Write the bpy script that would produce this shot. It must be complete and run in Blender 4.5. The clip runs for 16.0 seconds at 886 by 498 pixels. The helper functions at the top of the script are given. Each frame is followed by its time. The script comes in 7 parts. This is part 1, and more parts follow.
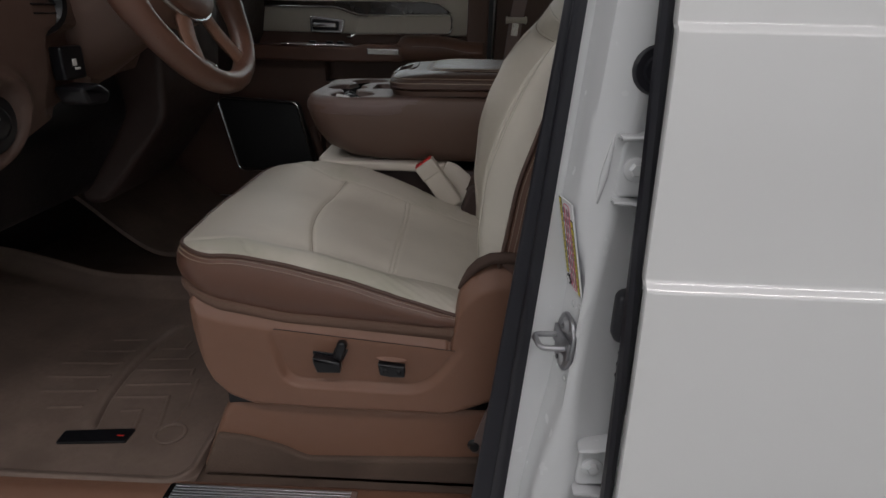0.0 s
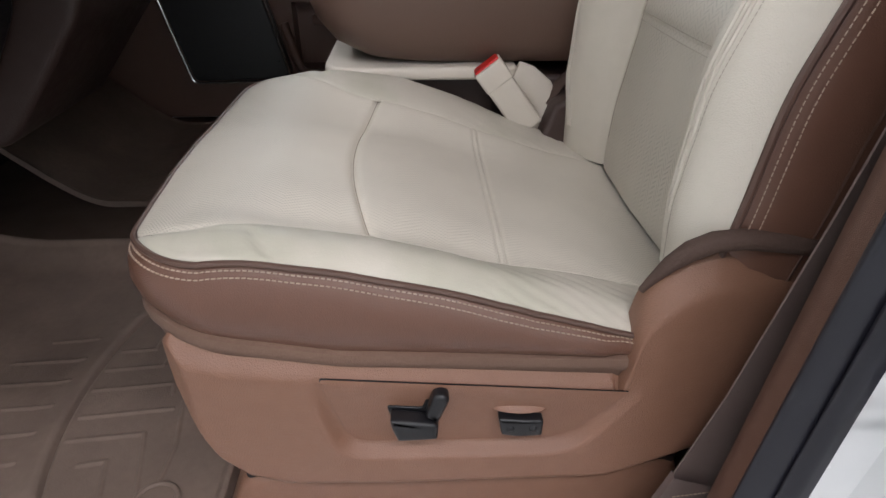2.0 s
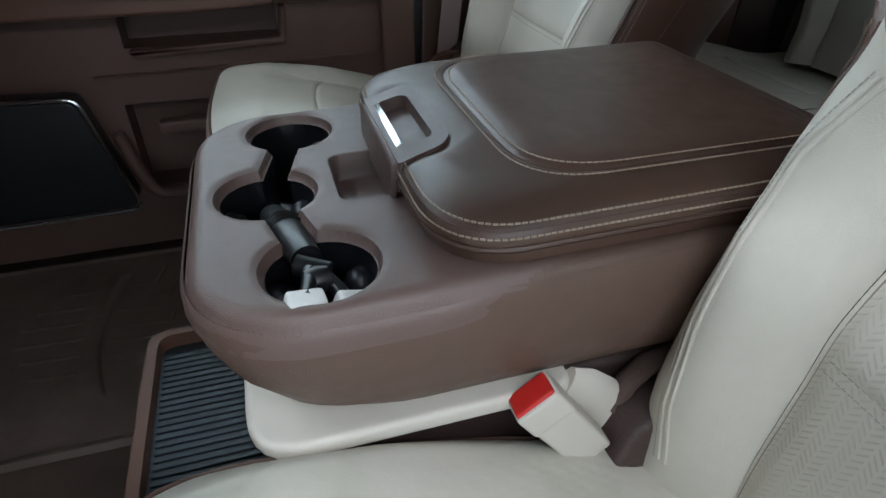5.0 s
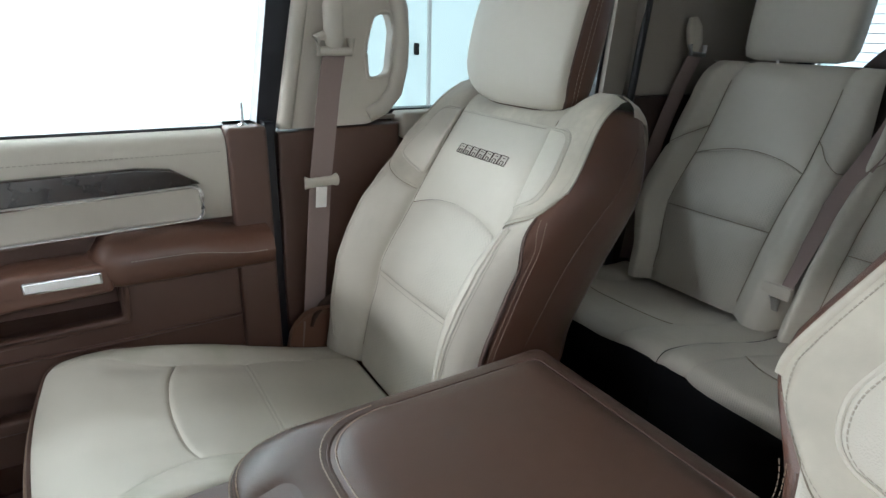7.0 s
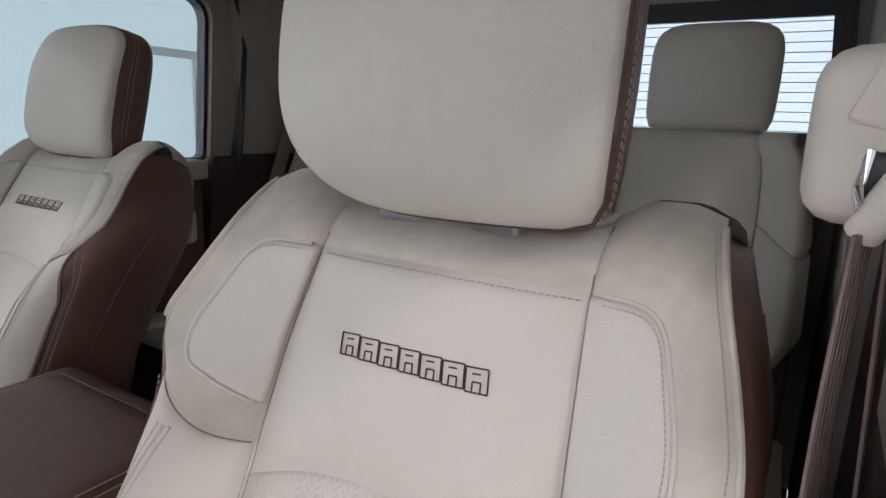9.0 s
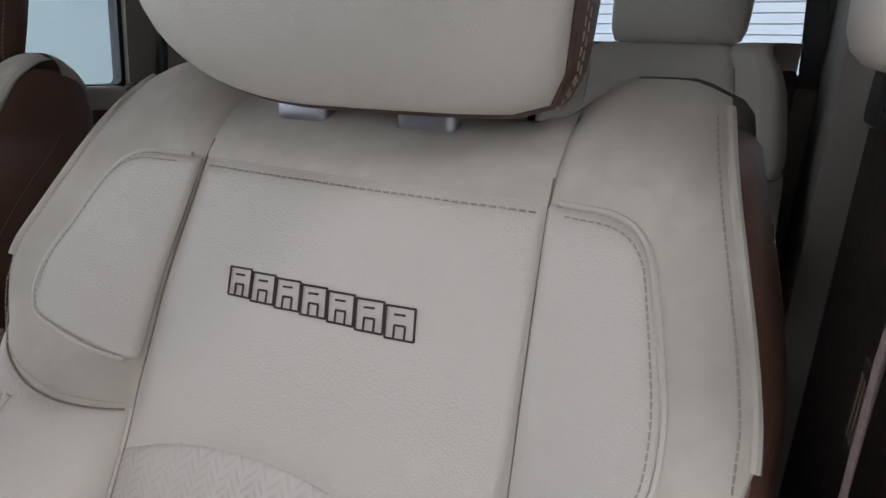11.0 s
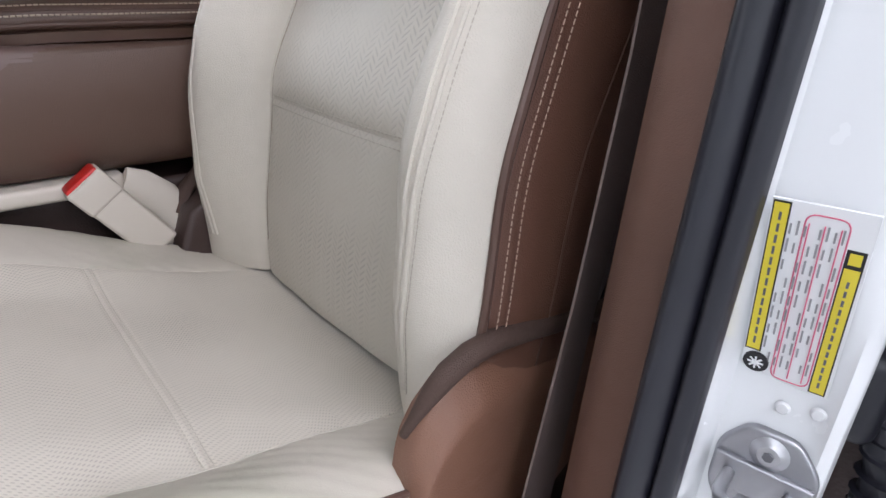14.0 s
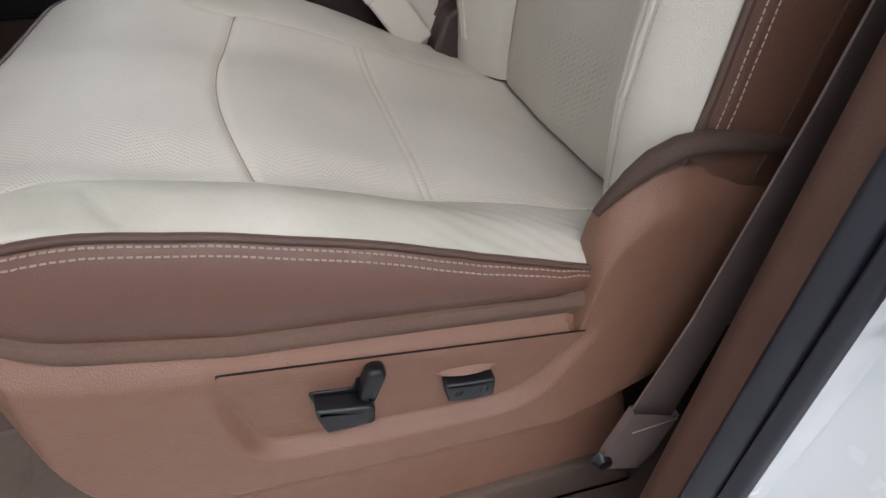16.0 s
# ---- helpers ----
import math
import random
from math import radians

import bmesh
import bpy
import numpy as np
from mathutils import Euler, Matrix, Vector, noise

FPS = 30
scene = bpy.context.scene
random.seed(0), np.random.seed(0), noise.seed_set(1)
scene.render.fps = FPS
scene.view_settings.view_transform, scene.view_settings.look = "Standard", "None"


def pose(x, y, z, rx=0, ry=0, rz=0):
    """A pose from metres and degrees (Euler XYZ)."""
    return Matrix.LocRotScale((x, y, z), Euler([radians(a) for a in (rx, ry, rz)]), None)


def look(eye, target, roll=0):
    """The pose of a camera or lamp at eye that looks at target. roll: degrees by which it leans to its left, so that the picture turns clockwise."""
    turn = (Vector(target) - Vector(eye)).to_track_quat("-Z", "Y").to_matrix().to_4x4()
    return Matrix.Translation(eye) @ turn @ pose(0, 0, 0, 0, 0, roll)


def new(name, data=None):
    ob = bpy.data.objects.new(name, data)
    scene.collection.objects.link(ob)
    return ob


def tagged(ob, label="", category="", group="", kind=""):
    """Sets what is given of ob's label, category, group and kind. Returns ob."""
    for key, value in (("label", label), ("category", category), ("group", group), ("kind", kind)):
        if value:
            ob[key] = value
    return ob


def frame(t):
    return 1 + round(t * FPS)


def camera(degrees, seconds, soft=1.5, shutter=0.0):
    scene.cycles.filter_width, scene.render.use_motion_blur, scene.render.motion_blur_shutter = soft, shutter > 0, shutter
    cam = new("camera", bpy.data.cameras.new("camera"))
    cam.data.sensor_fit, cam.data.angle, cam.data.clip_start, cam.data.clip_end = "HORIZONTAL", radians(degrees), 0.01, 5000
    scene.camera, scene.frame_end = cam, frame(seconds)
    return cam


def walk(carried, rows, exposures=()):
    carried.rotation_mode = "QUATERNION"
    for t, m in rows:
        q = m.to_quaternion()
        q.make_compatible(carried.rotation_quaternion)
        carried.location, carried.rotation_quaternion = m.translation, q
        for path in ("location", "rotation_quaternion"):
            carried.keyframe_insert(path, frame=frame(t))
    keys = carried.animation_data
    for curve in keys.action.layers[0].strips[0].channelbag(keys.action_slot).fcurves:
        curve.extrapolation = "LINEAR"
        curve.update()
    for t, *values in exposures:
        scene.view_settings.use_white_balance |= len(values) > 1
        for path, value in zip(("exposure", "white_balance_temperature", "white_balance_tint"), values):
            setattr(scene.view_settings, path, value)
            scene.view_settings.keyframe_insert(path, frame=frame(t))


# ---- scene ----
cam = camera(73.8, 16.0, soft=1.5)
PATH = [
    (0, (0.482, -1.4783, 0.7392), (0.4569, -0.5518, 0.3638), 1.42),
    (0.5, (0.4072, -1.4093, 0.7271), (0.4014, -0.4876, 0.3392), 1.03),
    (1, (0.3567, -1.2727, 0.6789), (0.3687, -0.3615, 0.2671), 0.82),
    (1.5, (0.3478, -1.1824, 0.6559), (0.3704, -0.3025, 0.1812), 0.47),
    (2, (0.3007, -1.0963, 0.6502), (0.3398, -0.2428, 0.1305), 0.00),
    (2.5, (0.2462, -1.0497, 0.6665), (0.3131, -0.2084, 0.1302), -0.65),
    (3, (0.2204, -0.9776, 0.6642), (0.3178, -0.1393, 0.1277), -0.55),
    (3.2, (0.2275, -0.9224, 0.6878), (0.3195, -0.0871, 0.1456), -1.43),
    (5.3, (0.2232, -0.4913, 0.8414), (0.4994, 0.2844, 0.2738), 0.83),
    (5.5, (0.2201, -0.4514, 0.8523), (0.5155, 0.3227, 0.2924), 0.77),
    (6, (0.2125, -0.3733, 0.8949), (0.5487, 0.409, 0.3706), 1.02),
    (6.5, (0.2426, -0.3567, 0.9605), (0.6317, 0.4391, 0.4966), 1.07),
    (7, (0.2596, -0.3837, 0.9981), (0.7531, 0.4153, 0.6544), 1.45),
    (7.5, (0.2793, -0.456, 1.0183), (0.8635, 0.3058, 0.7386), 1.63),
    (8, (0.3238, -0.5719, 1.0174), (1.02, 0.1053, 0.7793), 0.75),
    (8.5, (0.3305, -0.6615, 1.0018), (1.1217, -0.0876, 0.7905), 2.26),
    (9, (0.3295, -0.7077, 0.968), (1.1696, -0.2081, 0.7568), 2.15),
    (9.2, (0.3349, -0.7074, 0.9499), (1.1826, -0.2218, 0.7365), 2.09),
    (11.3, (0.439, -0.6797, 0.9229), (1.2876, -0.2553, 0.6073), 1.66),
    (11.5, (0.4278, -0.6995, 0.9234), (1.2795, -0.2817, 0.6071), 1.75),
    (12, (0.4344, -0.7401, 0.9112), (1.2891, -0.3277, 0.5959), 1.86),
    (12.5, (0.42, -0.7801, 0.8571), (1.2732, -0.3776, 0.5254), 1.78),
    (13, (0.3532, -0.8136, 0.7703), (1.1839, -0.3853, 0.4147), 0.74),
    (13.5, (0.3309, -0.8643, 0.7155), (1.0596, -0.3328, 0.2837), 0.86),
    (14, (0.2994, -0.943, 0.6408), (0.9019, -0.2609, 0.2266), 1.99),
    (14.5, (0.2855, -0.9965, 0.6131), (0.7409, -0.2557, 0.1193), 1.45),
    (15, (0.2702, -1.0204, 0.595), (0.6265, -0.2634, 0.0473), 1.60),
    (15.5, (0.2605, -1.02, 0.5941), (0.5411, -0.2559, 0.0132), 1.74),
    (16, (0.2748, -1.0057, 0.593), (0.5151, -0.2414, -0.0053), 1.81),
]
walk(cam, [(t, look(eye, target, roll)) for t, eye, target, roll in PATH],
     exposures=[(0.0, -1.9, 6350, 14), (0.5, -1.58, 6330, 14), (1.0, -1.28, 6300, 14), (1.5, -0.98, 6250, 14), (2.0, -0.6, 6200, 14), (3.2, -0.52, 5850, 13), (5.3, -0.15, 5450, 3), (6.0, 0.2, 5580, 4), (6.5, 0.4, 5680, 5), (7.0, 0.35, 5900, 8), (8.0, -0.12, 5950, 14), (9.0, -0.25, 6050, 18), (11.4, -0.72, 5850, 17), (12.2, -0.72, 6000, 19), (13.0, -0.47, 5850, 18), (14.0, -0.28, 5850, 16), (15.0, -0.40, 5900, 14), (16.0, -0.58, 5950, 13)])

# ---------------------------------------------------------------- light
world = bpy.data.worlds.new("world")
scene.world = world
world.use_nodes = True
world.node_tree.nodes["Background"].inputs[0].default_value = (0.9, 0.95, 1.0, 1)
world.node_tree.nodes["Background"].inputs[1].default_value = 0.15

GROUND = -0.78          # workshop floor under the cab floor
CEIL = 3.6              # workshop ceiling


def lamp(name, eye, target, sx, sy, watts, colour):
    data = bpy.data.lights.new(name, "AREA")
    data.shape, data.size, data.size_y, data.energy, data.color = "RECTANGLE", sx, sy, watts, colour
    ob = new(name, data)
    ob.matrix_world = look(eye, target)
    return ob


# ceiling lamps; this row beside the driver door stands for the workshop tubes
lamp("area_lamp", (1.1, -2.85, CEIL - 0.15), (1.1, -2.85, 0), 5.0, 0.20, 215, (1.0, 0.95, 0.92))
# far row added so that light reaches deep into the cab
lamp("area_lamp", (1.7, -5.9, CEIL - 0.15), (1.7, -5.9, 0), 5.0, 0.25, 240, (1.0, 0.96, 0.94))
# fill added on the passenger side, no tube known there
lamp("area_lamp", (-1.4, 2.9, CEIL - 0.15), (-1.4, 2.9, 0), 4.4, 0.25, 30, (0.93, 0.99, 1.0))
# two added ahead of the truck to light cushions and backrests through the windscreen
lamp("area_lamp", (-2.2, -0.3, CEIL - 0.15), (-2.2, -0.3, 0), 0.5, 4.0, 88, (0.98, 1.0, 0.96))
lamp("area_lamp", (-5.4, -0.3, CEIL - 0.15), (-5.4, -0.3, 0), 0.6, 4.0, 340, (1.0, 0.97, 0.94))

# ---------------------------------------------------------------- materials


def nodes_of(name):
    m = bpy.data.materials.new(name)
    m.use_nodes = True
    nt = m.node_tree
    return m, nt, nt.nodes["Principled BSDF"]


def mix_colour(nt, fac, a, b):
    n = nt.nodes.new("ShaderNodeMix")
    n.data_type = "RGBA"
    for sock, value in ((n.inputs[0], fac), (n.inputs[6], a), (n.inputs[7], b)):
        if hasattr(value, "is_linked"):
            nt.links.new(value, sock)
        elif isinstance(value, tuple):
            sock.default_value = (*value, 1)
        else:
            sock.default_value = value
    return n.outputs[2]


def maths(nt, op, a, b=0.0):
    n = nt.nodes.new("ShaderNodeMath")
    n.operation = op
    for sock, value in ((n.inputs[0], a), (n.inputs[1], b)):
        if hasattr(value, "is_linked"):
            nt.links.new(value, sock)
        else:
            sock.default_value = value
    return n.outputs[0]


def noise_tex(nt, coord, scale, detail=3.0):
    n = nt.nodes.new("ShaderNodeTexNoise")
    n.inputs["Scale"].default_value, n.inputs["Detail"].default_value = scale, detail
    nt.links.new(coord, n.inputs["Vector"])
    return n.outputs["Fac"]


def ramp(nt, value, lo, hi, a=0.0, b=1.0):
    n = nt.nodes.new("ShaderNodeMapRange")
    nt.links.new(value, n.inputs[0])
    for k, v in zip((1, 2, 3, 4), (lo, hi, a, b)):
        n.inputs[k].default_value = v
    return n.outputs[0]


def bump(nt, bsdf, height, strength, distance, before=None):
    n = nt.nodes.new("ShaderNodeBump")
    n.inputs["Strength"].default_value, n.inputs["Distance"].default_value = strength, distance
    nt.links.new(height, n.inputs["Height"])
    if before is not None:
        nt.links.new(before, n.inputs["Normal"])
    nt.links.new(n.outputs[0], bsdf.inputs["Normal"])
    return n.outputs[0]


def surface(name, colour, rough=0.5, metal=0.0, var=0.12, broad=3.0, fine=60.0, grain=0.0, grain_scale=500.0,
            grain_kind="voronoi", wrinkle=0.0, stain=None, coat=0.0, sheen=0.0, spec=0.5):
    """One painted, moulded or woven surface: colour with two scales of change, roughness that follows it, and fine relief."""
    m, nt, b = nodes_of(name)
    at = nt.nodes.new("ShaderNodeTexCoord").outputs["Object"]
    big, small = noise_tex(nt, at, broad, 4.0), noise_tex(nt, at, fine, 3.0)
    dark = tuple(c * (1 - var) for c in colour)
    light = tuple(min(1.0, c * (1 + var * 0.6)) for c in colour)
    col = mix_colour(nt, ramp(nt, big, 0.3, 0.7), dark, light)
    col = mix_colour(nt, ramp(nt, small, 0.35, 0.75, 0.0, 0.5), col, tuple(c * (1 - var * 0.7) for c in colour))
    if stain:
        col = mix_colour(nt, ramp(nt, noise_tex(nt, at, 9.0, 5.0), 0.46, 0.66, 0.0, 0.6), col, stain)
    nt.links.new(col, b.inputs["Base Color"])
    nt.links.new(ramp(nt, small, 0.2, 0.8, max(0.02, rough - 0.06), min(1.0, rough + 0.08)), b.inputs["Roughness"])
    b.inputs["Metallic"].default_value = metal
    b.inputs["Coat Weight"].default_value = coat
    b.inputs["Coat Roughness"].default_value = 0.05
    b.inputs["Sheen Weight"].default_value = sheen
    b.inputs["Specular IOR Level"].default_value = spec
    last = None
    if wrinkle:
        last = bump(nt, b, noise_tex(nt, at, 38.0, 4.0), wrinkle, 0.004)
    if grain:
        if grain_kind == "voronoi":
            v = nt.nodes.new("ShaderNodeTexVoronoi")
            v.inputs["Scale"].default_value = grain_scale
            nt.links.new(at, v.inputs["Vector"])
            h = v.outputs["Distance"]
        else:
            h = noise_tex(nt, at, grain_scale, 2.0)
        bump(nt, b, h, grain, 0.0012, last)
    return m


def perforated(name, colour, axes, tone, step=0.0042, slots=False):
    """Leather with rows of punched holes; axes are the two coordinates in which the rows run."""
    m, nt, b = nodes_of(name)
    at = nt.nodes.new("ShaderNodeTexCoord").outputs["Object"]
    sep = nt.nodes.new("ShaderNodeSeparateXYZ")
    nt.links.new(at, sep.inputs[0])
    p, q = (maths(nt, "DIVIDE", sep.outputs["xyz".index(a)], step) for a in axes)
    if slots:
        # short slanted slots whose slant turns from column to column
        p, q = maths(nt, "DIVIDE", p, 2.2), maths(nt, "DIVIDE", q, 1.5)
        turn = maths(nt, "SUBTRACT", maths(nt, "MULTIPLY", maths(nt, "PINGPONG", maths(nt, "FLOOR", p), 1.0), 2.0), 1.0)
        fx = maths(nt, "SUBTRACT", maths(nt, "FRACT", p), 0.5)
        q = maths(nt, "ADD", q, maths(nt, "MULTIPLY", maths(nt, "ADD", maths(nt, "MULTIPLY", fx, 1.3), 0.25), turn))
        fy = maths(nt, "ABSOLUTE", maths(nt, "SUBTRACT", maths(nt, "FRACT", q), 0.5))
        hole = maths(nt, "MULTIPLY", ramp(nt, fy, 0.10, 0.24, 1.0, 0.0), ramp(nt, maths(nt, "ABSOLUTE", fx), 0.32, 0.44, 1.0, 0.0))
    else:
        # bands of holes that turn in a herringbone
        band = maths(nt, "FLOOR", maths(nt, "DIVIDE", p, 6.0))
        turn = maths(nt, "SUBTRACT", maths(nt, "MULTIPLY", maths(nt, "PINGPONG", band, 1.0), 2.0), 1.0)
        q = maths(nt, "ADD", q, maths(nt, "MULTIPLY", maths(nt, "MULTIPLY", p, 0.5), turn))
        dist = None
        for off in (0.0, 0.5):
            fx = maths(nt, "SUBTRACT", maths(nt, "FRACT", maths(nt, "ADD", p, off)), 0.5)
            fy = maths(nt, "SUBTRACT", maths(nt, "FRACT", maths(nt, "ADD", q, off)), 0.5)
            d = maths(nt, "SQRT", maths(nt, "ADD", maths(nt, "MULTIPLY", maths(nt, "MULTIPLY", fx, fx), 0.45), maths(nt, "MULTIPLY", maths(nt, "MULTIPLY", fy, fy), 1.5)))
            dist = d if dist is None else maths(nt, "MINIMUM", dist, d)
        hole = ramp(nt, dist, 0.10, 0.21, 1.0, 0.0)
    patchy = ramp(nt, noise_tex(nt, at, 11.0, 3.0), 0.36, 0.64, 0.1 if slots else 0.35, 1.0)
    hole = maths(nt, "MULTIPLY", hole, patchy)
    big = noise_tex(nt, at, 5.0, 4.0)
    col = mix_colour(nt, ramp(nt, big, 0.3, 0.7), tuple(c * tone for c in colour), tuple(c * (tone + 0.1) for c in colour))
    col = mix_colour(nt, maths(nt, "MULTIPLY", hole, 0.28 if slots else 0.52), col, tuple(c * 0.4 for c in colour))
    nt.links.new(col, b.inputs["Base Color"])
    b.inputs["Roughness"].default_value = 0.5
    last = bump(nt, b, noise_tex(nt, at, 30.0, 4.0), 0.25, 0.003)
    bump(nt, b, maths(nt, "SUBTRACT", 1.0, hole), 0.4, 0.001, last)
    return m


CREAM = (0.60, 0.557, 0.482)
BROWN = (0.128, 0.062, 0.042)
M = {}
M["cream"] = surface("cream_leather", CREAM, 0.48, var=0.07, grain=0.30, grain_scale=780, wrinkle=0.22)
M["cream_side"] = surface("worn_cream_leather", tuple(c * 0.92 for c in CREAM), 0.44, var=0.1, grain=0.12, grain_scale=1100, wrinkle=0.3, stain=(0.40, 0.395, 0.31))
M["suede"] = surface("cream_suede", (0.555, 0.508, 0.425), 0.9, var=0.26, broad=12, fine=70, grain=0.1, grain_kind="noise", grain_scale=900, sheen=0.3)
M["perf_seat"] = perforated("perforated_leather_seat", CREAM, "xy", 0.96)
# lower tone than the cushion: shade on the backrest is put into its colour
M["perf_back"] = perforated("perforated_leather_back", CREAM, "yz", 0.90, slots=True)
M["brown"] = surface("brown_leather", BROWN, 0.33, var=0.12, grain=0.20, grain_scale=850, wrinkle=0.12)
M["brown_plastic"] = surface("brown_grained_plastic", (0.198, 0.099, 0.063), 0.42, var=0.08, grain=0.35, grain_scale=800)
# brown plastic darkened for the B-pillar; its shade is put into the colour
M["pillar_trim"] = surface("shaded_brown_pillar_plastic", (0.122, 0.062, 0.043), 0.58, var=0.08, grain=0.15, grain_scale=1200)
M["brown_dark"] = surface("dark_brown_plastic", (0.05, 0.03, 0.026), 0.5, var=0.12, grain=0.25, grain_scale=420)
M["door_plastic"] = surface("brown_door_plastic", (0.118, 0.064, 0.047), 0.42, var=0.08, grain=0.3, grain_scale=800)
M["dash_plastic"] = surface("dark_tan_dash_plastic", (0.105, 0.062, 0.047), 0.42, var=0.1, grain=0.3, grain_scale=700)
M["console_plastic"] = surface("mauve_brown_plastic", (0.142, 0.093, 0.081), 0.42, var=0.08, grain=0.2, grain_scale=900)
M["console_side"] = surface("brown_console_plastic", (0.118, 0.071, 0.053), 0.45, var=0.1, grain=0.3, grain_scale=800)
M["brown_cloth"] = surface("brown_woven_strip", (0.14, 0.082, 0.058), 0.85, var=0.2, fine=400, grain=0.5, grain_kind="noise", grain_scale=900)
M["hinge_cloth"] = surface("dark_brown_hinge_cloth", (0.070, 0.041, 0.031), 0.75, var=0.15, fine=400, grain=0.5, grain_kind="noise", grain_scale=900)
M["lid_leather"] = surface("dark_brown_lid_leather", (0.100, 0.055, 0.039), 0.35, var=0.14, grain=0.16, grain_scale=1000, wrinkle=0.05, spec=0.6)
M["piping"] = surface("brown_piping", (0.095, 0.053, 0.04), 0.45, var=0.1)
# line laid in the seam grooves; their shade is put into this colour
M["seam"] = surface("shaded_seam", (0.27, 0.225, 0.175), 0.8, var=0.2, fine=300)
M["thread"] = surface("beige_thread", (0.36, 0.275, 0.21), 0.8, var=0.15, fine=300)
M["thread_cream"] = surface("cream_thread", (0.50, 0.46, 0.39), 0.8, var=0.12, fine=300)
M["thread_pale"] = surface("pale_tan_thread", (0.46, 0.36, 0.28), 0.8, var=0.15, fine=300)
M["thread_dark"] = surface("dark_brown_thread", (0.06, 0.035, 0.03), 0.8, var=0.2, fine=400)
M["thread_grey"] = surface("grey_thread", (0.42, 0.38, 0.315), 0.8, var=0.15, fine=300)
M["black"] = surface("black_plastic", (0.010, 0.010, 0.012), 0.32, var=0.2, fine=120, grain=0.05, grain_kind="noise", grain_scale=700, spec=0.4)
M["rubber"] = surface("black_rubber_seal", (0.013, 0.013, 0.019), 0.34, var=0.12, broad=5, fine=30, spec=0.5)
M["carpet"] = surface("brown_carpet", (0.12, 0.08, 0.06), 0.95, var=0.3, broad=10, fine=350, grain=1.0, grain_kind="noise", grain_scale=650)
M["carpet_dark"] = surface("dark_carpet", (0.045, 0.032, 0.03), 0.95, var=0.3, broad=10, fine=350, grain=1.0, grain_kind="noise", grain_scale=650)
M["mat"] = surface("tan_rubber_mat", (0.19, 0.137, 0.110), 0.6, var=0.2, broad=7, fine=90, grain=0.3, grain_kind="noise", grain_scale=400, stain=(0.13, 0.092, 0.073))
M["paint"] = surface("white_body_paint", (0.81, 0.81, 0.805), 0.14, var=0.012, broad=2, fine=30, coat=0.8)
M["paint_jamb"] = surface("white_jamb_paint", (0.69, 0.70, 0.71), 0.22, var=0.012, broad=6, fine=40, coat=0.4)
M["steel"] = surface("zinc_steel", (0.50, 0.50, 0.52), 0.40, metal=1.0, var=0.08, fine=150)
M["steel_dark"] = surface("dull_grey_steel", (0.36, 0.36, 0.38), 0.38, metal=1.0, var=0.1, fine=150)
M["chrome"] = surface("satin_chrome", (0.74, 0.74, 0.76), 0.18, metal=1.0, var=0.06, fine=200)
M["webbing"] = surface("mauve_seat_belt_webbing", (0.30, 0.225, 0.21), 0.75, var=0.1, fine=500, grain=0.4, grain_kind="noise", grain_scale=900)
M["webbing_dark"] = surface("brown_seat_belt_webbing", (0.165, 0.120, 0.108), 0.62, var=0.15, fine=500, grain=0.4, grain_kind="noise", grain_scale=900)
M["beige"] = surface("beige_trim_plastic", (0.59, 0.54, 0.47), 0.5, var=0.06, grain=0.1, grain_scale=1100)
M["beige_dim"] = surface("taupe_trim_cloth", (0.36, 0.32, 0.275), 0.8, var=0.08, fine=200, grain=0.2, grain_kind="noise", grain_scale=700)
M["wood"] = surface("dark_wood_trim", (0.030, 0.021, 0.018), 0.22, var=0.3, broad=18, fine=90, coat=0.5)
M["red"] = surface("red_plastic_button", (0.55, 0.02, 0.015), 0.35, var=0.1)
M["white_plastic"] = surface("white_plastic", (0.75, 0.74, 0.72), 0.4, var=0.05)
M["label_paper"] = surface("white_sticker", (0.78, 0.79, 0.8), 0.35, var=0.03)
M["yellow"] = surface("yellow_sticker_band", (0.72, 0.6, 0.03), 0.35, var=0.05)
M["print_grey"] = surface("pale_grey_print", (0.3, 0.3, 0.31), 0.5, var=0.1)
M["ink"] = surface("grey_ink", (0.12, 0.12, 0.13), 0.5, var=0.1)
M["pink_line"] = surface("pink_ink", (0.7, 0.15, 0.25), 0.5, var=0.1)
M["wall"] = surface("white_workshop_wall", (0.66, 0.68, 0.67), 0.6, var=0.04, broad=1, fine=8, grain=0.1, grain_kind="noise", grain_scale=60)
M["concrete"] = surface("grey_concrete_floor", (0.33, 0.33, 0.32), 0.4, var=0.12, broad=0.8, fine=14, grain=0.2, grain_kind="noise", grain_scale=90)
M["tray"] = surface("ribbed_blue_grey_rubber", (0.035, 0.045, 0.055), 0.5, var=0.15, fine=100)


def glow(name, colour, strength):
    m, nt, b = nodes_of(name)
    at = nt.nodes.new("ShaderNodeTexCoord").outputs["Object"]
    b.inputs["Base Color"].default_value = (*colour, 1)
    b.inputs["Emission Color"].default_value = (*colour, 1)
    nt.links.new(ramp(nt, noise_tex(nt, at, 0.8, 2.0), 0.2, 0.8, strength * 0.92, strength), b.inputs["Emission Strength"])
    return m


# walls outside the windows emit light themselves, in place of being lit
M["bright_wall"] = glow("glowing_white_wall", (0.97, 0.99, 1.0), 3.4)
M["pale_wall"] = glow("glowing_pale_wall", (0.72, 0.87, 0.87), 0.95)
M["rear_glow"] = glow("glowing_rear_backdrop", (0.88, 0.94, 1.0), 1.9)
M["green"] = surface("green_plastic", (0.05, 0.4, 0.12), 0.4)
M["tube"] = glow("lamp_tube", (1.0, 0.97, 0.94), 9.0)
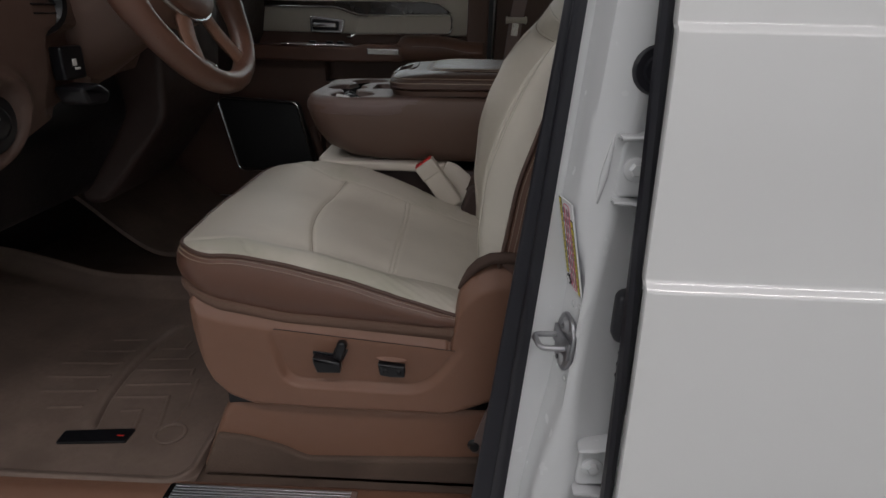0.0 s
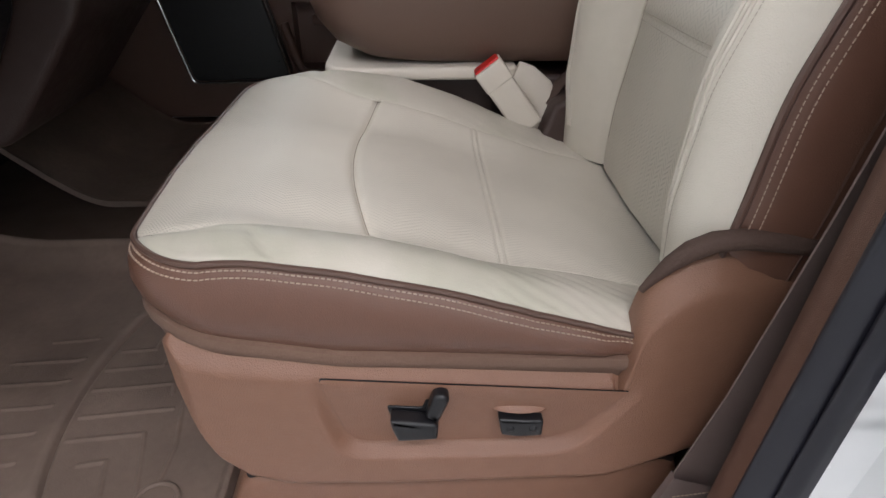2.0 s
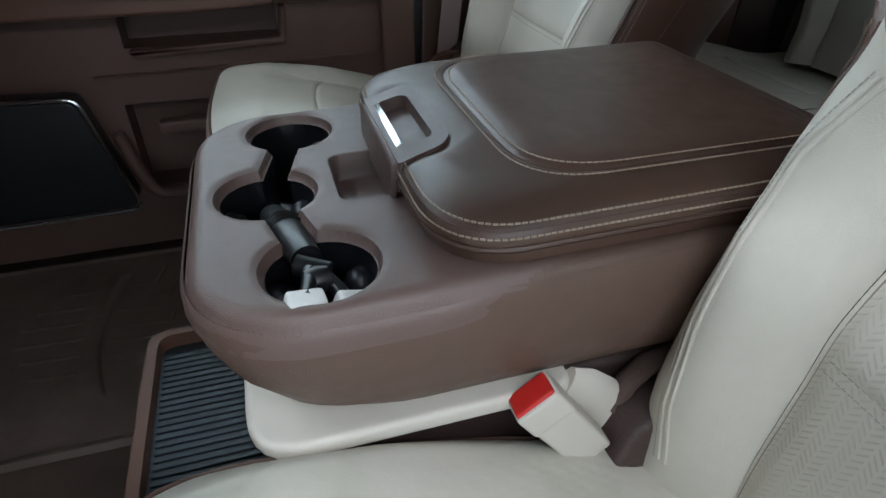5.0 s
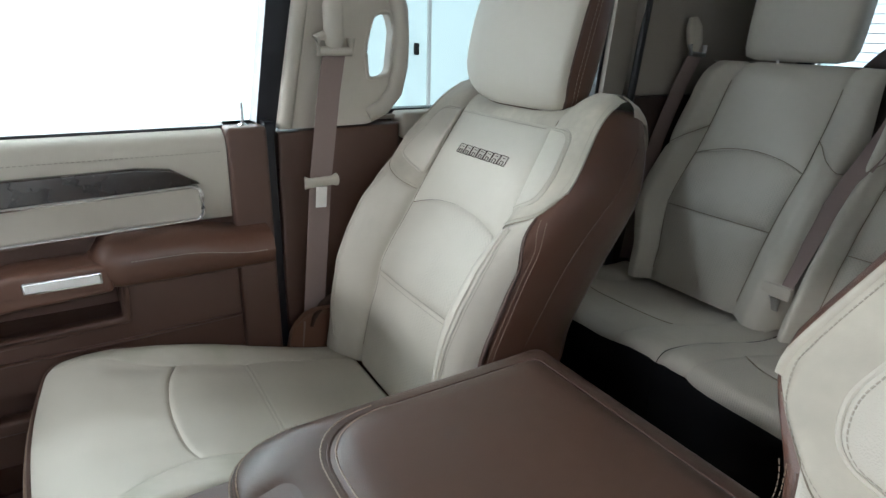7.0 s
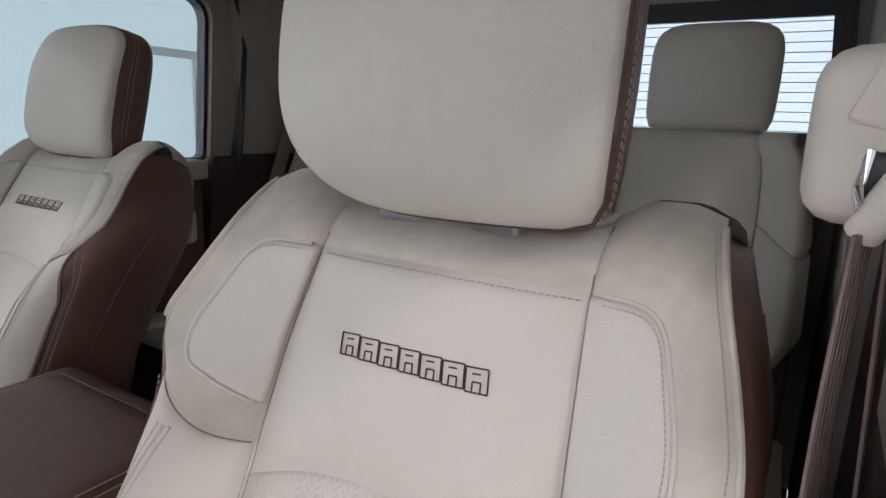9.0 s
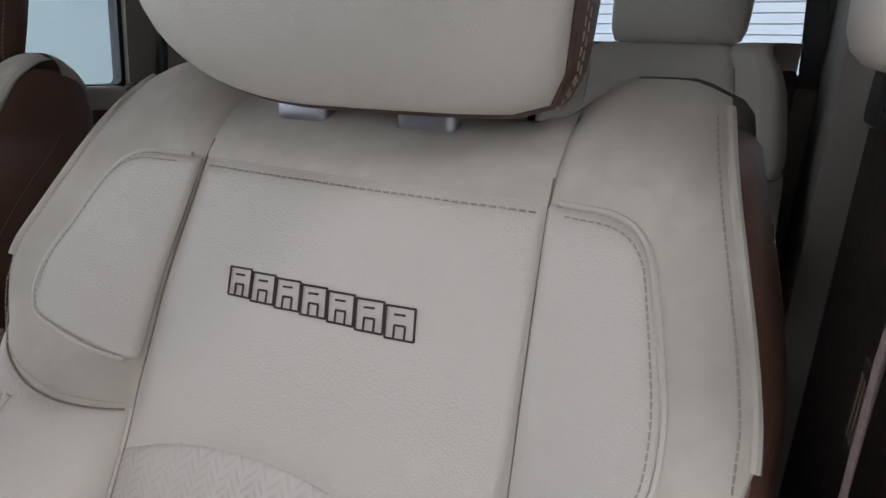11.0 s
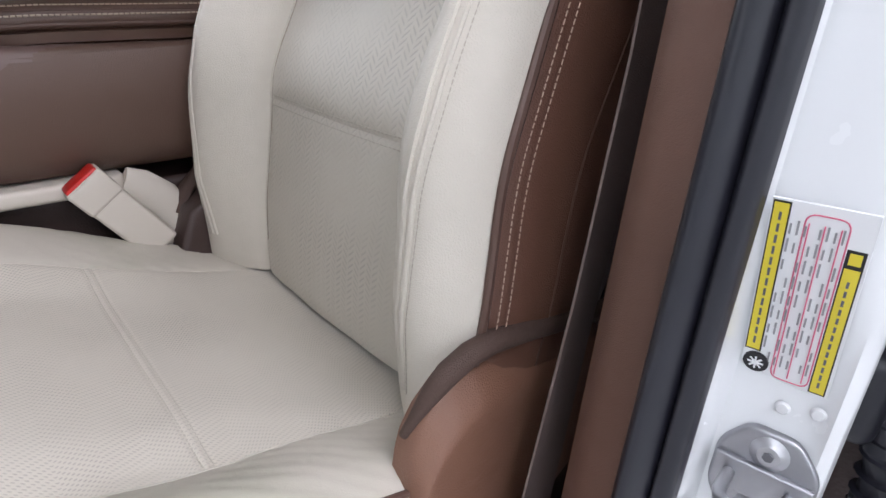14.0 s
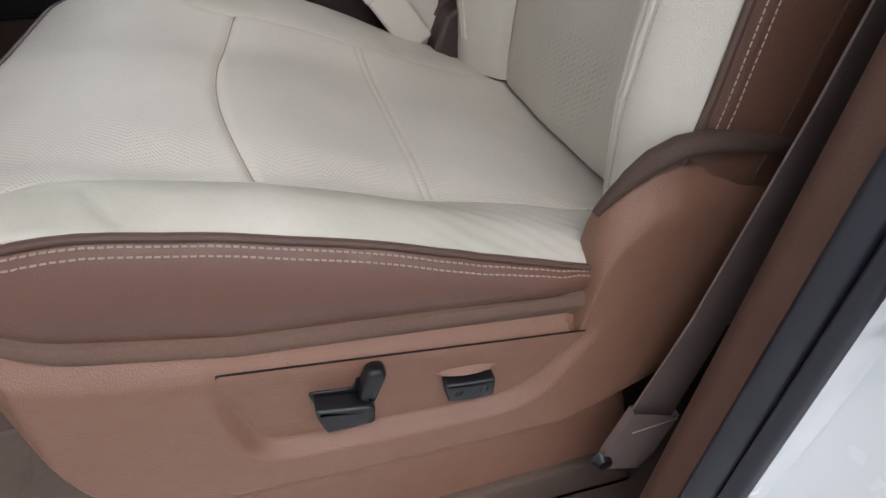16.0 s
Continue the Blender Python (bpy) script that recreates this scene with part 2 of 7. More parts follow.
_g, _nt, _b = nodes_of("window_glass")
_b.inputs["Base Color"].default_value = (0.9, 0.95, 0.93, 1)
_b.inputs["Roughness"].default_value = 0.02
_b.inputs["Transmission Weight"].default_value = 1.0
_b.inputs["IOR"].default_value = 1.02
M["glass"] = _g
_g, _nt, _b = nodes_of("tinted_glass")
_b.inputs["Base Color"].default_value = (0.36, 0.38, 0.38, 1)
_b.inputs["Roughness"].default_value = 0.02
_b.inputs["Transmission Weight"].default_value = 1.0
_b.inputs["IOR"].default_value = 1.02
M["tinted"] = _g

# ---------------------------------------------------------------- building helpers
BASE = {}


def thing(name, label, category, base=(0, 0, 0), group="", kind=""):
    ob = new(name)
    ob.empty_display_size = 0.05
    ob.location = base
    BASE[ob] = Vector(base)
    return tagged(ob, label, category, group, kind)


def part(name, bm, material, parent=None, label="", smooth=True, xf=None, category="", kind="", group=""):
    """Links bm, built in world metres, as one mesh object under a thing or under a part."""
    if xf is not None:
        bmesh.ops.transform(bm, matrix=xf, verts=bm.verts)
        if xf.determinant() < 0:
            bmesh.ops.reverse_faces(bm, faces=bm.faces)
    if part.shape is not None:
        for v in bm.verts:
            v.co = part.shape(v.co)
    me = bpy.data.meshes.new(name)
    bm.to_mesh(me)
    bm.free()
    me.materials.append(M[material] if isinstance(material, str) else material)
    if smooth:
        me.shade_smooth()
        me.set_sharp_from_angle(angle=radians(42))
    ob = new(name, me)
    if parent is not None:
        ob.parent = parent
        if parent in BASE:
            ob.matrix_parent_inverse = Matrix.Translation(-BASE[parent])
    return tagged(ob, label, category, group, kind)


part.shape = None


def structure(name, bm, material, label, category, smooth=True):
    return part(name, bm, material, None, label, smooth, category=category, kind="structure")


def lerp(a, b, t):
    return a + (b - a) * t


def curve_at(table, x):
    """Smooth-ish table look-up."""
    return float(np.interp(x, [p[0] for p in table], [p[1] for p in table]))


def soft_at(table, x, w=0.02):
    return sum(curve_at(table, x + d * w) for d in (-1.0, -0.5, 0.0, 0.5, 1.0)) / 5


def smooth01(t):
    t = min(1.0, max(0.0, t))
    return t * t * (3 - 2 * t)


def box(bm, lo, hi, bevel=0.0, segments=2):
    lo, hi = Vector(lo), Vector(hi)
    made = bmesh.ops.create_cube(bm, size=1.0, matrix=Matrix.Translation((lo + hi) / 2) @ Matrix.Diagonal((*(hi - lo), 1)))
    if bevel:
        edges = list({e for v in made["verts"] for e in v.link_edges})
        bmesh.ops.bevel(bm, geom=edges, offset=bevel, segments=segments, profile=0.6, affect="EDGES")
    return bm


def boxed(lo, hi, bevel=0.0, segments=2, turn=None):
    bm = box(bmesh.new(), lo, hi, bevel, segments)
    if turn is not None:
        mid = (Vector(lo) + Vector(hi)) / 2
        bmesh.ops.transform(bm, matrix=Matrix.Translation(mid) @ pose(0, 0, 0, *turn) @ Matrix.Translation(-mid), verts=bm.verts)
    return bm


def rounded(points, radius, steps=4):
    """A closed outline in 2D with its corners rounded."""
    out, n = [], len(points)
    for i in range(n):
        a, b, c = (Vector(points[(i + k) % n]) for k in (-1, 0, 1))
        r = radius[i] if isinstance(radius, (list, tuple)) else radius
        r = min(r, 0.45 * (a - b).length, 0.45 * (c - b).length)
        p, q = b + (a - b).normalized() * r, b + (c - b).normalized() * r
        for k in range(steps + 1):
            t = k / steps
            out.append((p * (1 - t) ** 2 + b * 2 * t * (1 - t) + q * t * t))
    return out


def prism(outline, axis, lo, hi, bevel=0.0, segments=2):
    """A plate: a 2D outline drawn out along axis from lo to hi, its rims rounded by bevel."""
    pts = []
    for p in outline:
        p = Vector((p[0], p[1]))
        if not pts or (p - pts[-1]).length > 2e-4:
            pts.append(p)
    if (pts[0] - pts[-1]).length < 2e-4:
        pts.pop()
    n = len(pts)
    area = sum(pts[i].x * pts[(i + 1) % n].y - pts[(i + 1) % n].x * pts[i].y for i in range(n))
    ins = []
    for i in range(n):
        d0, d1 = (pts[i] - pts[i - 1]).normalized(), (pts[(i + 1) % n] - pts[i]).normalized()
        d = d0 + d1
        d = d.normalized() if d.length > 1e-3 else d0
        m = Vector((-d.y, d.x)) * (1 if area > 0 else -1)
        ins.append(m / max(0.6, abs(d.dot(d0))))

    def place(p, h):
        return {"x": (h, p[0], p[1]), "y": (p[0], h, p[1]), "z": (p[0], p[1], h)}[axis]

    bevel = min(bevel, abs(hi - lo) * 0.48)
    turns = [math.pi / 2 * k / (segments + 1) for k in range(segments + 2)] if bevel else [0.0]
    prof = [(bevel * (1 - math.cos(t)), lo + bevel * (1 - math.sin(t))) for t in turns][::-1]
    if bevel:
        prof.insert(0, (bevel * 1.4, lo))
    prof += [(bevel * (1 - math.cos(t)), hi - bevel * (1 - math.sin(t))) for t in turns]
    if bevel:
        prof.append((bevel * 1.4, hi))
    bm = grid([[place(p + m * o, h) for p, m in zip(pts, ins)] for o, h in prof], close_v=True)
    bm.verts.ensure_lookup_table()
    total = len(bm.verts)
    caps = [bm.faces.new([bm.verts[k] for k in range(n)]), bm.faces.new([bm.verts[total - n + k] for k in range(n)])]
    for f in caps:
        f.normal_update()
    bmesh.ops.triangulate(bm, faces=caps, ngon_method="EAR_CLIP")
    bmesh.ops.recalc_face_normals(bm, faces=bm.faces)
    return bm


def grid(pts, close_u=False, close_v=False, bm=None, cap=False):
    """A sheet through rows of points."""
    bm = bm or bmesh.new()
    vs = [[bm.verts.new(p) for p in row] for row in pts]
    nu, nv = len(vs), len(vs[0])
    for i in range(nu if close_u else nu - 1):
        for j in range(nv if close_v else nv - 1):
            bm.faces.new((vs[i][j], vs[(i + 1) % nu][j], vs[(i + 1) % nu][(j + 1) % nv], vs[i][(j + 1) % nv]))
    if cap:
        bm.faces.new(vs[-1])
        bmesh.ops.recalc_face_normals(bm, faces=bm.faces)
    return bm


def tube(path, r, sides=8, flat=1.0, bm=None, caps=True, up=(0, 0, 1)):
    """A round or flattened bar along a path."""
    path = [Vector(p) for p in path]
    rows = []
    side = Vector(up)
    for i, p in enumerate(path):
        d = (path[min(i + 1, len(path) - 1)] - path[max(i - 1, 0)]).normalized()
        a = d.cross(side)
        a = a.normalized() if a.length > 1e-4 else d.orthogonal().normalized()
        b = a.cross(d).normalized()
        rr = r(i / (len(path) - 1)) if callable(r) else r
        rows.append([p + a * math.cos(2 * math.pi * k / sides) * rr + b * math.sin(2 * math.pi * k / sides) * rr * flat for k in range(sides)])
    bm = grid(rows, close_v=True, bm=bm)
    if caps:
        bm.verts.ensure_lookup_table()
        n = len(bm.verts)
        for start in (n - sides * len(path), n - sides):
            bm.faces.new([bm.verts[start + k] for k in range(sides)])
    bmesh.ops.recalc_face_normals(bm, faces=bm.faces)
    return bm


def ribbon(path, width, thick, across, bm=None):
    """A strap: path of points, width along `across` (a vector or one for each point)."""
    path = [Vector(p) for p in path]
    rows = []
    for i, p in enumerate(path):
        d = (path[min(i + 1, len(path) - 1)] - path[max(i - 1, 0)]).normalized()
        a = Vector(across[i] if isinstance(across, list) else across)
        a = (a - d * a.dot(d)).normalized()
        n = d.cross(a).normalized()
        w = width[i] if isinstance(width, list) else width
        rows.append([p + a * w / 2 + n * thick / 2, p - a * w / 2 + n * thick / 2, p - a * w / 2 - n * thick / 2, p + a * w / 2 - n * thick / 2])
    bm = grid(rows, close_v=True, bm=bm)
    bmesh.ops.recalc_face_normals(bm, faces=bm.faces)
    return bm


def lathe(profile, centre, axis=(0, 0, 1), sides=24):
    """A turned solid: profile of (radius, height) along axis."""
    q = Vector((0, 0, 1)).rotation_difference(Vector(axis)).to_matrix()
    c = Vector(centre)
    rows = [[c + q @ Vector((r * math.cos(2 * math.pi * k / sides), r * math.sin(2 * math.pi * k / sides), h)) for k in range(sides)] for r, h in profile]
    bm = grid(rows, close_v=True)
    bmesh.ops.remove_doubles(bm, verts=bm.verts, dist=1e-5)
    bmesh.ops.recalc_face_normals(bm, faces=bm.faces)
    return bm


def patch(place, surf, na, nb, dip=(0.004,) * 4, width=0.009):
    """A padded panel: place(a, b) gives the two surface coordinates, surf(p, q) the point; the rim dips into the seam.
    dip: at a=0, a=1, b=0, b=1."""
    rows = []
    for i in range(na + 1):
        row = []
        for j in range(nb + 1):
            # finer steps towards the rims
            a, b = (0.5 - 0.5 * math.cos(math.pi * t) * (0.35 + 0.65 * abs(math.cos(math.pi * t)) ** 0.5) if 0 < t < 1 else t for t in (i / na, j / nb))
            row.append((a, b))
        rows.append(row)
    e = 1e-3
    out = []
    pts = [[Vector(surf(*place(a, b))) for a, b in row] for row in rows]
    la = sum((pts[i + 1][nb // 2] - pts[i][nb // 2]).length for i in range(na))
    lb = sum((pts[na // 2][j + 1] - pts[na // 2][j]).length for j in range(nb))
    for i, row in enumerate(rows):
        line = []
        for j, (a, b) in enumerate(row):
            p, q = place(a, b)
            s = pts[i][j]
            n = (Vector(surf(p + e, q)) - Vector(surf(p - e, q))).cross(Vector(surf(p, q + e)) - Vector(surf(p, q - e))).normalized()
            low = 0.0
            for d, depth in ((a * la, dip[0]), ((1 - a) * la, dip[1]), (b * lb, dip[2]), ((1 - b) * lb, dip[3])):
                low = max(low, depth * math.exp(-((d / width) ** 1.3)))
            line.append(s - n * low * patch.sign)
        out.append(line)
    return grid(out)


patch.sign = 1.0


def along(points, step):
    """Even steps along a line of points: places and directions."""
    points = [Vector(p) for p in points]
    out, left = [], 0.0
    for a, b in zip(points, points[1:]):
        d = b - a
        length = d.length
        while left < length:
            out.append((a + d * (left / length), d / length))
            left += step
        left -= length
    return out


def stitches(points, step=0.0062, length=0.0042, r=0.0007, lift=(0, 0, 0.0006), bm=None):
    bm = bm or bmesh.new()
    lift = Vector(lift)
    n = lift.normalized()
    for p, d in along(points, step):
        a = d.cross(n).normalized() * r
        up = n * r
        p = p + lift
        ring = [[bm.verts.new(p + d * length * t + x) for x in (a, up, -a, -up * 0.3)] for t in (-0.5, 0.5)]
        for k in range(4):
            bm.faces.new((ring[0][k], ring[0][(k + 1) % 4], ring[1][(k + 1) % 4], ring[1][k]))
        bm.faces.new(ring[0][::-1])
        bm.faces.new(ring[1])
    return bm


def plate_with_hole(outline, hole, axis, lo, hi, bevel=0.0):
    """A plate with one opening through it."""
    bm = bmesh.new()

    def place(p, h):
        return {"x": (h, p[0], p[1]), "y": (p[0], h, p[1]), "z": (p[0], p[1], h)}[axis]
    for h in (lo, hi):
        edges = []
        for loop in (outline, hole):
            vs = [bm.verts.new(place(p, h)) for p in loop]
            edges += [bm.edges.new((vs[i], vs[(i + 1) % len(vs)])) for i in range(len(vs))]
        bmesh.ops.triangle_fill(bm, edges=edges, use_beauty=True)
    bm.verts.ensure_lookup_table()
    total = len(outline) + len(hole)
    start = 0
    for loop in (outline, hole):
        n = len(loop)
        for i in range(n):
            a, b = start + i, start + (i + 1) % n
            bm.faces.new((bm.verts[a], bm.verts[b], bm.verts[b + total], bm.verts[a + total]))
        start += n
    bmesh.ops.recalc_face_normals(bm, faces=bm.faces)
    return bm

# ---------------------------------------------------------------- workshop round the truck
structure("floor_workshop", boxed((-7, -7, GROUND - 0.1), (8, 6, GROUND)), "concrete", "grey concrete workshop floor", "floor")
structure("ceiling", boxed((-7, -7, CEIL), (8, 6, CEIL + 0.1)), "wall", "white workshop ceiling", "ceiling")
structure("wall_driver_side", boxed((-7, -7.1, GROUND), (8, -7, CEIL)), "wall", "white workshop wall", "wall")
structure("wall_front", boxed((-7.1, -7, GROUND), (-7, 6, CEIL)), "wall", "white workshop wall", "wall")
structure("wall_rear", boxed((8, -7, GROUND), (8.1, 6, CEIL)), "wall", "white workshop wall", "wall")
# both stretches glow, so the side windows look bright from inside
structure("wall_passenger_side", boxed((1.0, 3.4, GROUND), (8, 3.5, CEIL)), "pale_wall", "pale workshop wall with its own glow", "wall")
structure("backdrop", boxed((-7, 3.4, GROUND), (1.0, 3.5, CEIL)), "bright_wall", "white backdrop wall that emits its own light", "wall")

# ---------------------------------------------------------------- cab shell
structure("floor", boxed((-0.9, -0.80, -0.06), (2.15, 0.86, 0.0)), "carpet", "brown carpeted cab floor", "floor")
structure("underbody", boxed((-0.9, -0.80, -0.30), (2.15, 0.86, -0.062), 0.02), "black", "dark underbody below the cab floor", "underbody")
structure("body_side", boxed((-0.9, 0.882, -0.28), (2.15, 0.90, 0.80), 0.006), "paint", "white painted passenger body side", "body panel")
structure("roof", boxed((-0.3, -0.93, 1.34), (2.2, 0.92, 1.40), 0.02), "beige_dim", "taupe cloth headliner", "headliner")
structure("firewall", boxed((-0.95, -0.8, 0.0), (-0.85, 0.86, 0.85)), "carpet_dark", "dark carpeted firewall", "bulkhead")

# ---------------------------------------------------------------- front seats
YC = -0.469             # middle of the driver's seat
EDGE = [(0.03, 0.404), (0.08, 0.408), (0.15, 0.409), (0.19, 0.405), (0.236, 0.396), (0.326, 0.374), (0.423, 0.343), (0.49, 0.322), (0.56, 0.302)]
CREST = [(0.03, 0.405), (0.08, 0.420), (0.113, 0.430), (0.16, 0.436), (0.272, 0.426), (0.353, 0.397), (0.439, 0.358), (0.529, 0.325), (0.60, 0.31)]
NEAR_CREST = [(0.03, 0.404), (0.08, 0.415), (0.113, 0.420), (0.16, 0.418), (0.272, 0.401), (0.353, 0.378), (0.439, 0.349), (0.529, 0.322), (0.60, 0.307)]
MIDDLE = [(0.03, 0.402), (0.08, 0.412), (0.13, 0.415), (0.19, 0.408), (0.257, 0.393), (0.379, 0.357), (0.5, 0.326), (0.60, 0.305)]
HALF = 0.232


def front_x(v):
    a = min(1.0, abs(v) / HALF)
    return 0.051 + 0.022 * a * a + 0.058 * (1 - math.sqrt(max(0.0, 1 - max(0.0, (a - 0.76) / 0.24) ** 2)))


def insert_half(x, side):
    """Half width of the sewn-in middle; the console side is narrower."""
    return 0.198 - (0.060 if side > 0 else 0.036) * smooth01((x - 0.10) / 0.15)


def cushion_z(x, v):
    a = abs(v)
    mid, crest, edge = soft_at(MIDDLE, x), soft_at(NEAR_CREST if v < 0 else CREST, x), soft_at(EDGE, x)
    if a < 0.204:
        z = lerp(mid, crest, smooth01((a - 0.146) / 0.058 if v < 0 else (a - 0.065) / 0.139))
    else:
        z = lerp(crest, edge, ((a - 0.204) / (HALF - 0.204)) ** 1.5)
    z += 0.006 * math.exp(-((x - 0.30) / 0.05) ** 2) * math.exp(-(v / 0.11) ** 2)
    if v < 0:
        # hollow along the door-side seam
        z -= 0.008 * math.exp(-((a - 0.160) / 0.032) ** 2) * smooth01((x - 0.13) / 0.08) * smooth01((0.46 - x) / 0.12)
    d = max(0.0, x - front_x(v))
    if d < 0.05:
        z -= 0.0022 * (1 - math.sqrt(max(0.0, 1 - (1 - d / 0.05) ** 2)))
    return z


def cushion_at(x, v):
    z = cushion_z(x, v) + 0.0012 * noise.noise((x * 22, v * 22, 1.7))
    a = abs(v)
    if a > 0.19:
        # crease and sag across the worn bolster
        z -= 0.003 * math.exp(-((x - 0.165 - (a - 0.2) * 0.6) / 0.006) ** 2) * smooth01((a - 0.19) / 0.012) * smooth01((0.232 - a) / 0.012)
        z -= 0.003 * math.exp(-((x - 0.125) / 0.03) ** 2) * smooth01((a - 0.19) / 0.012) * smooth01((0.232 - a) / 0.012)
    if a < insert_half(x, v):
        # arc seam and cross seam
        z -= 0.0042 * math.exp(-abs((x - arc_x(v)) / 0.0035) ** 1.4)
        z -= 0.0010 * (math.exp(-((x - 0.3755) / 0.0020) ** 2) + math.exp(-((x - 0.3825) / 0.0020) ** 2))
        # pulled leather at the back of the seat
        z -= 0.0012 * smooth01((x - 0.40) / 0.06) * math.sin(v * 130 + x * 60 + 3 * noise.noise((x * 16, v * 16, 2.0)))  * smooth01((a - 0.12) / 0.06)
    else:
        z -= 0.0009 * smooth01((x - 0.34) / 0.05) * max(0.0, math.sin(x * 230 + v * 500 + 4 * noise.noise((x * 20, v * 20, 6.0))))
    return (x, YC + v * (1.026 if v < 0 else 1.08), z)


def arc_x(v):
    return 0.258 - 0.028 * (1 - (v / 0.165) ** 2)


PROFILE = [(0.26, 0.560), (0.34, 0.557), (0.40, 0.561), (0.46, 0.571), (0.505, 0.5805), (0.53, 0.580), (0.56, 0.589), (0.666, 0.642), (0.71, 0.660), (0.783, 0.690), (0.855, 0.724), (0.90, 0.747), (0.93, 0.765), (0.97, 0.79)]
RIM = [(0.30, 0.520), (0.34, 0.53), (0.43, 0.546), (0.525, 0.560), (0.565, 0.574), (0.617, 0.590), (0.671, 0.608), (0.73, 0.634), (0.80, 0.683), (0.86, 0.724), (0.912, 0.758), (0.97, 0.80)]
WIDE = [(0.30, 0.228), (0.36, 0.234), (0.43, 0.237), (0.55, 0.229), (0.65, 0.229), (0.735, 0.236), (0.775, 0.237), (0.803, 0.231), (0.836, 0.221), (0.872, 0.210), (0.903, 0.202), (0.94, 0.192)]
BULGE = [(0.28, 0.008), (0.36, 0.025), (0.43, 0.042), (0.52, 0.052), (0.59, 0.058), (0.65, 0.055), (0.70, 0.038), (0.74, 0.016), (0.80, 0.006), (0.90, 0.004)]


def insert_v(z):
    return curve_at([(0.3, 0.130), (0.52, 0.134), (0.70, 0.136), (0.86, 0.124), (0.95, 0.120)], z)


def wide(z):
    return soft_at(WIDE, z, 0.015)


def back_x(v, z):
    a, w, h = abs(v), wide(z), insert_v(z)
    mid = soft_at(PROFILE, z)
    if a <= h:
        x = mid - 0.004 * math.cos(math.pi * v / (2 * h))
    else:
        t = min(1.0, (a - h) / (w - h))
        x = lerp(mid, soft_at(RIM, z), smooth01(t)) - curve_at(BULGE, z) * math.sin(math.pi * t) ** 0.8
    top = crown(v)
    d = top - z
    if d < 0.05:
        x += 0.035 * (1 - math.sqrt(max(0.0, 1 - (1 - max(0.0, d) / 0.05) ** 2)))
    return x


def crown(v):
    """Height of the top of the backrest."""
    a = abs(v)
    return 0.889 + 0.027 * smooth01((a - 0.105) / 0.05) - 0.010 * smooth01((a - 0.18) / 0.03)


def back_at(v, z):
    return (back_x(v, z) + 0.0012 * noise.noise((v * 20, z * 20, 4.2)), YC + v, z)


def seat_pad(ob, xf):
    """Cushion of the seat: cover panels, skirt, piping and stitching."""
    patch.sign = 1.0
    def insert_patch(start, stop):
        def place(a, b):
            v = lerp(-1, 1, b)
            x = lerp(start(v), stop(v), a)
            return x, v * insert_half(x, v)
        return place
    front, arc, cross, rear = (lambda v: front_x(v * 0.2)), (lambda v: arc_x(v * (0.162 if v < 0 else 0.139))), (lambda v: 0.379), (lambda v: 0.60)
    part("cushion_front_panel", patch(insert_patch(front, arc), cushion_at, 90, 110, (0.001, 0.0, 0.0016, 0.0016), 0.006), "perf_seat", ob, xf=xf)
    part("cushion_centre_panel", patch(insert_patch(arc, cross), cushion_at, 70, 110, (0.0, 0.0, 0.0016, 0.0016), 0.006), "perf_seat", ob, xf=xf)
    part("cushion_rear_panel", patch(insert_patch(cross, rear), cushion_at, 70, 110, (0.0, 0.003, 0.0016, 0.0016), 0.006), "perf_seat", ob, xf=xf)
    for s in (-1, 1):
        def side_place(a, b):
            v = lerp(insert_half(0.1, s), HALF, b)
            x = lerp(front_x(v), 0.60, a)
            return x, s * lerp(insert_half(x, s), HALF, b)
        part("cushion_bolster", patch(side_place, cushion_at, 140, 26, (0.001, 0.002, 0.0018, 0.001), 0.006), "cream_side", ob, "creased cream leather side bolster", xf=xf)
        part("bolster_welt", tube([Vector(cushion_at(x, s * insert_half(x, s))) - Vector((0, 0, 0.0024)) for x in np.linspace(0.085, 0.58, 60)], 0.0012, 8), "cream_side", ob, xf=xf)
    part("cushion_seam", tube([Vector(cushion_at(arc_x(v), v)) + Vector((0, 0, 0.0002)) for v in np.linspace(-0.160, 0.138, 44)], 0.0005, 6), "seam", ob, xf=xf)
    # rim line round the sides and the front
    line = [(x, -HALF) for x in np.linspace(0.58, 0.134, 30)]
    line += [(front_x(HALF * math.sin(u)), HALF * math.sin(u)) for u in np.linspace(-math.pi / 2, math.pi / 2, 90)]
    line += [(x, HALF) for x in np.linspace(0.134, 0.58, 30)]
    pts = [Vector(cushion_at(x, v)) for x, v in line]
    outs = []
    for i, p in enumerate(pts):
        d = pts[min(i + 1, len(pts) - 1)] - pts[max(i - 1, 0)]
        outs.append(Vector((d.y, -d.x, 0)).normalized() * -1)
    # make sure the offsets point away from the middle of the cushion
    outs = [n if n.dot(p - Vector((0.30, YC, p.z))) > 0 else -n for n, p in zip(outs, pts)]

    def low(p):
        return curve_at([(0.03, 0.352), (0.088, 0.349), (0.137, 0.333), (0.229, 0.315), (0.477, 0.300), (0.6, 0.290)], p.x)

    rows = []
    for t, out in ((0, -0.004), (0.04, 0.001), (0.12, 0.005), (0.3, 0.011), (0.55, 0.013), (0.8, 0.010), (1.0, 0.003)):
        rows.append([Vector((p.x, p.y, lerp(p.z - 0.002, low(p), t))) + n * (out * (1 if p.z - low(p) > 0.03 else 0.6)) for p, n in zip(pts, outs)])
    part("cushion_skirt", grid(rows), "brown", ob, "brown leather skirt with twin contrast stitching", xf=xf)
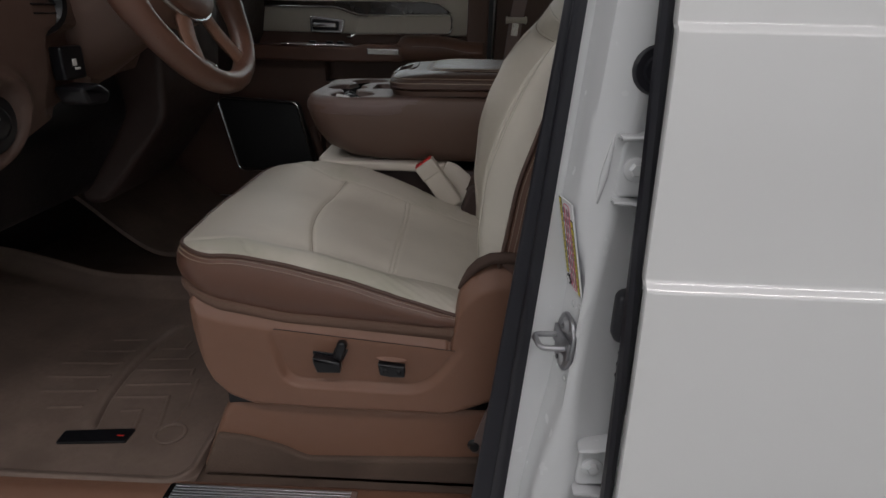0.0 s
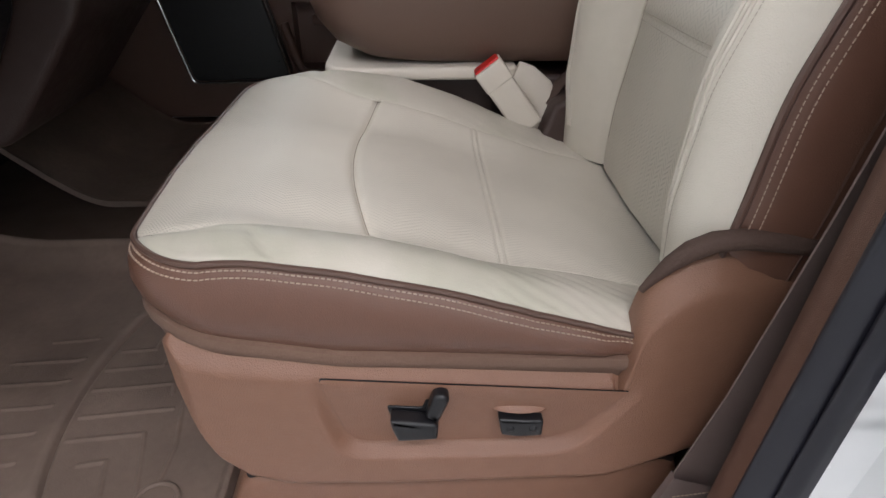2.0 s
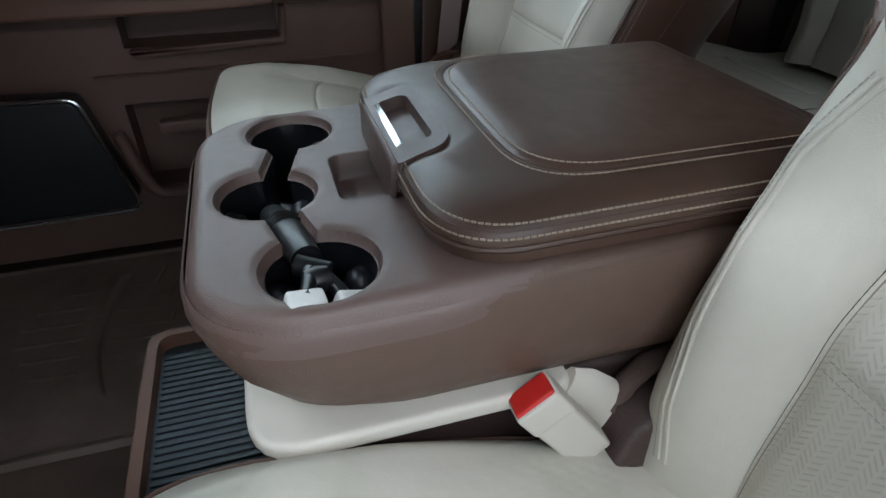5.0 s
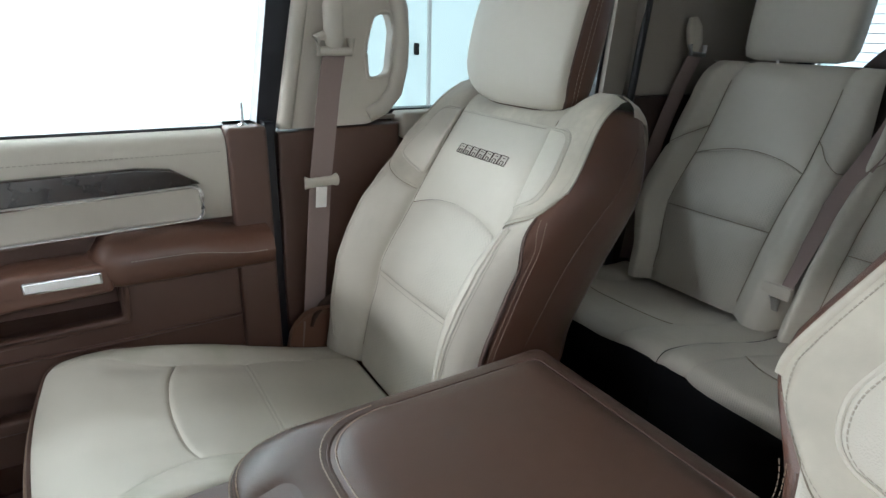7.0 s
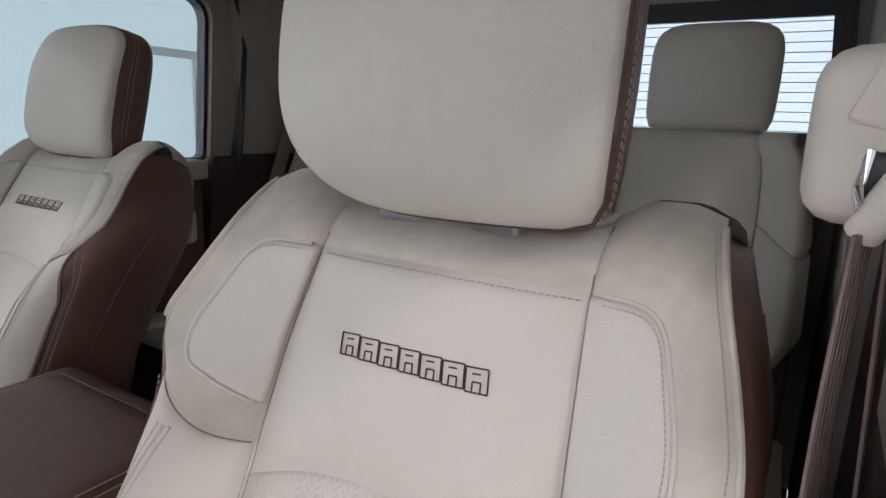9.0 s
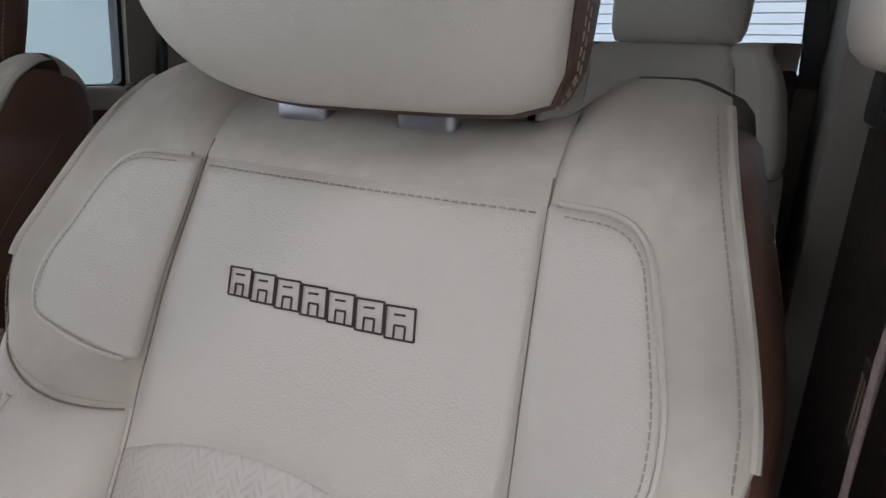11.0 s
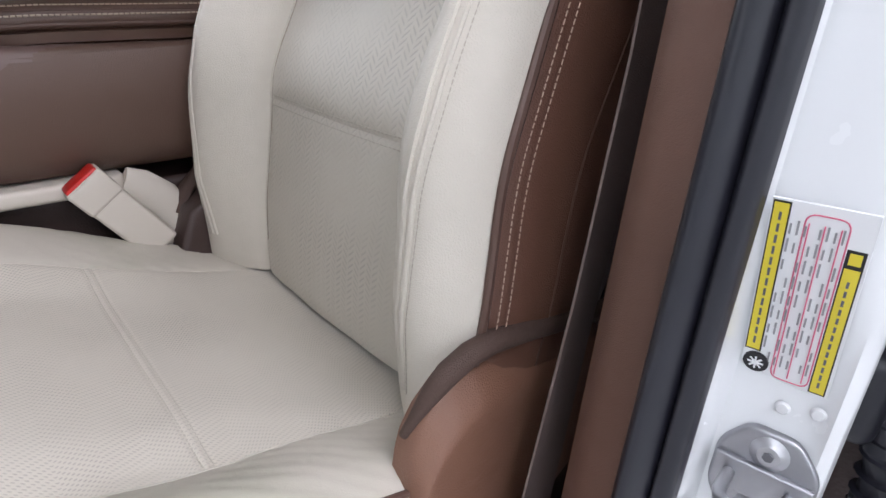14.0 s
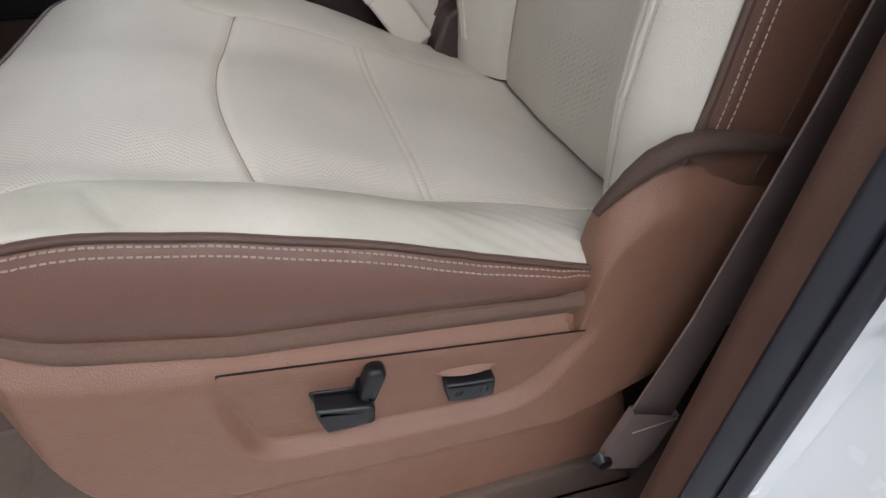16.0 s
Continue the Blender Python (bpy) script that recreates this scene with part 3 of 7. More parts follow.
    part("cushion_piping", tube([p + n * 0.002 + Vector((0, 0, -0.002)) for p, n in zip(pts, outs)], 0.0027, 8), "piping", ob, xf=xf)
    strip = [[Vector((p.x, p.y, low(p) + 0.002 - t * 0.021)) + n * o for p, n in zip(pts, outs)] for t, o in ((-0.1, 0.002), (0.05, 0.0085), (0.3, 0.0105), (0.55, 0.0095), (0.75, 0.006), (2.4, -0.002))]
    part("cushion_lower_band", grid(strip), "brown_cloth", ob, "woven brown band under the skirt", xf=xf)
    for k, depth in enumerate((0.0058, 0.0108)):
        bm = bmesh.new()
        path = []
        for p, n in zip(pts, outs):
            h = p.z - low(p)
            drop = depth * min(1.0, h / 0.05)
            out = curve_at([(0, -0.004), (0.04, 0.001), (0.12, 0.005), (0.3, 0.011), (0.55, 0.013), (0.8, 0.010), (1.0, 0.003)], drop / max(h, 0.01)) * (1 if h > 0.03 else 0.6)
            path.append(p + n * out + Vector((0, 0, -0.002 - drop)))
        for p, d in along(path, 0.0046):
            out = Vector((d.y, -d.x, 0)).normalized()
            if out.dot(p - Vector((0.30, YC, p.z))) < 0:
                out = -out
            a = d.cross(out).normalized() * 0.00045
            q = p + out * 0.0010
            ring = [[bm.verts.new(q + d * t + x) for x in (a, out * 0.0008, -a, -out * 0.003)] for t in (-0.0016, 0.0016)]
            for j in range(4):
                bm.faces.new((ring[0][j], ring[0][(j + 1) % 4], ring[1][(j + 1) % 4], ring[1][j]))
            bm.faces.new(ring[0][::-1])
            bm.faces.new(ring[1])
        part("skirt_stitching", bm, "thread", ob, xf=xf)
    # twin seam across the insert
    for x in (0.3755, 0.3825):
        part("cushion_stitching", stitches([Vector(cushion_at(x, v)) for v in np.linspace(-0.158, 0.134, 30)], 0.0045, 0.0034, 0.0004, (0, 0, 0.0002)), "thread_cream", ob, xf=xf)
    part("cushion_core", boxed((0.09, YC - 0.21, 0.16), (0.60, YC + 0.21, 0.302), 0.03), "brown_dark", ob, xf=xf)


SHIELD_TOP = [(0.084, 0.330), (0.092, 0.340), (0.137, 0.326), (0.229, 0.313), (0.476, 0.289), (0.482, 0.330), (0.484, 0.348), (0.489, 0.366), (0.499, 0.382), (0.517, 0.398), (0.538, 0.406), (0.573, 0.406), (0.614, 0.399), (0.68, 0.388), (0.70, 0.37)]
SHIELD_LOW = [(0.084, 0.285), (0.092, 0.248), (0.112, 0.192), (0.135, 0.166), (0.170, 0.152), (0.271, 0.147), (0.477, 0.146), (0.56, 0.18), (0.69, 0.26), (0.70, 0.275)]
PANEL = rounded([(0.2125, 0.2945), (0.4835, 0.2695), (0.4365, 0.203), (0.2310, 0.208)], [0.003, 0.003, 0.03, 0.022], 8)


def inside(poly, x, z):
    """Distance of a point to a closed outline, positive inside."""
    best, odd = 9.0, False
    n = len(poly)
    for i in range(n):
        (ax, az), (bx, bz) = poly[i - 1], poly[i]
        dx, dz = bx - ax, bz - az
        t = max(0.0, min(1.0, ((x - ax) * dx + (z - az) * dz) / max(1e-12, dx * dx + dz * dz)))
        best = min(best, math.hypot(x - ax - dx * t, z - az - dz * t))
        if (az > z) != (bz > z) and x < ax + (z - az) / (bz - az) * dx:
            odd = not odd
    return best if odd else -best


def shield_y(x, z):
    """Outer face of the side cover: rounded rims, a sloping shoulder and a shallow pocket for the switches."""
    top, low = curve_at(SHIELD_TOP, x), curve_at(SHIELD_LOW, x)
    up, down = max(0.0, top - z), max(0.0, z - low)
    y = -0.7235
    rim = min(up * (1.0 if x < 0.47 else 0.7), (x - 0.083) * 1.2)
    y += 0.014 * (1 - smooth01(min(1.0, rim / 0.026))) + 0.006 * max(0.0, 1 - rim / 0.006) ** 2
    y += 0.016 * max(0.0, 1 - down / 0.016) ** 2
    s = inside(PANEL, x, z) + 0.015
    depth = curve_at([(0.19, 0.0135), (0.215, 0.012), (0.25, 0.0075), (0.28, 0.002), (0.32, 0.0)], z + (x - 0.34) * 0.09)
    y += depth * smooth01(s / 0.013)
    # the side runs back inwards past the backrest hinge
    return y + 0.004 * smooth01((x - 0.50) / 0.12)


def seat_shield(ob, xf):
    """Outer side cover with the power controls, and the riser below the seat."""
    rows = []
    for x in sorted(list(np.linspace(0.084, 0.10, 6)) + list(np.linspace(0.104, 0.70, 190)) + [0.476, 0.479, 0.482, 0.485]):
        t, l = curve_at(SHIELD_TOP, x), curve_at(SHIELD_LOW, x)
        row = [(x, -0.690, t - 0.002)]
        for v in np.linspace(1, 0, 76):
            z = lerp(l, t, v)
            row.append((x, shield_y(x, z), z))
        rows.append(row + [(x, -0.690, l + 0.002)])
    bm = grid(rows)
    bmesh.ops.recalc_face_normals(bm, faces=bm.faces)
    shield = part("side_shield", bm, "brown_plastic", ob, "grained brown plastic side cover", xf=xf)

    def disc(outline, lift, drop, rings=(1.0, 0.997, 0.985, 0.9, 0.75, 0.6, 0.45, 0.3, 0.15, 0.03)):
        c = Vector((sum(p[0] for p in outline) / len(outline), sum(p[1] for p in outline) / len(outline)))
        out = []
        for k, r in enumerate(rings):
            row = []
            for p in outline:
                q = c + (Vector(p) - c) * r
                row.append((q.x, shield_y(q.x, q.y) - lift + (drop if k == 0 else 0.0), q.y))
            out.append(row)
        bm = grid(out, close_v=True, cap=True)
        bmesh.ops.recalc_face_normals(bm, faces=bm.faces)
        return bm
    centre = Vector((0.342, 0.245))
    part("panel_gap", disc([centre + Vector(((p[0] - centre.x) * 1.006, (p[1] - centre.y) * 1.015)) for p in PANEL], 0.0007, 0.0007), "black", shield, xf=xf)
    part("control_panel", disc(PANEL, 0.0012, 0.0), "brown_plastic", shield, xf=xf)
    y = -0.7165
    # seat switch: lying lever and upright lever on a black foot
    foot = rounded([(0.2675, 0.259), (0.300, 0.255), (0.305, 0.279), (0.311, 0.285), (0.321, 0.285), (0.326, 0.279), (0.325, 0.267), (0.314, 0.243), (0.272, 0.241)], 0.004, 3)
    control = part("seat_switch", prism(foot, "y", y - 0.003, y + 0.004, 0.001), "black", shield, "black seat position switch", xf=xf)
    lying = rounded([(0.271, 0.2565), (0.310, 0.2495), (0.3135, 0.246), (0.3125, 0.2305), (0.277, 0.2295), (0.272, 0.246)], 0.003, 3)
    part("slide_lever", prism(lying, "y", y - 0.019, y - 0.002, 0.0035, 3), "black", control, xf=xf)
    upright = rounded([(0.302, 0.256), (0.309, 0.2800), (0.3135, 0.2825), (0.3205, 0.2815), (0.3235, 0.276), (0.3135, 0.2485)], 0.003, 3)
    part("recline_lever", prism(upright, "y", y - 0.017, y - 0.002, 0.004, 3), "black", control, xf=xf)
    rocker = rounded([(0.3675, 0.2455), (0.388, 0.2425), (0.409, 0.2415), (0.4085, 0.222), (0.388, 0.2215), (0.371, 0.2245)], 0.003, 3)
    lumbar = part("lumbar_switch", prism(rocker, "y", y - 0.011, y + 0.006, 0.0025, 3), "black", shield, "black lumbar rocker switch", xf=xf)
    for x in (0.379, 0.3995):
        part("switch_dimple", lathe([(0.0, 0.0014), (0.0022, 0.0012), (0.0038, 0.0)], (x, y - 0.011, 0.2325 - (x - 0.388) * 0.05), (0, -1, 0), 12), "black", lumbar, xf=xf)
    hood = [[(lerp(0.356, 0.420, u), y + 0.0045 - o * math.sin(math.pi * u) ** 0.6, lerp(0.2505, 0.2475, u) + dz) for u in np.linspace(0, 1, 16)] for o, dz in ((0.0, 0.009), (0.004, 0.006), (0.010, 0.001), (0.0115, -0.001), (0.010, -0.0025), (0.002, -0.003))]
    part("switch_hood", grid(hood), "brown_plastic", shield, xf=xf)
    # same cover as outside; the shade beside the console is put into its brown
    far = [(x, curve_at(SHIELD_TOP, x)) for x in np.linspace(0.09, 0.69, 20)] + [(x, curve_at(SHIELD_LOW, x)) for x in np.linspace(0.69, 0.09, 20)]
    part("shield_far", prism(far, "y", YC + 0.20, YC + 0.247, 0.007, 2), "brown_dark", ob, "inner side cover, its brown darkened for shade", xf=xf)
    riser = rounded([(0.058, 0.0), (0.118, 0.146), (0.56, 0.150), (0.60, 0.0)], 0.02, 4)
    part("seat_riser", prism(riser, "y", -0.703, YC + 0.215, 0.012, 3), "brown_plastic", ob, "brown plastic seat riser", xf=xf)
    part("riser_carpet", prism(rounded([(0.064, 0.0), (0.098, 0.088), (0.150, 0.082), (0.205, 0.066), (0.245, 0.046), (0.548, 0.058), (0.60, 0.0)], 0.012, 4), "y", -0.712, -0.690, 0.006, 2), "carpet", ob, "brown carpet strip along the riser", xf=xf)
    part("riser_gap", boxed((0.12, -0.698, 0.140), (0.56, YC + 0.21, 0.165), 0.004), "black", ob, xf=xf)


def seat_back(ob, xf):
    patch.sign = -1.0

    def arc(v):
        return 0.662 + 0.03 * (1 - (v / 0.136) ** 2)

    def across(b, z):
        return lerp(-1, 1, b) * insert_v(z)

    def rect(z0, z1):
        return lambda a, b: (across(a, lerp(z0(lerp(-1, 1, a) * 0.134), z1(lerp(-1, 1, a) * 0.134), b)), lerp(z0(lerp(-1, 1, a) * 0.134), z1(lerp(-1, 1, a) * 0.134), b))

    part("back_lower_panel", patch(rect(lambda v: 0.32, lambda v: 0.52), back_at, 40, 30, (0.004, 0.004, 0.002, 0.0035)), "perf_back", ob, xf=xf)
    part("back_middle_panel", patch(rect(lambda v: 0.52, arc), back_at, 40, 30, (0.004, 0.004, 0.0035, 0.005)), "perf_back", ob, xf=xf)
    part("back_upper_panel", patch(rect(arc, lambda v: 0.855), back_at, 40, 34, (0.004, 0.004, 0.003, 0.003)), "cream", ob, xf=xf)
    part("back_top_band", patch(rect(lambda v: 0.855, lambda v: crown(v)), back_at, 40, 14, (0.003, 0.003, 0.003, 0.0)), "suede", ob, "pale suede band at the top", xf=xf)
    def narrow(z):
        """Half width of the bolster, which draws in under the wing."""
        return wide(z) - 0.017 * smooth01((z - 0.65) / 0.09)

    for s in (-1, 1):
        def low_edge(t):
            return 0.687 + 0.052 * t + 0.034 * max(0.0, (t - 0.72) / 0.28) ** 2.4

        part("back_bolster", patch(lambda a, b: (s * lerp(insert_v(lerp(0.32, low_edge(a * 0.9) + 0.004, b)), narrow(lerp(0.32, low_edge(a * 0.9) + 0.004, b)), a), lerp(0.32, low_edge(a * 0.9) + 0.004, b)), back_at, 26, 46, (0.005, 0.001, 0.001, 0.007)), "cream", ob, "cream leather side bolster", xf=xf)
        part("shoulder_wing", patch(lambda a, b: (s * lerp(insert_v(lerp(low_edge(a), crown(lerp(0.13, 0.200, a)), b)) - 0.0008, wide(lerp(low_edge(a), crown(lerp(0.13, 0.200, a)), b)), a), lerp(low_edge(a), crown(lerp(0.13, 0.200, a)), b)), back_at, 26, 40, (0.004, 0.001, 0.003, 0.0)), "suede", ob, "pale suede shoulder wing", xf=xf)
        # leather pad let into the wing
        out = rounded([(0.1365, 0.7205), (0.200, 0.7505), (0.1995, 0.780), (0.1760, 0.8535), (0.1255, 0.8535)], [0.002, 0.024, 0.02, 0.032, 0.002], 7)
        fine = []
        for i in range(len(out)):
            p, q = out[i - 1], out[i]
            k = max(1, int((q - p).length / 0.004))
            fine += [p.lerp(q, t / k) for t in range(1, k + 1)]
        mid_v, mid_z = 0.162, 0.790

        def proud(v, z, lift=0.0035):
            x, y, zz = back_at(s * v, z)
            return x - lift, y, zz

        def ringed(r, lift):
            return [proud(mid_v + (p.x - mid_v) * r, mid_z + (p.y - mid_z) * r, lift) for p in fine]
        bm = grid([ringed(r, l) for r, l in ((1.0, -0.002), (0.99, 0.0012), (0.965, 0.0028), (0.93, 0.0036), (0.8, 0.0038), (0.6, 0.0038), (0.4, 0.0038), (0.2, 0.0038), (0.05, 0.0038))], close_v=True, cap=True)
        bmesh.ops.recalc_face_normals(bm, faces=bm.faces)
        part("wing_pad", bm, "cream", ob, "cream leather pad with stitched rim", xf=xf)
        rim = [(p.x, p.y) for p in fine]
        first = min(range(len(rim)), key=lambda i: rim[i][0] + 3 * abs(rim[i][1] - 0.7205))
        rim = rim[first:] + rim[:first]
        rim = [p for p in rim if p[0] > insert_v(p[1]) + 0.004]
        inner = [Vector(proud(mid_v + (v - mid_v) * 0.90, mid_z + (z - mid_z) * 0.95)) for v, z in rim]
        part("wing_stitching", stitches(inner, 0.0042, 0.0031, 0.0005, (-0.0012, 0, 0)), "thread_grey", ob, xf=xf)
        part("wing_rim", tube([Vector(proud(mid_v + (v - mid_v) * 1.03, mid_z + (z - mid_z) * 1.02)) + Vector((0.0030, 0, 0)) for v, z in rim], 0.0018, 6), "cream", ob, xf=xf)
        part("back_seam", tube([Vector(proud(v, z)) + Vector((0.0032, 0, 0)) for v, z in rim], 0.0006, 6), "seam", ob, xf=xf)
        part("back_seam", tube([Vector(back_at(s * insert_v(z), z)) + Vector((0.0036, 0, 0)) for z in np.linspace(0.36, crown(0.12) - 0.03, 40)], 0.0007, 6), "seam", ob, xf=xf)
        part("back_seam", tube([Vector(back_at(s * lerp(insert_v(0.7), wide(0.735), t), low_edge(t))) + Vector((0.0026, 0, 0)) for t in np.linspace(0.02, 0.97, 20)], 0.0007, 6), "seam", ob, xf=xf)
        part("suede_stitching", stitches([Vector(back_at(s * lerp(insert_v(0.7), wide(0.735), t), low_edge(t) + 0.006)) for t in np.linspace(0.03, 0.93, 20)] + [Vector(back_at(s * (wide(z) - 0.007), z)) for z in np.linspace(0.785, 0.90, 20)], 0.0042, 0.0031, 0.0005, (-0.0008, 0, 0)), "thread_grey", ob, xf=xf)
        part("wing_edge", tube([Vector(back_at(s * (wide(z) - 0.0012), z)) + Vector((0.0012, 0, 0)) for z in np.linspace(0.772, 0.903, 36)], 0.0026, 8), "suede", ob, xf=xf)
        # raised double welt down the bolster
        for off, r in ((0.0, 0.0020), (0.0065, 0.0020)):
            part("bolster_welt", tube([Vector(back_at(s * (curve_at([(0.34, 0.178), (0.45, 0.188), (0.59, 0.194), (0.66, 0.196), (0.712, 0.188)], z) + off), z)) + Vector((-0.0002, 0, 0)) for z in np.linspace(0.36, 0.707, 40)], r, 6), "cream", ob, xf=xf)
        part("welt_stitching", stitches([Vector(back_at(s * (curve_at([(0.34, 0.178), (0.45, 0.188), (0.59, 0.194), (0.66, 0.196), (0.712, 0.188)], z) + 0.0115), z)) for z in np.linspace(0.36, 0.71, 40)], 0.0046, 0.0034, 0.0006, (-0.0008, 0, 0)), "thread_grey", ob, xf=xf)
        # brown side of the backrest
        rows = []
        for z, tuck in [(z, 0.0) for z in np.linspace(0.33, 0.882, 44)] + [(0.889, -0.004), (0.893, -0.011), (0.895, -0.03)]:
            w, x0 = wide(z) + tuck, back_x(s * wide(z), z)
            depth = curve_at([(0.33, 0.13), (0.5, 0.17), (0.75, 0.165), (0.83, 0.14), (0.88, 0.105), (0.905, 0.07)], z)
            x_in = soft_at(PROFILE, z)
            row = []
            for t in (0.0, 0.33, 0.66):
                v = lerp(narrow(z), w, t)
                row.append((back_x(s * v, z) + 0.0012 + 0.003 * smooth01((z - 0.70) / 0.03), YC + s * v, z))
            for t, o in ((0.01, -0.002), (0.05, 0.003), (0.15, 0.008), (0.3, 0.011), (0.6, 0.011), (0.8, 0.006), (0.93, -0.008), (1.0, -0.03)):
                row.append((x0 + t * (x_in + depth - x0), YC + s * (w + o), z))
            row.append((x_in + depth + 0.005, YC + s * w * 0.5, min(z, 0.88)))
            row.append((x_in + depth + 0.008, YC, min(z, 0.88)))
            rows.append(row)
        part("back_side", grid(rows), "brown", ob, "brown leather side of the backrest", xf=xf)
        part("back_edge_piping", tube([(back_x(s * narrow(z), z) + 0.001 + 0.0025 * smooth01((z - 0.62) / 0.06), YC + s * (narrow(z) + 0.001), z) for z in np.linspace(0.36, 0.73, 40)], lambda u: 0.0035 - 0.0012 * smooth01((u - 0.65) / 0.2), 8), "piping", ob, xf=xf)
        for off in (0.007, 0.0145):
            line = [Vector((lerp(back_x(s * wide(z), z) + off, back_x(s * (narrow(z) + off), z) + 0.002, smooth01((z - 0.65) / 0.09)), YC + s * lerp(wide(z) + 0.0045 + off * 0.22, narrow(z) + off, smooth01((z - 0.65) / 0.09)), z)) for z in np.linspace(0.43, 0.73, 30)]
            part("side_stitching", stitches(line, 0.0048, 0.0034, 0.0006, (0, s * 0.002, 0)), "thread", ob, xf=xf)
        part("side_seam", tube([(back_x(s * wide(z), z) + 0.06 + 0.03 * smooth01((z - 0.4) / 0.4), YC + s * (wide(z) + 0.0095), z) for z in np.linspace(0.38, 0.84, 24)], 0.0022, 6), "piping", ob, xf=xf)
    # roll over the top to the rear
    rows = []
    for k in range(9):
        t = k / 8 * math.pi * 0.62
        row = [(back_x(v, crown(v)) + 0.045 * math.sin(t), YC + v, crown(v) + 0.001 - 0.045 * (1 - math.cos(t))) for v in np.linspace(-0.199, 0.199, 44)]
        ends = [[(p[0] + 0.001, p[1] + s * 0.007, p[2] - 0.003), (p[0] + 0.003, p[1] + s * 0.013, p[2] - 0.010), (p[0] + 0.005, p[1] + s * 0.016, p[2] - 0.024)] for p, s in ((row[0], -1), (row[-1], 1))]
        rows.append(ends[0][::-1] + row + ends[1])
    part("back_top", grid(rows), "suede", ob, xf=xf)
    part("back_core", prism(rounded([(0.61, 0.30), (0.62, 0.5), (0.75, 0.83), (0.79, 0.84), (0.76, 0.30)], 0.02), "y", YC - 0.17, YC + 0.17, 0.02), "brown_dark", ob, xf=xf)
    for z in (0.515, 0.525):
        part("back_stitching", stitches([Vector(back_at(v, z)) for v in np.linspace(-0.128, 0.128, 24)], 0.0055, 0.0038, 0.0006, (-0.0008, 0, 0)), "thread_grey", ob, xf=xf)
    part("back_stitching", stitches([Vector(back_at(v, 0.849)) for v in np.linspace(-0.118, 0.118, 24)], 0.0055, 0.0038, 0.0006, (-0.0008, 0, 0)), "thread_grey", ob, xf=xf)
    # embroidered trim badge: a row of plain outlined blocks
    def stroke(bm, v0, z0, v1, z1):
        pts = [Vector(back_at(lerp(v0, v1, t), lerp(z0, z1, t))) + Vector((-0.0012, 0, 0)) for t in np.linspace(0, 1, 6)]
        tube(pts, 0.00065, 6, bm=bm)
    for k in range(7):
        v, w = -0.0695 + k * 0.0198, 0.0182
        corners = [(v, 0.7775), (v + w, 0.7765), (v + w + 0.003, 0.7925), (v + 0.003, 0.7935)]
        inner = [(v + 0.0060, 0.7775), (v + 0.0070, 0.7840), (v + w - 0.0045, 0.7836), (v + w - 0.0055, 0.7770)]
        block = bmesh.new()
        for p, q in list(zip(corners, corners[1:] + corners[:1])) + list(zip(inner, inner[1:])) + [((v + 0.0085, 0.7893), (v + w - 0.003, 0.7888))]:
            stroke(block, *p, *q)
        part("badge_block", block, "thread_dark", ob, "dark embroidered outline block", xf=xf)
    # cloth roll at the foot of the backrest
    roll = [(0.487, YC - 0.228, 0.362), (0.493, YC - 0.233, 0.378), (0.502, YC - 0.237, 0.394), (0.514, YC - 0.240, 0.407), (0.530, YC - 0.2425, 0.4165), (0.552, YC - 0.2435, 0.4190), (0.585, YC - 0.2440, 0.4155), (0.64, YC - 0.2440, 0.406), (0.70, YC - 0.2440, 0.394)]
    part("hinge_cover", tube(roll, lambda u: 0.0035 + 0.0055 * smooth01(u / 0.4), 14, 0.95), "hinge_cloth", ob, "dark brown cloth roll over the hinge", xf=xf)
    part("hinge_cover", tube([(0.500, YC + 0.243, 0.372), (0.515, YC + 0.247, 0.40), (0.535, YC + 0.248, 0.419), (0.57, YC + 0.247, 0.427), (0.64, YC + 0.24, 0.428)], 0.012, 10, 0.8), "hinge_cloth", ob, xf=xf)


def headrest_outline(half=0.143, tall=0.121, n=64, soft=0):
    """Front outline of a headrest: (v, z) round its middle; soft names the side with the wide lower corner."""
    out = []
    for k in range(n):
        t = 2 * math.pi * k / n
        c, s = math.cos(t), math.sin(t)
        p = 4.6 if s > 0 else 2.35 if c * soft > 0 else 13.0
        r = (abs(c) ** p + abs(s) ** p) ** (-1 / p)
        z = s * r
        out.append(((half - 0.006 * max(0.0, -z) ** 2) * c * r, tall * z))
    return out


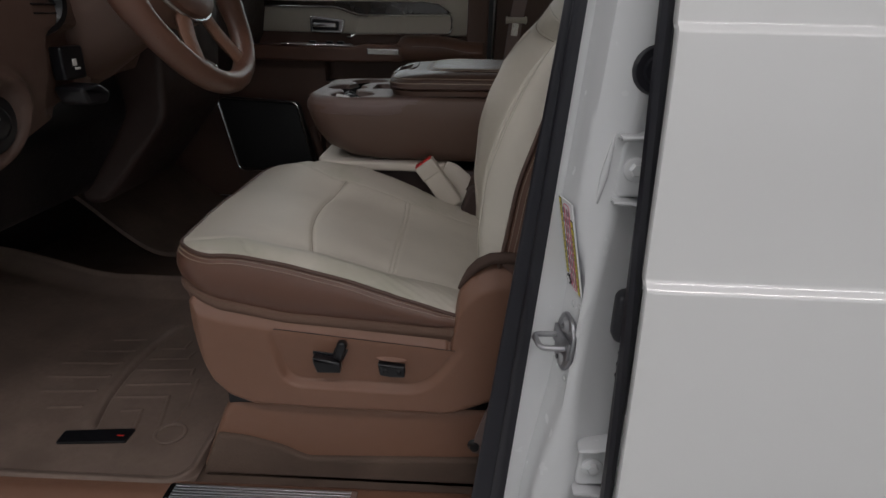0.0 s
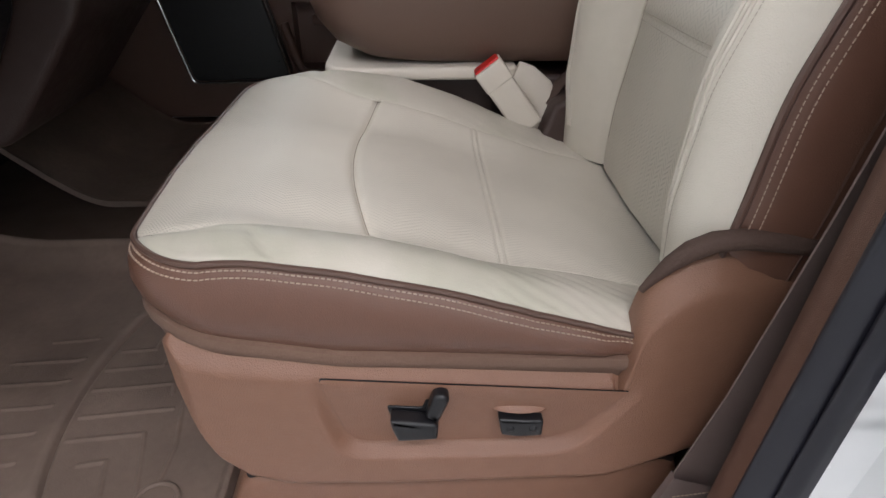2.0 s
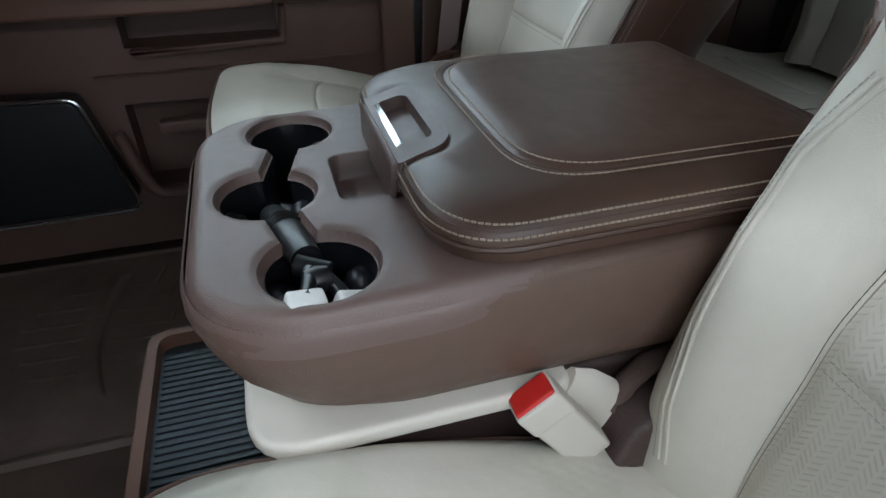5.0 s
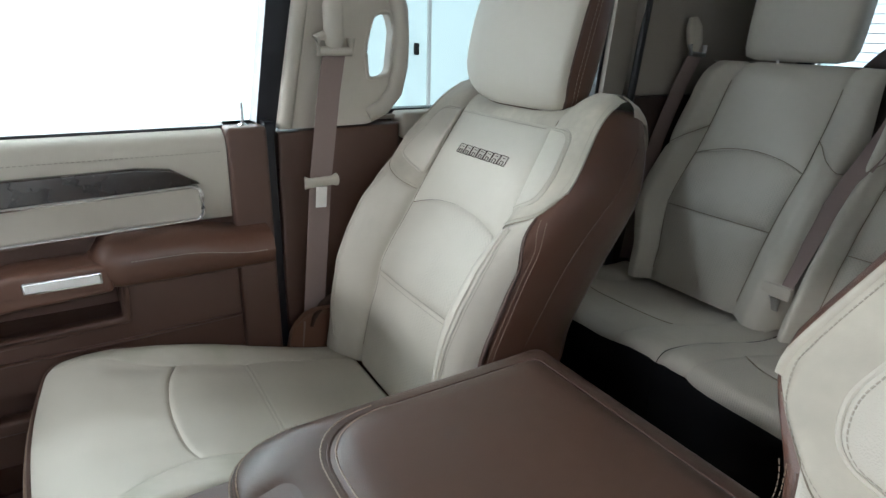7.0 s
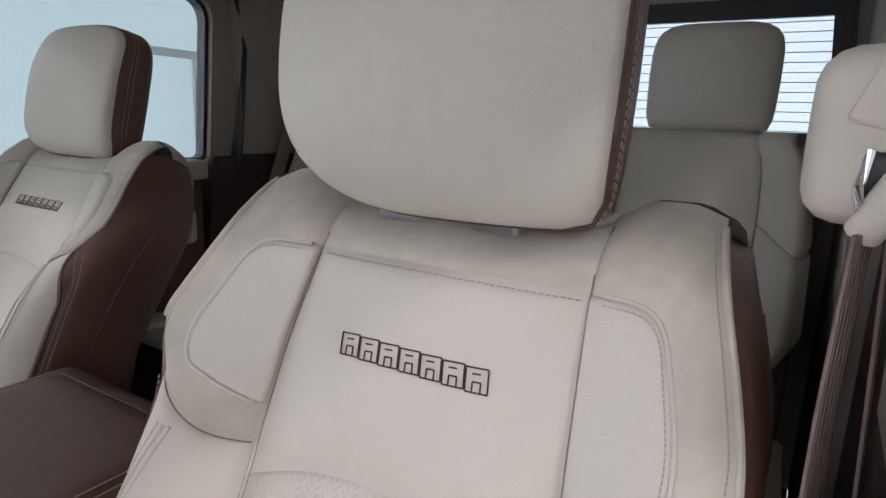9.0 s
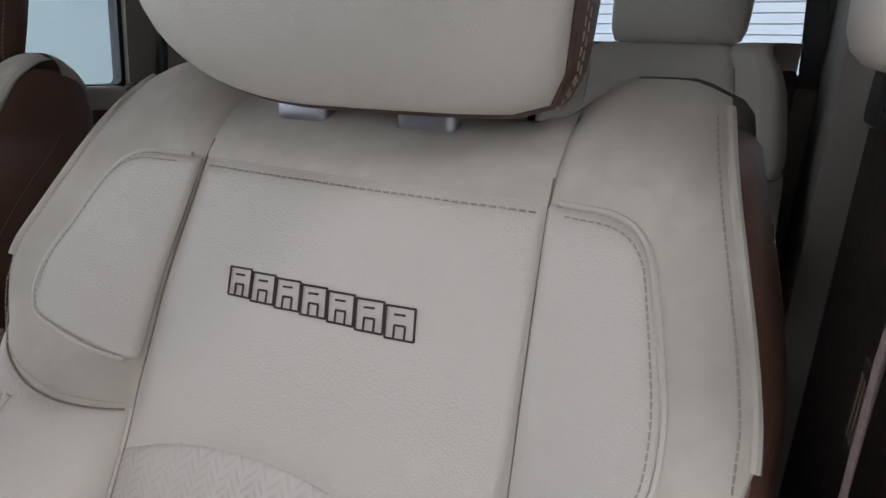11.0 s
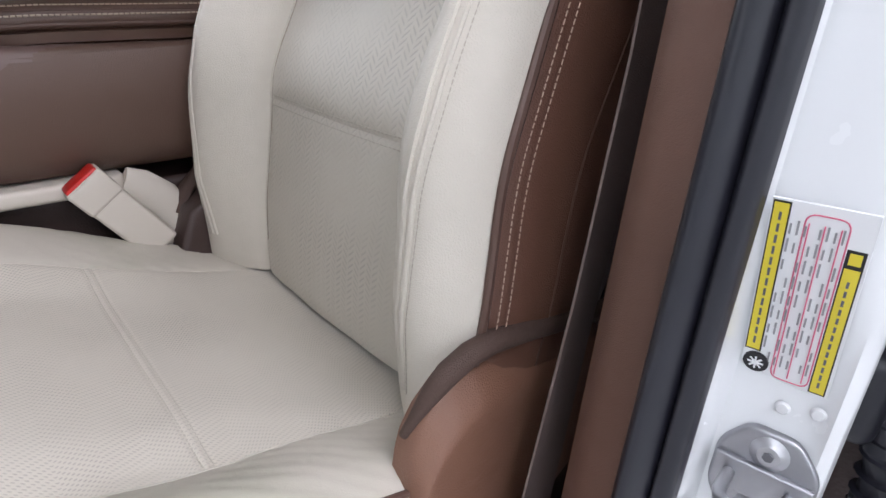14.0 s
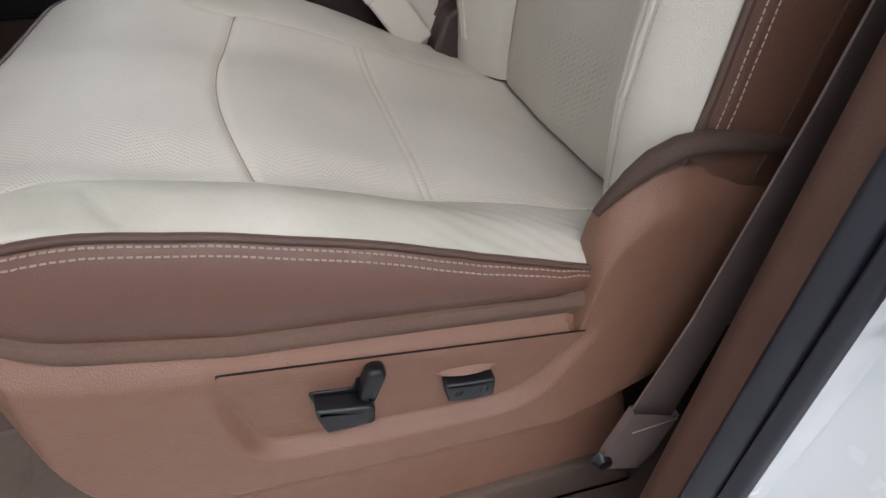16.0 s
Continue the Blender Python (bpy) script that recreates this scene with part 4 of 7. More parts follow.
def headrest(ob, xf, x, y, z, half, soft, far, cover="cream", side="brown", lean=0.10):
    """A padded headrest on two posts: a bowed front cover that rolls back at the top, a flat gusset and a back."""
    def bow(p, q):
        return (far if p * soft > 0 else 0.030) * (abs(p) / half) ** 2.3 + 0.026 * (max(0.0, -q) / 0.12) ** 4 + 0.030 * (max(0.0, q) / 0.12) ** 2.6

    def ring(dx, scale):
        return [(x + dx + bow(p * scale, q * scale) + lean * q * scale, y + p * scale, z + q * scale) for p, q in headrest_outline(half, soft=soft)]

    def rear(dx, scale):
        return [(x + dx + lean * q * scale, y + p * scale, z + q * scale) for p, q in headrest_outline(half, soft=soft)]
    rows = [ring(dx, s) for dx, s in ((0.013, 1.0), (0.007, 0.998), (0.003, 0.988), (0.001, 0.97), (0.0, 0.94), (0.0, 0.88), (0.0, 0.8), (0.0, 0.7), (0.0, 0.58), (0.0, 0.45), (0.0, 0.3), (0.0, 0.15), (0.0, 0.02))]
    part("headrest_cover", grid(rows, close_v=True, cap=True), cover, ob, xf=xf)
    loop = [Vector(p) for p in ring(0.0135, 1.003)]
    part("headrest_piping", tube(loop + loop[:1], 0.0022, 6), "piping", ob, xf=xf)
    edge, back = ring(0.013, 1.0), rear(0.104, 0.985)
    rows = [[Vector(a).lerp(Vector(b), t) + (Vector(a) - Vector((a[0], y, z))).normalized() * o for a, b in zip(edge, back)] for t, o in ((0.0, 0.0), (0.12, 0.0015), (0.5, 0.002), (0.85, 0.001), (1.0, -0.003))]
    rows += [rear(0.110, 0.93), rear(0.113, 0.6), rear(0.114, 0.02)]
    part("headrest_side", grid(rows, close_v=True), side, ob, "brown leather gusset", xf=xf)
    for shift in (0.30, 0.44):
        line = [Vector(a).lerp(Vector(b), shift) for a, b in zip(edge, back)]
        bm = bmesh.new()
        for p, d in along(line + line[:1], 0.007):
            out = (p - Vector((p.x, y, z))).normalized()
            stitches([p, p + d * 0.0005], 0.01, 0.0045, 0.0008, out * 0.0022, bm)
        part("headrest_stitching", bm, "thread", ob, xf=xf)
    for s in (-1, 1):
        part("headrest_post", tube([(x + 0.080, y + s * 0.048, z - 0.10), (x + 0.088, y + s * 0.048, z - 0.17)], 0.006, 10), "chrome", ob, xf=xf)
        part("post_collar", boxed((x + 0.062, y + s * 0.048 - 0.021, z - 0.138), (x + 0.100, y + s * 0.048 + 0.021, z - 0.117), 0.007, 3), "steel", ob, "grey post collar", xf=xf)


def inboard_shoulder(co):
    """The shoulder beside the console is broader than the one beside the door."""
    v = co.y - YC
    grow = 0.38 * smooth01((co.z - 0.70) / 0.09) * max(0.0, v - 0.125)
    return Vector((co.x, co.y + grow, co.z))


def outboard_bolster(co):
    """The passenger cushion keeps its full bolster beside the door."""
    v = co.y - YC
    rise = 0.034 * math.exp(-((v + 0.195) / 0.055) ** 2) * smooth01((co.x - 0.05) / 0.13) * smooth01((0.52 - co.x) / 0.2) * smooth01((co.z - 0.33) / 0.05)
    return Vector((co.x, co.y, co.z + rise))


def front_seat(name, label, mirror, low_at, back_at_, recline):
    flip = Matrix.Translation((0, 0.02, 0)) @ Matrix.Diagonal((1, -1, 1, 1)) if mirror else Matrix.Identity(4)
    low = Matrix.Translation(low_at) @ flip
    hinge = Matrix.Translation((0.56, 0, 0.33))
    broad = Matrix.Translation((0, YC, 0)) @ Matrix.Diagonal((1, 1.07, 1, 1)) @ Matrix.Translation((0, -YC, 0)) if mirror else Matrix.Identity(4)
    up = Matrix.Translation(back_at_) @ flip @ broad @ hinge @ Matrix.Rotation(radians(recline), 4, "Y") @ hinge.inverted()
    ob = thing(name, label, "car seat", tuple(low @ Vector((0.35, YC, 0.0))), "front seats")
    part.shape = outboard_bolster if mirror else None
    seat_pad(ob, low)
    part.shape = None
    seat_shield(ob, low)
    if not mirror:
        part.shape = inboard_shoulder
    seat_back(ob, up)
    part.shape = None
    headrest(ob, up, 0.688 if not mirror else 0.706, YC + (0.012 if not mirror else -0.014), 1.0165 if not mirror else 0.997, 0.143 if not mirror else 0.135, 1 if not mirror else -1, 0.014 if not mirror else 0.030)
    return ob


front_seat("front_seat", "cream leather driver seat with brown sides, power switches and headrest", False, (0, 0, 0), (0, 0, 0), 0.0)
front_seat("front_seat", "cream leather passenger seat with brown sides, reclined behind the console", True, (0.08, -0.008, 0.042), (0.125, -0.012, 0.03), 7.0)

# ---------------------------------------------------------------- centre console
CUPS = [(0.243, 0.078, 0.0465), (0.211, -0.054, 0.0465), (0.244, -0.178, 0.047)]
CONSOLE_Y = -0.05


def seg_distance(p, a, b):
    ab = (b[0] - a[0], b[1] - a[1])
    t = ((p[0] - a[0]) * ab[0] + (p[1] - a[1]) * ab[1]) / (ab[0] ** 2 + ab[1] ** 2)
    t = min(1, max(0, t))
    return math.hypot(p[0] - a[0] - t * ab[0], p[1] - a[1] - t * ab[1])


def cup_distance(x, y):
    d = min(math.hypot(x - a, y - b) - r for a, b, r in CUPS)
    for (a, b, _), (c, e, _) in zip(CUPS, CUPS[1:]):
        d = min(d, seg_distance((x, y), (a, b), (c, e)) - 0.016)
    return d


def rect_distance(x, y, cx, cy, hx, hy, r):
    qx, qy = abs(x - cx) - hx + r, abs(y - cy) - hy + r
    return math.hypot(max(qx, 0), max(qy, 0)) + min(max(qx, qy), 0) - r


def deck_height(x, y, deep=False):
    z = 0.567 + 0.004 * smooth01((x - 0.2) / 0.2)
    d = cup_distance(x, y)
    bottom = 0.085 if min(math.hypot(x - a, y - b) - r for a, b, r in CUPS) < 0.003 else 0.05
    z -= 0.002 * math.exp(-(max(d, 0) / 0.004) ** 2)
    z -= 0.009 * smooth01((0.0005 - d) / 0.004)
    if deep:
        z -= 0.003 + bottom * smooth01((-0.0015 - d) / 0.004)
    e = rect_distance(x, y, 0.304, -0.047, 0.030, 0.046, 0.012)
    z -= 0.026 * smooth01((0.001 - e) / 0.007)
    return z


def build_console():
    ob = thing("centre_console", "brown centre console with cup holders and padded leather lid", "console", (0.4, CONSOLE_Y, 0.0))
    xs, ys = np.arange(0.14, 0.716, 0.0017), np.arange(-0.244, 0.146, 0.0017)

    def outline(x, y):
        return rect_distance(x, y, 0.50, CONSOLE_Y, 0.355, 0.189, 0.085)
    deck, cups, rim = bmesh.new(), bmesh.new(), bmesh.new()
    made = {}
    cell = {}
    for i, x in enumerate(xs):
        for j, y in enumerate(ys):
            if -(0.02 if x > 0.46 else 1.0) < outline(x, y) < 0.003:
                d = outline(x, y)
                drop = 0.0
                if d > -0.014:
                    drop = 0.014 * (1 - math.sqrt(max(0.0, 1 - min(1.0, (d + 0.014) / 0.0145) ** 2)))
                px, py = x, y
                c = cup_distance(x, y)
                for level in (0.0, -0.0045):
                    if abs(c - level) < 0.0011:
                        gx = cup_distance(x + 1e-4, y) - cup_distance(x - 1e-4, y)
                        gy = cup_distance(x, y + 1e-4) - cup_distance(x, y - 1e-4)
                        g = math.hypot(gx, gy) or 1.0
                        px, py = x - gx / g * (c - level), y - gy / g * (c - level)
                cell[i, j] = Vector((px, py, deck_height(px, py) - drop))
    for i in range(len(xs) - 1):
        for j in range(len(ys) - 1):
            keys = ((i, j), (i + 1, j), (i + 1, j + 1), (i, j + 1))
            if not all(k in cell for k in keys):
                continue
            mid = sum((cell[k] for k in keys), Vector()) / 4
            d = cup_distance(mid.x, mid.y)
            if d > -0.0046:
                # the mauve deck gives way to the brown side under the lid
                sort, sheet = (0, deck) if mid.x < 0.436 - 0.05 * smooth01((outline(mid.x, mid.y) + 0.014) / 0.015) else (2, rim)
                vs = []
                for k in keys:
                    if (k, sort) not in made:
                        made[k, sort] = sheet.verts.new(cell[k])
                    vs.append(made[k, sort])
                sheet.faces.new(vs)
            if d < 0.004:
                vs = []
                for k in keys:
                    if (k, 1) not in made:
                        x, y = xs[k[0]], ys[k[1]]
                        made[k, 1] = cups.verts.new((x, y, deck_height(x, y, True)))
                    vs.append(made[k, 1])
                cups.faces.new(vs)
    part("console_deck", deck, "console_plastic", ob, "mauve-brown grained plastic cup holder deck")
    part("bin_rim", rim, "console_side", ob, "brown rim under the lid")
    part("cup_holder", cups, "black", ob, "black cup holder wells")
    for a, b, r in CUPS:
        for k in (0.6, 2.7, 4.8):
            part("cup_grip", lathe([(0.0, 0.0), (0.010, 0.001), (0.015, 0.008), (0.016, 0.024), (0.013, 0.036), (0.006, 0.043), (0.0, 0.044)], (a + (r - 0.008) * math.cos(k), b + (r - 0.008) * math.sin(k), 0.495), sides=16), "rubber", ob)
    # body: stacked outlines
    rows = []
    for z, grow, fx in ((0.556, 0.0, 0.0), (0.545, 0.0035, 0.0), (0.52, 0.003, 0.004), (0.49, -0.002, 0.010), (0.46, -0.010, 0.024), (0.44, -0.020, 0.05), (0.432, -0.035, 0.08)):
        x0, x1, hy = 0.143 + fx - grow, 0.72, 0.189 + grow
        pts = rounded([(x0, CONSOLE_Y - hy), (x1, CONSOLE_Y - hy), (x1, CONSOLE_Y + hy), (x0, CONSOLE_Y + hy)], [0.10, 0.02, 0.02, 0.10], 10)
        rows.append([(p[0], p[1], z + 0.0165 * smooth01((p[0] - 0.3) / 0.12) * (z > 0.53)) for p in pts])
    part("console_body", grid(rows, close_v=True), "console_side", ob, "brown moulded console body")
    lip = []
    for k, out in ((0.0, 0.0008), (0.12, 0.0030), (0.3, 0.0046), (0.7, 0.0052), (0.9, 0.0046), (1.0, -0.001)):
        pts = rounded([(0.143 - out, CONSOLE_Y - 0.189), (0.47, CONSOLE_Y - 0.189), (0.47, CONSOLE_Y + 0.189), (0.143 - out, CONSOLE_Y + 0.189)], [0.10, 0.001, 0.001, 0.10], 10)
        fine = []
        for p, q in zip(pts, pts[1:] + pts[:1]):
            n = max(1, int((q - p).length / 0.012))
            fine += [p.lerp(q, t / n) for t in range(n)]
        lip.append([(p.x, p.y + (1 if p.y > CONSOLE_Y else -1) * (out * (1 - smooth01((p.x - 0.33) / 0.07)) - 0.006 * smooth01((p.x - 0.36) / 0.05)) * smooth01((p.x - 0.15) / 0.08), lerp(0.555 + 0.010 * smooth01((p.x - 0.3) / 0.12), 0.531 + 0.034 * smooth01((p.x - 0.29) / 0.17) ** 1.5, k)) for p in fine])
    part("deck_lip", grid(lip, close_v=True), "console_plastic", ob, "mauve-brown rolled rim of the deck")
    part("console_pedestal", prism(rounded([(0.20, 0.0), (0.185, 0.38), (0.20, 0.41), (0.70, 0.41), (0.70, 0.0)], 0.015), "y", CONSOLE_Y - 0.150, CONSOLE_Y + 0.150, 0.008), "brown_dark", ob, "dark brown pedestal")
    part("pedestal_ledge", prism(rounded([(0.165, CONSOLE_Y - 0.183), (0.45, CONSOLE_Y - 0.183), (0.45, CONSOLE_Y + 0.183), (0.165, CONSOLE_Y + 0.183)], [0.05, 0.02, 0.02, 0.05], 6), "z", 0.412, 0.431, 0.006, 3), "beige", ob, "cream plastic ledge under the console")
    part("console_bin", boxed((0.42, CONSOLE_Y - 0.164, 0.46), (0.715, CONSOLE_Y + 0.164, 0.576), 0.006), "console_side", ob)
    # lid
    def lid_ring(z, inset, x0=0.325):
        pts = rounded([(x0 + inset, CONSOLE_Y - 0.181 + inset), (0.735 - inset, CONSOLE_Y - 0.181 + inset), (0.735 - inset, CONSOLE_Y + 0.187 - inset), (x0 + inset, CONSOLE_Y + 0.187 - inset)], [0.075, 0.015, 0.015, 0.075], 10)
        return [(p[0], p[1], z + 0.006 * smooth01((p[0] - 0.34) / 0.15)) for p in pts]
    part("lid_base", grid([lid_ring(0.566, 0.012), lid_ring(0.570, 0.004), lid_ring(0.580, 0.002), lid_ring(0.584, 0.008)], close_v=True), "lid_leather", ob)
    def lid_rows():
        """Rings of the padded lid, pressed in where the latch sits."""
        levels = [(0.582, 0.007), (0.5835, 0.002), (0.587, -0.0015), (0.592, -0.003), (0.598, -0.0015), (0.603, 0.002), (0.607, 0.006), (0.610, 0.011), (0.6125, 0.017), (0.6140, 0.023), (0.6150, 0.029), (0.6155, 0.035), (0.6155, 0.041), (0.6155, 0.05), (0.6155, 0.09)]
        rows = []
        for z, inset in levels:
            ring = [Vector(p) for p in lid_ring(z, inset)]
            first = [Vector(p) for p in lid_ring(*levels[0])]
            row = []
            for p, q, a, b in zip(ring, ring[1:] + ring[:1], first, first[1:] + first[:1]):
                n = max(1, round((b - a).length / 0.006))
                row += [p.lerp(q, t / n) for t in range(n)]
            for p in row:
                e = rect_distance(p.x, p.y, 0.345, -0.031, 0.028, 0.079, 0.010)
                p.z = min(p.z, lerp(p.z, 0.6150 + (p.x - 0.372) * 0.26, smooth01((0.010 - e) / 0.012)))
                if p.x < 0.364 and -0.092 < p.y < 0.034 and p.z > 0.588:
                    p.z = 0.588
            rows.append(row)
        return rows
    lid = part("lid", grid(lid_rows(), close_v=True), "lid_leather", ob, "padded brown leather lid with contrast stitching")
    top = lambda z, inset: [(p[0], p[1], p[2]) for p in lid_ring(z, inset, 0.372)]
    part("lid_panel", grid([top(0.612, 0.034), top(0.6165, 0.037), top(0.6195, 0.043), top(0.6205, 0.06), top(0.6205, 0.08)], close_v=True, cap=True), "lid_leather", lid)
    loop = [Vector(p) for p in top(0.6165, 0.029)]
    part("lid_stitching", stitches(loop[-11:] + loop[:12], 0.0052, 0.0041, 0.0009, (0, 0, 0.0006)), "thread_pale", lid)
    loop = [Vector(p) for p in top(0.6188, 0.0405)]
    part("lid_stitching", stitches(loop[-11:] + loop[:12], 0.0052, 0.0041, 0.0009, (0, 0, 0.0006)), "thread_pale", lid)
    part("panel_welt", tube([Vector(p) for p in top(0.6150, 0.0345)] + [Vector(top(0.6150, 0.0345)[0])], 0.0016, 6), "piping", lid)
    side = [Vector(p) for p in lid_ring(0.5870, -0.002)]
    for z, inset, rise in ((0.5960, -0.0018, 0.3), (0.6045, 0.0035, 0.8)):
        edge = [Vector(p) for p in lid_ring(z, inset)]
        bm = bmesh.new()
        for p, d in along(edge[-11:] + edge[:12], 0.0052):
            out = (Vector((d.y, -d.x, 0)).normalized() + Vector((0, 0, rise))).normalized()
            stitches([p, p + d * 0.0004], 0.01, 0.0041, 0.0009, out * 0.0010, bm)
        part("lid_stitching", bm, "thread_pale", lid)
    edge = [Vector(p) for p in lid_ring(0.6003, 0.0003)]
    part("lid_seam", tube(edge[-11:] + edge[:12], 0.0009, 6), "piping", lid)
    part("lid_welt", tube(side + side[:1], 0.0022, 6), "piping", lid)
    # latch
    def sloped(bm):
        for v in bm.verts:
            v.co.z += (v.co.x - 0.372) * 0.26
        return bm
    latch = part("latch_surround", sloped(plate_with_hole(rounded([(0.322, 0.048), (0.322, -0.110), (0.364, -0.104), (0.374, -0.088), (0.374, 0.036), (0.366, 0.049)], [0.004, 0.004, 0.010, 0.010, 0.012, 0.010], 5), rounded([(0.333, 0.026), (0.333, -0.084), (0.358, -0.082), (0.361, -0.076), (0.361, 0.018), (0.355, 0.026)], 0.006, 4), "z", 0.590, 0.6185)), "console_plastic", lid, "mauve-brown latch surround")
    part("latch_recess", sloped(prism(rounded([(0.328, 0.030), (0.328, -0.088), (0.364, -0.086), (0.364, 0.030)], 0.006, 4), "z", 0.592, 0.6055, 0.0005)), "console_plastic", latch)
    part("latch_bar", prism(rounded([(0.3195, 0.6015), (0.3325, 0.6105), (0.3345, 0.6080), (0.3215, 0.5985)], 0.0012, 3), "y", -0.080, 0.022, 0.0008), "chrome", latch, "bright chrome latch bar")
    part("latch_front", prism(rounded([(0.3165, 0.560), (0.3165, 0.596), (0.3195, 0.6025), (0.332, 0.6085), (0.332, 0.560)], [0.002, 0.006, 0.004, 0.002, 0.002], 4), "y", -0.104, 0.043, 0.004, 3), "console_plastic", latch)
    return ob


build_console()

# ---------------------------------------------------------------- cab sides


def pillar_x(z):
    return 0.540 + 0.068 * z


ZS = list(np.linspace(-0.12, 1.36, 26))


def trim_sheet(section, zs):
    """The trim and the seal stand forward of the painted pillar, more so lower down."""
    rows = []
    for z in zs:
        row = []
        for dx, y in section:
            w = smooth01((y + 0.85) / 0.039)
            fwd = min(0.0, -0.041 + 0.039 * z) * w
            row.append((pillar_x(z) + dx + fwd, y + (min(0.0, -0.012 + 0.014 * z)) * w + 0.005 * (1 - w), z))
        rows.append(row)
    return grid(rows)


def jamb_face(z):
    """How far the painted face stands behind the seal."""
    return 0.020 + 0.023 * smooth01((0.55 - z) / 0.1) - 0.012 * smooth01((0.34 - z) / 0.2)


def driver_pillar():
    ob = thing("b_pillar", "white body pillar with brown trim, black seal and striker", "pillar", (0.6, -0.85, -0.1), kind="structure")
    lowz = [z for z in ZS if z < 0.784] + [0.784]
    highz = [0.786] + [z for z in ZS if z > 0.80]
    trim = [(0.22, -0.776), (0.10, -0.772), (0.06, -0.768), (0.038, -0.765), (0.024, -0.772), (0.016, -0.79), (0.014, -0.818), (0.03, -0.83)]
    part("lower_trim", trim_sheet(trim, lowz), "pillar_trim", ob, "brown plastic lower pillar trim")
    part("upper_trim", trim_sheet([(a - 0.002, b + 0.002) for a, b in trim], highz), "beige", ob, "beige plastic upper pillar trim")
    part("trim_joint", tube([(pillar_x(0.785) + a - 0.0114, b - 0.001, 0.784) for a, b in trim], 0.0022, 6), "pillar_trim", ob)
    seal = [(0.014, -0.811)] + [(0.009 - 0.009 * math.cos(t), -0.8245 - 0.0115 * math.sin(t)) for t in np.linspace(-1.5, 1.25, 12)] + [(0.0045 - 0.0065 * math.cos(t), -0.8435 - 0.0065 * math.sin(t)) for t in np.linspace(-0.9, 1.5, 9)] + [(0.010, -0.850)]
    part("door_seal", trim_sheet(seal, ZS), "rubber", ob, "black rubber door seal")
    rows = []
    for z in np.linspace(-0.14, 1.36, 70):
        f = jamb_face(z)
        lip = 0.060 + 0.004 * math.sin(z * 11) + 0.010 * smooth01((0.36 - z) / 0.2) - 0.02 * smooth01((0.2 - z) / 0.2)
        section = [(0.008, -0.830), (0.006, -0.8415), (f * 0.55, -0.842), (f - 0.005, -0.8425), (f - 0.0016, -0.845), (f, -0.853), (f + 0.003, -0.865), (f + 0.006, -0.880), (f + 0.009, -0.889), (f + 0.5 * (lip - f), -0.896), (lip - 0.003, -0.901), (lip + 0.003, -0.902), (lip + 0.010, -0.899), (lip + 0.018, -0.892), (0.10, -0.888), (0.15, -0.892), (0.20, -0.90)]
        rows.append([(pillar_x(z) + dx, y, z) for dx, y in section])
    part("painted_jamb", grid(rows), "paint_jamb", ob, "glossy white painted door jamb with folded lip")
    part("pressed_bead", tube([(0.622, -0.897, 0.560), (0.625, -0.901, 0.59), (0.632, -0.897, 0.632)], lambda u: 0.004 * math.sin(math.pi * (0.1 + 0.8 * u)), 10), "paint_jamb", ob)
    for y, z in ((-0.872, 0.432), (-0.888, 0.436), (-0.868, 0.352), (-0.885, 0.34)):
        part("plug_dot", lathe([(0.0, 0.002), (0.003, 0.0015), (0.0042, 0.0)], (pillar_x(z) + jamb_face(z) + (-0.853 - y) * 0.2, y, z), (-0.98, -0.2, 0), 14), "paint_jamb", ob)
    return ob


driver_pillar()


def pillar_frame(z, y=-0.872):
    """A frame on the jamb face: point, along the face outwards, up, outward normal."""
    p = Vector((pillar_x(z) + jamb_face(z) + (-0.853 - y) * 0.2 - 0.001, y, z))
    out = Vector((0.16, -0.99, 0)).normalized()
    q = Vector((pillar_x(z + 0.04) + jamb_face(z + 0.04), y, z + 0.04)) - Vector((pillar_x(z - 0.04) + jamb_face(z - 0.04), y, z - 0.04))
    up = q.normalized()
    n = up.cross(out).normalized()
    return p, n.cross(up).normalized(), up, n


def on_jamb(lo, hi, z0, y0, lift0, lift1, bevel=0.0):
    """A flat plate on the jamb face: lo and hi are (along, up) in metres."""
    p, out, up, n = pillar_frame(z0, y0)
    if n.x > 0:
        n = -n
    bm = boxed((lo[0], lo[1], lift0), (hi[0], hi[1], lift1), bevel)
    m = Matrix(((out.x, up.x, n.x, p.x), (out.y, up.y, n.y, p.y), (out.z, up.z, n.z, p.z), (0, 0, 0, 1)))
    bmesh.ops.transform(bm, matrix=m, verts=bm.verts)
    bmesh.ops.recalc_face_normals(bm, faces=bm.faces)
    return bm, m


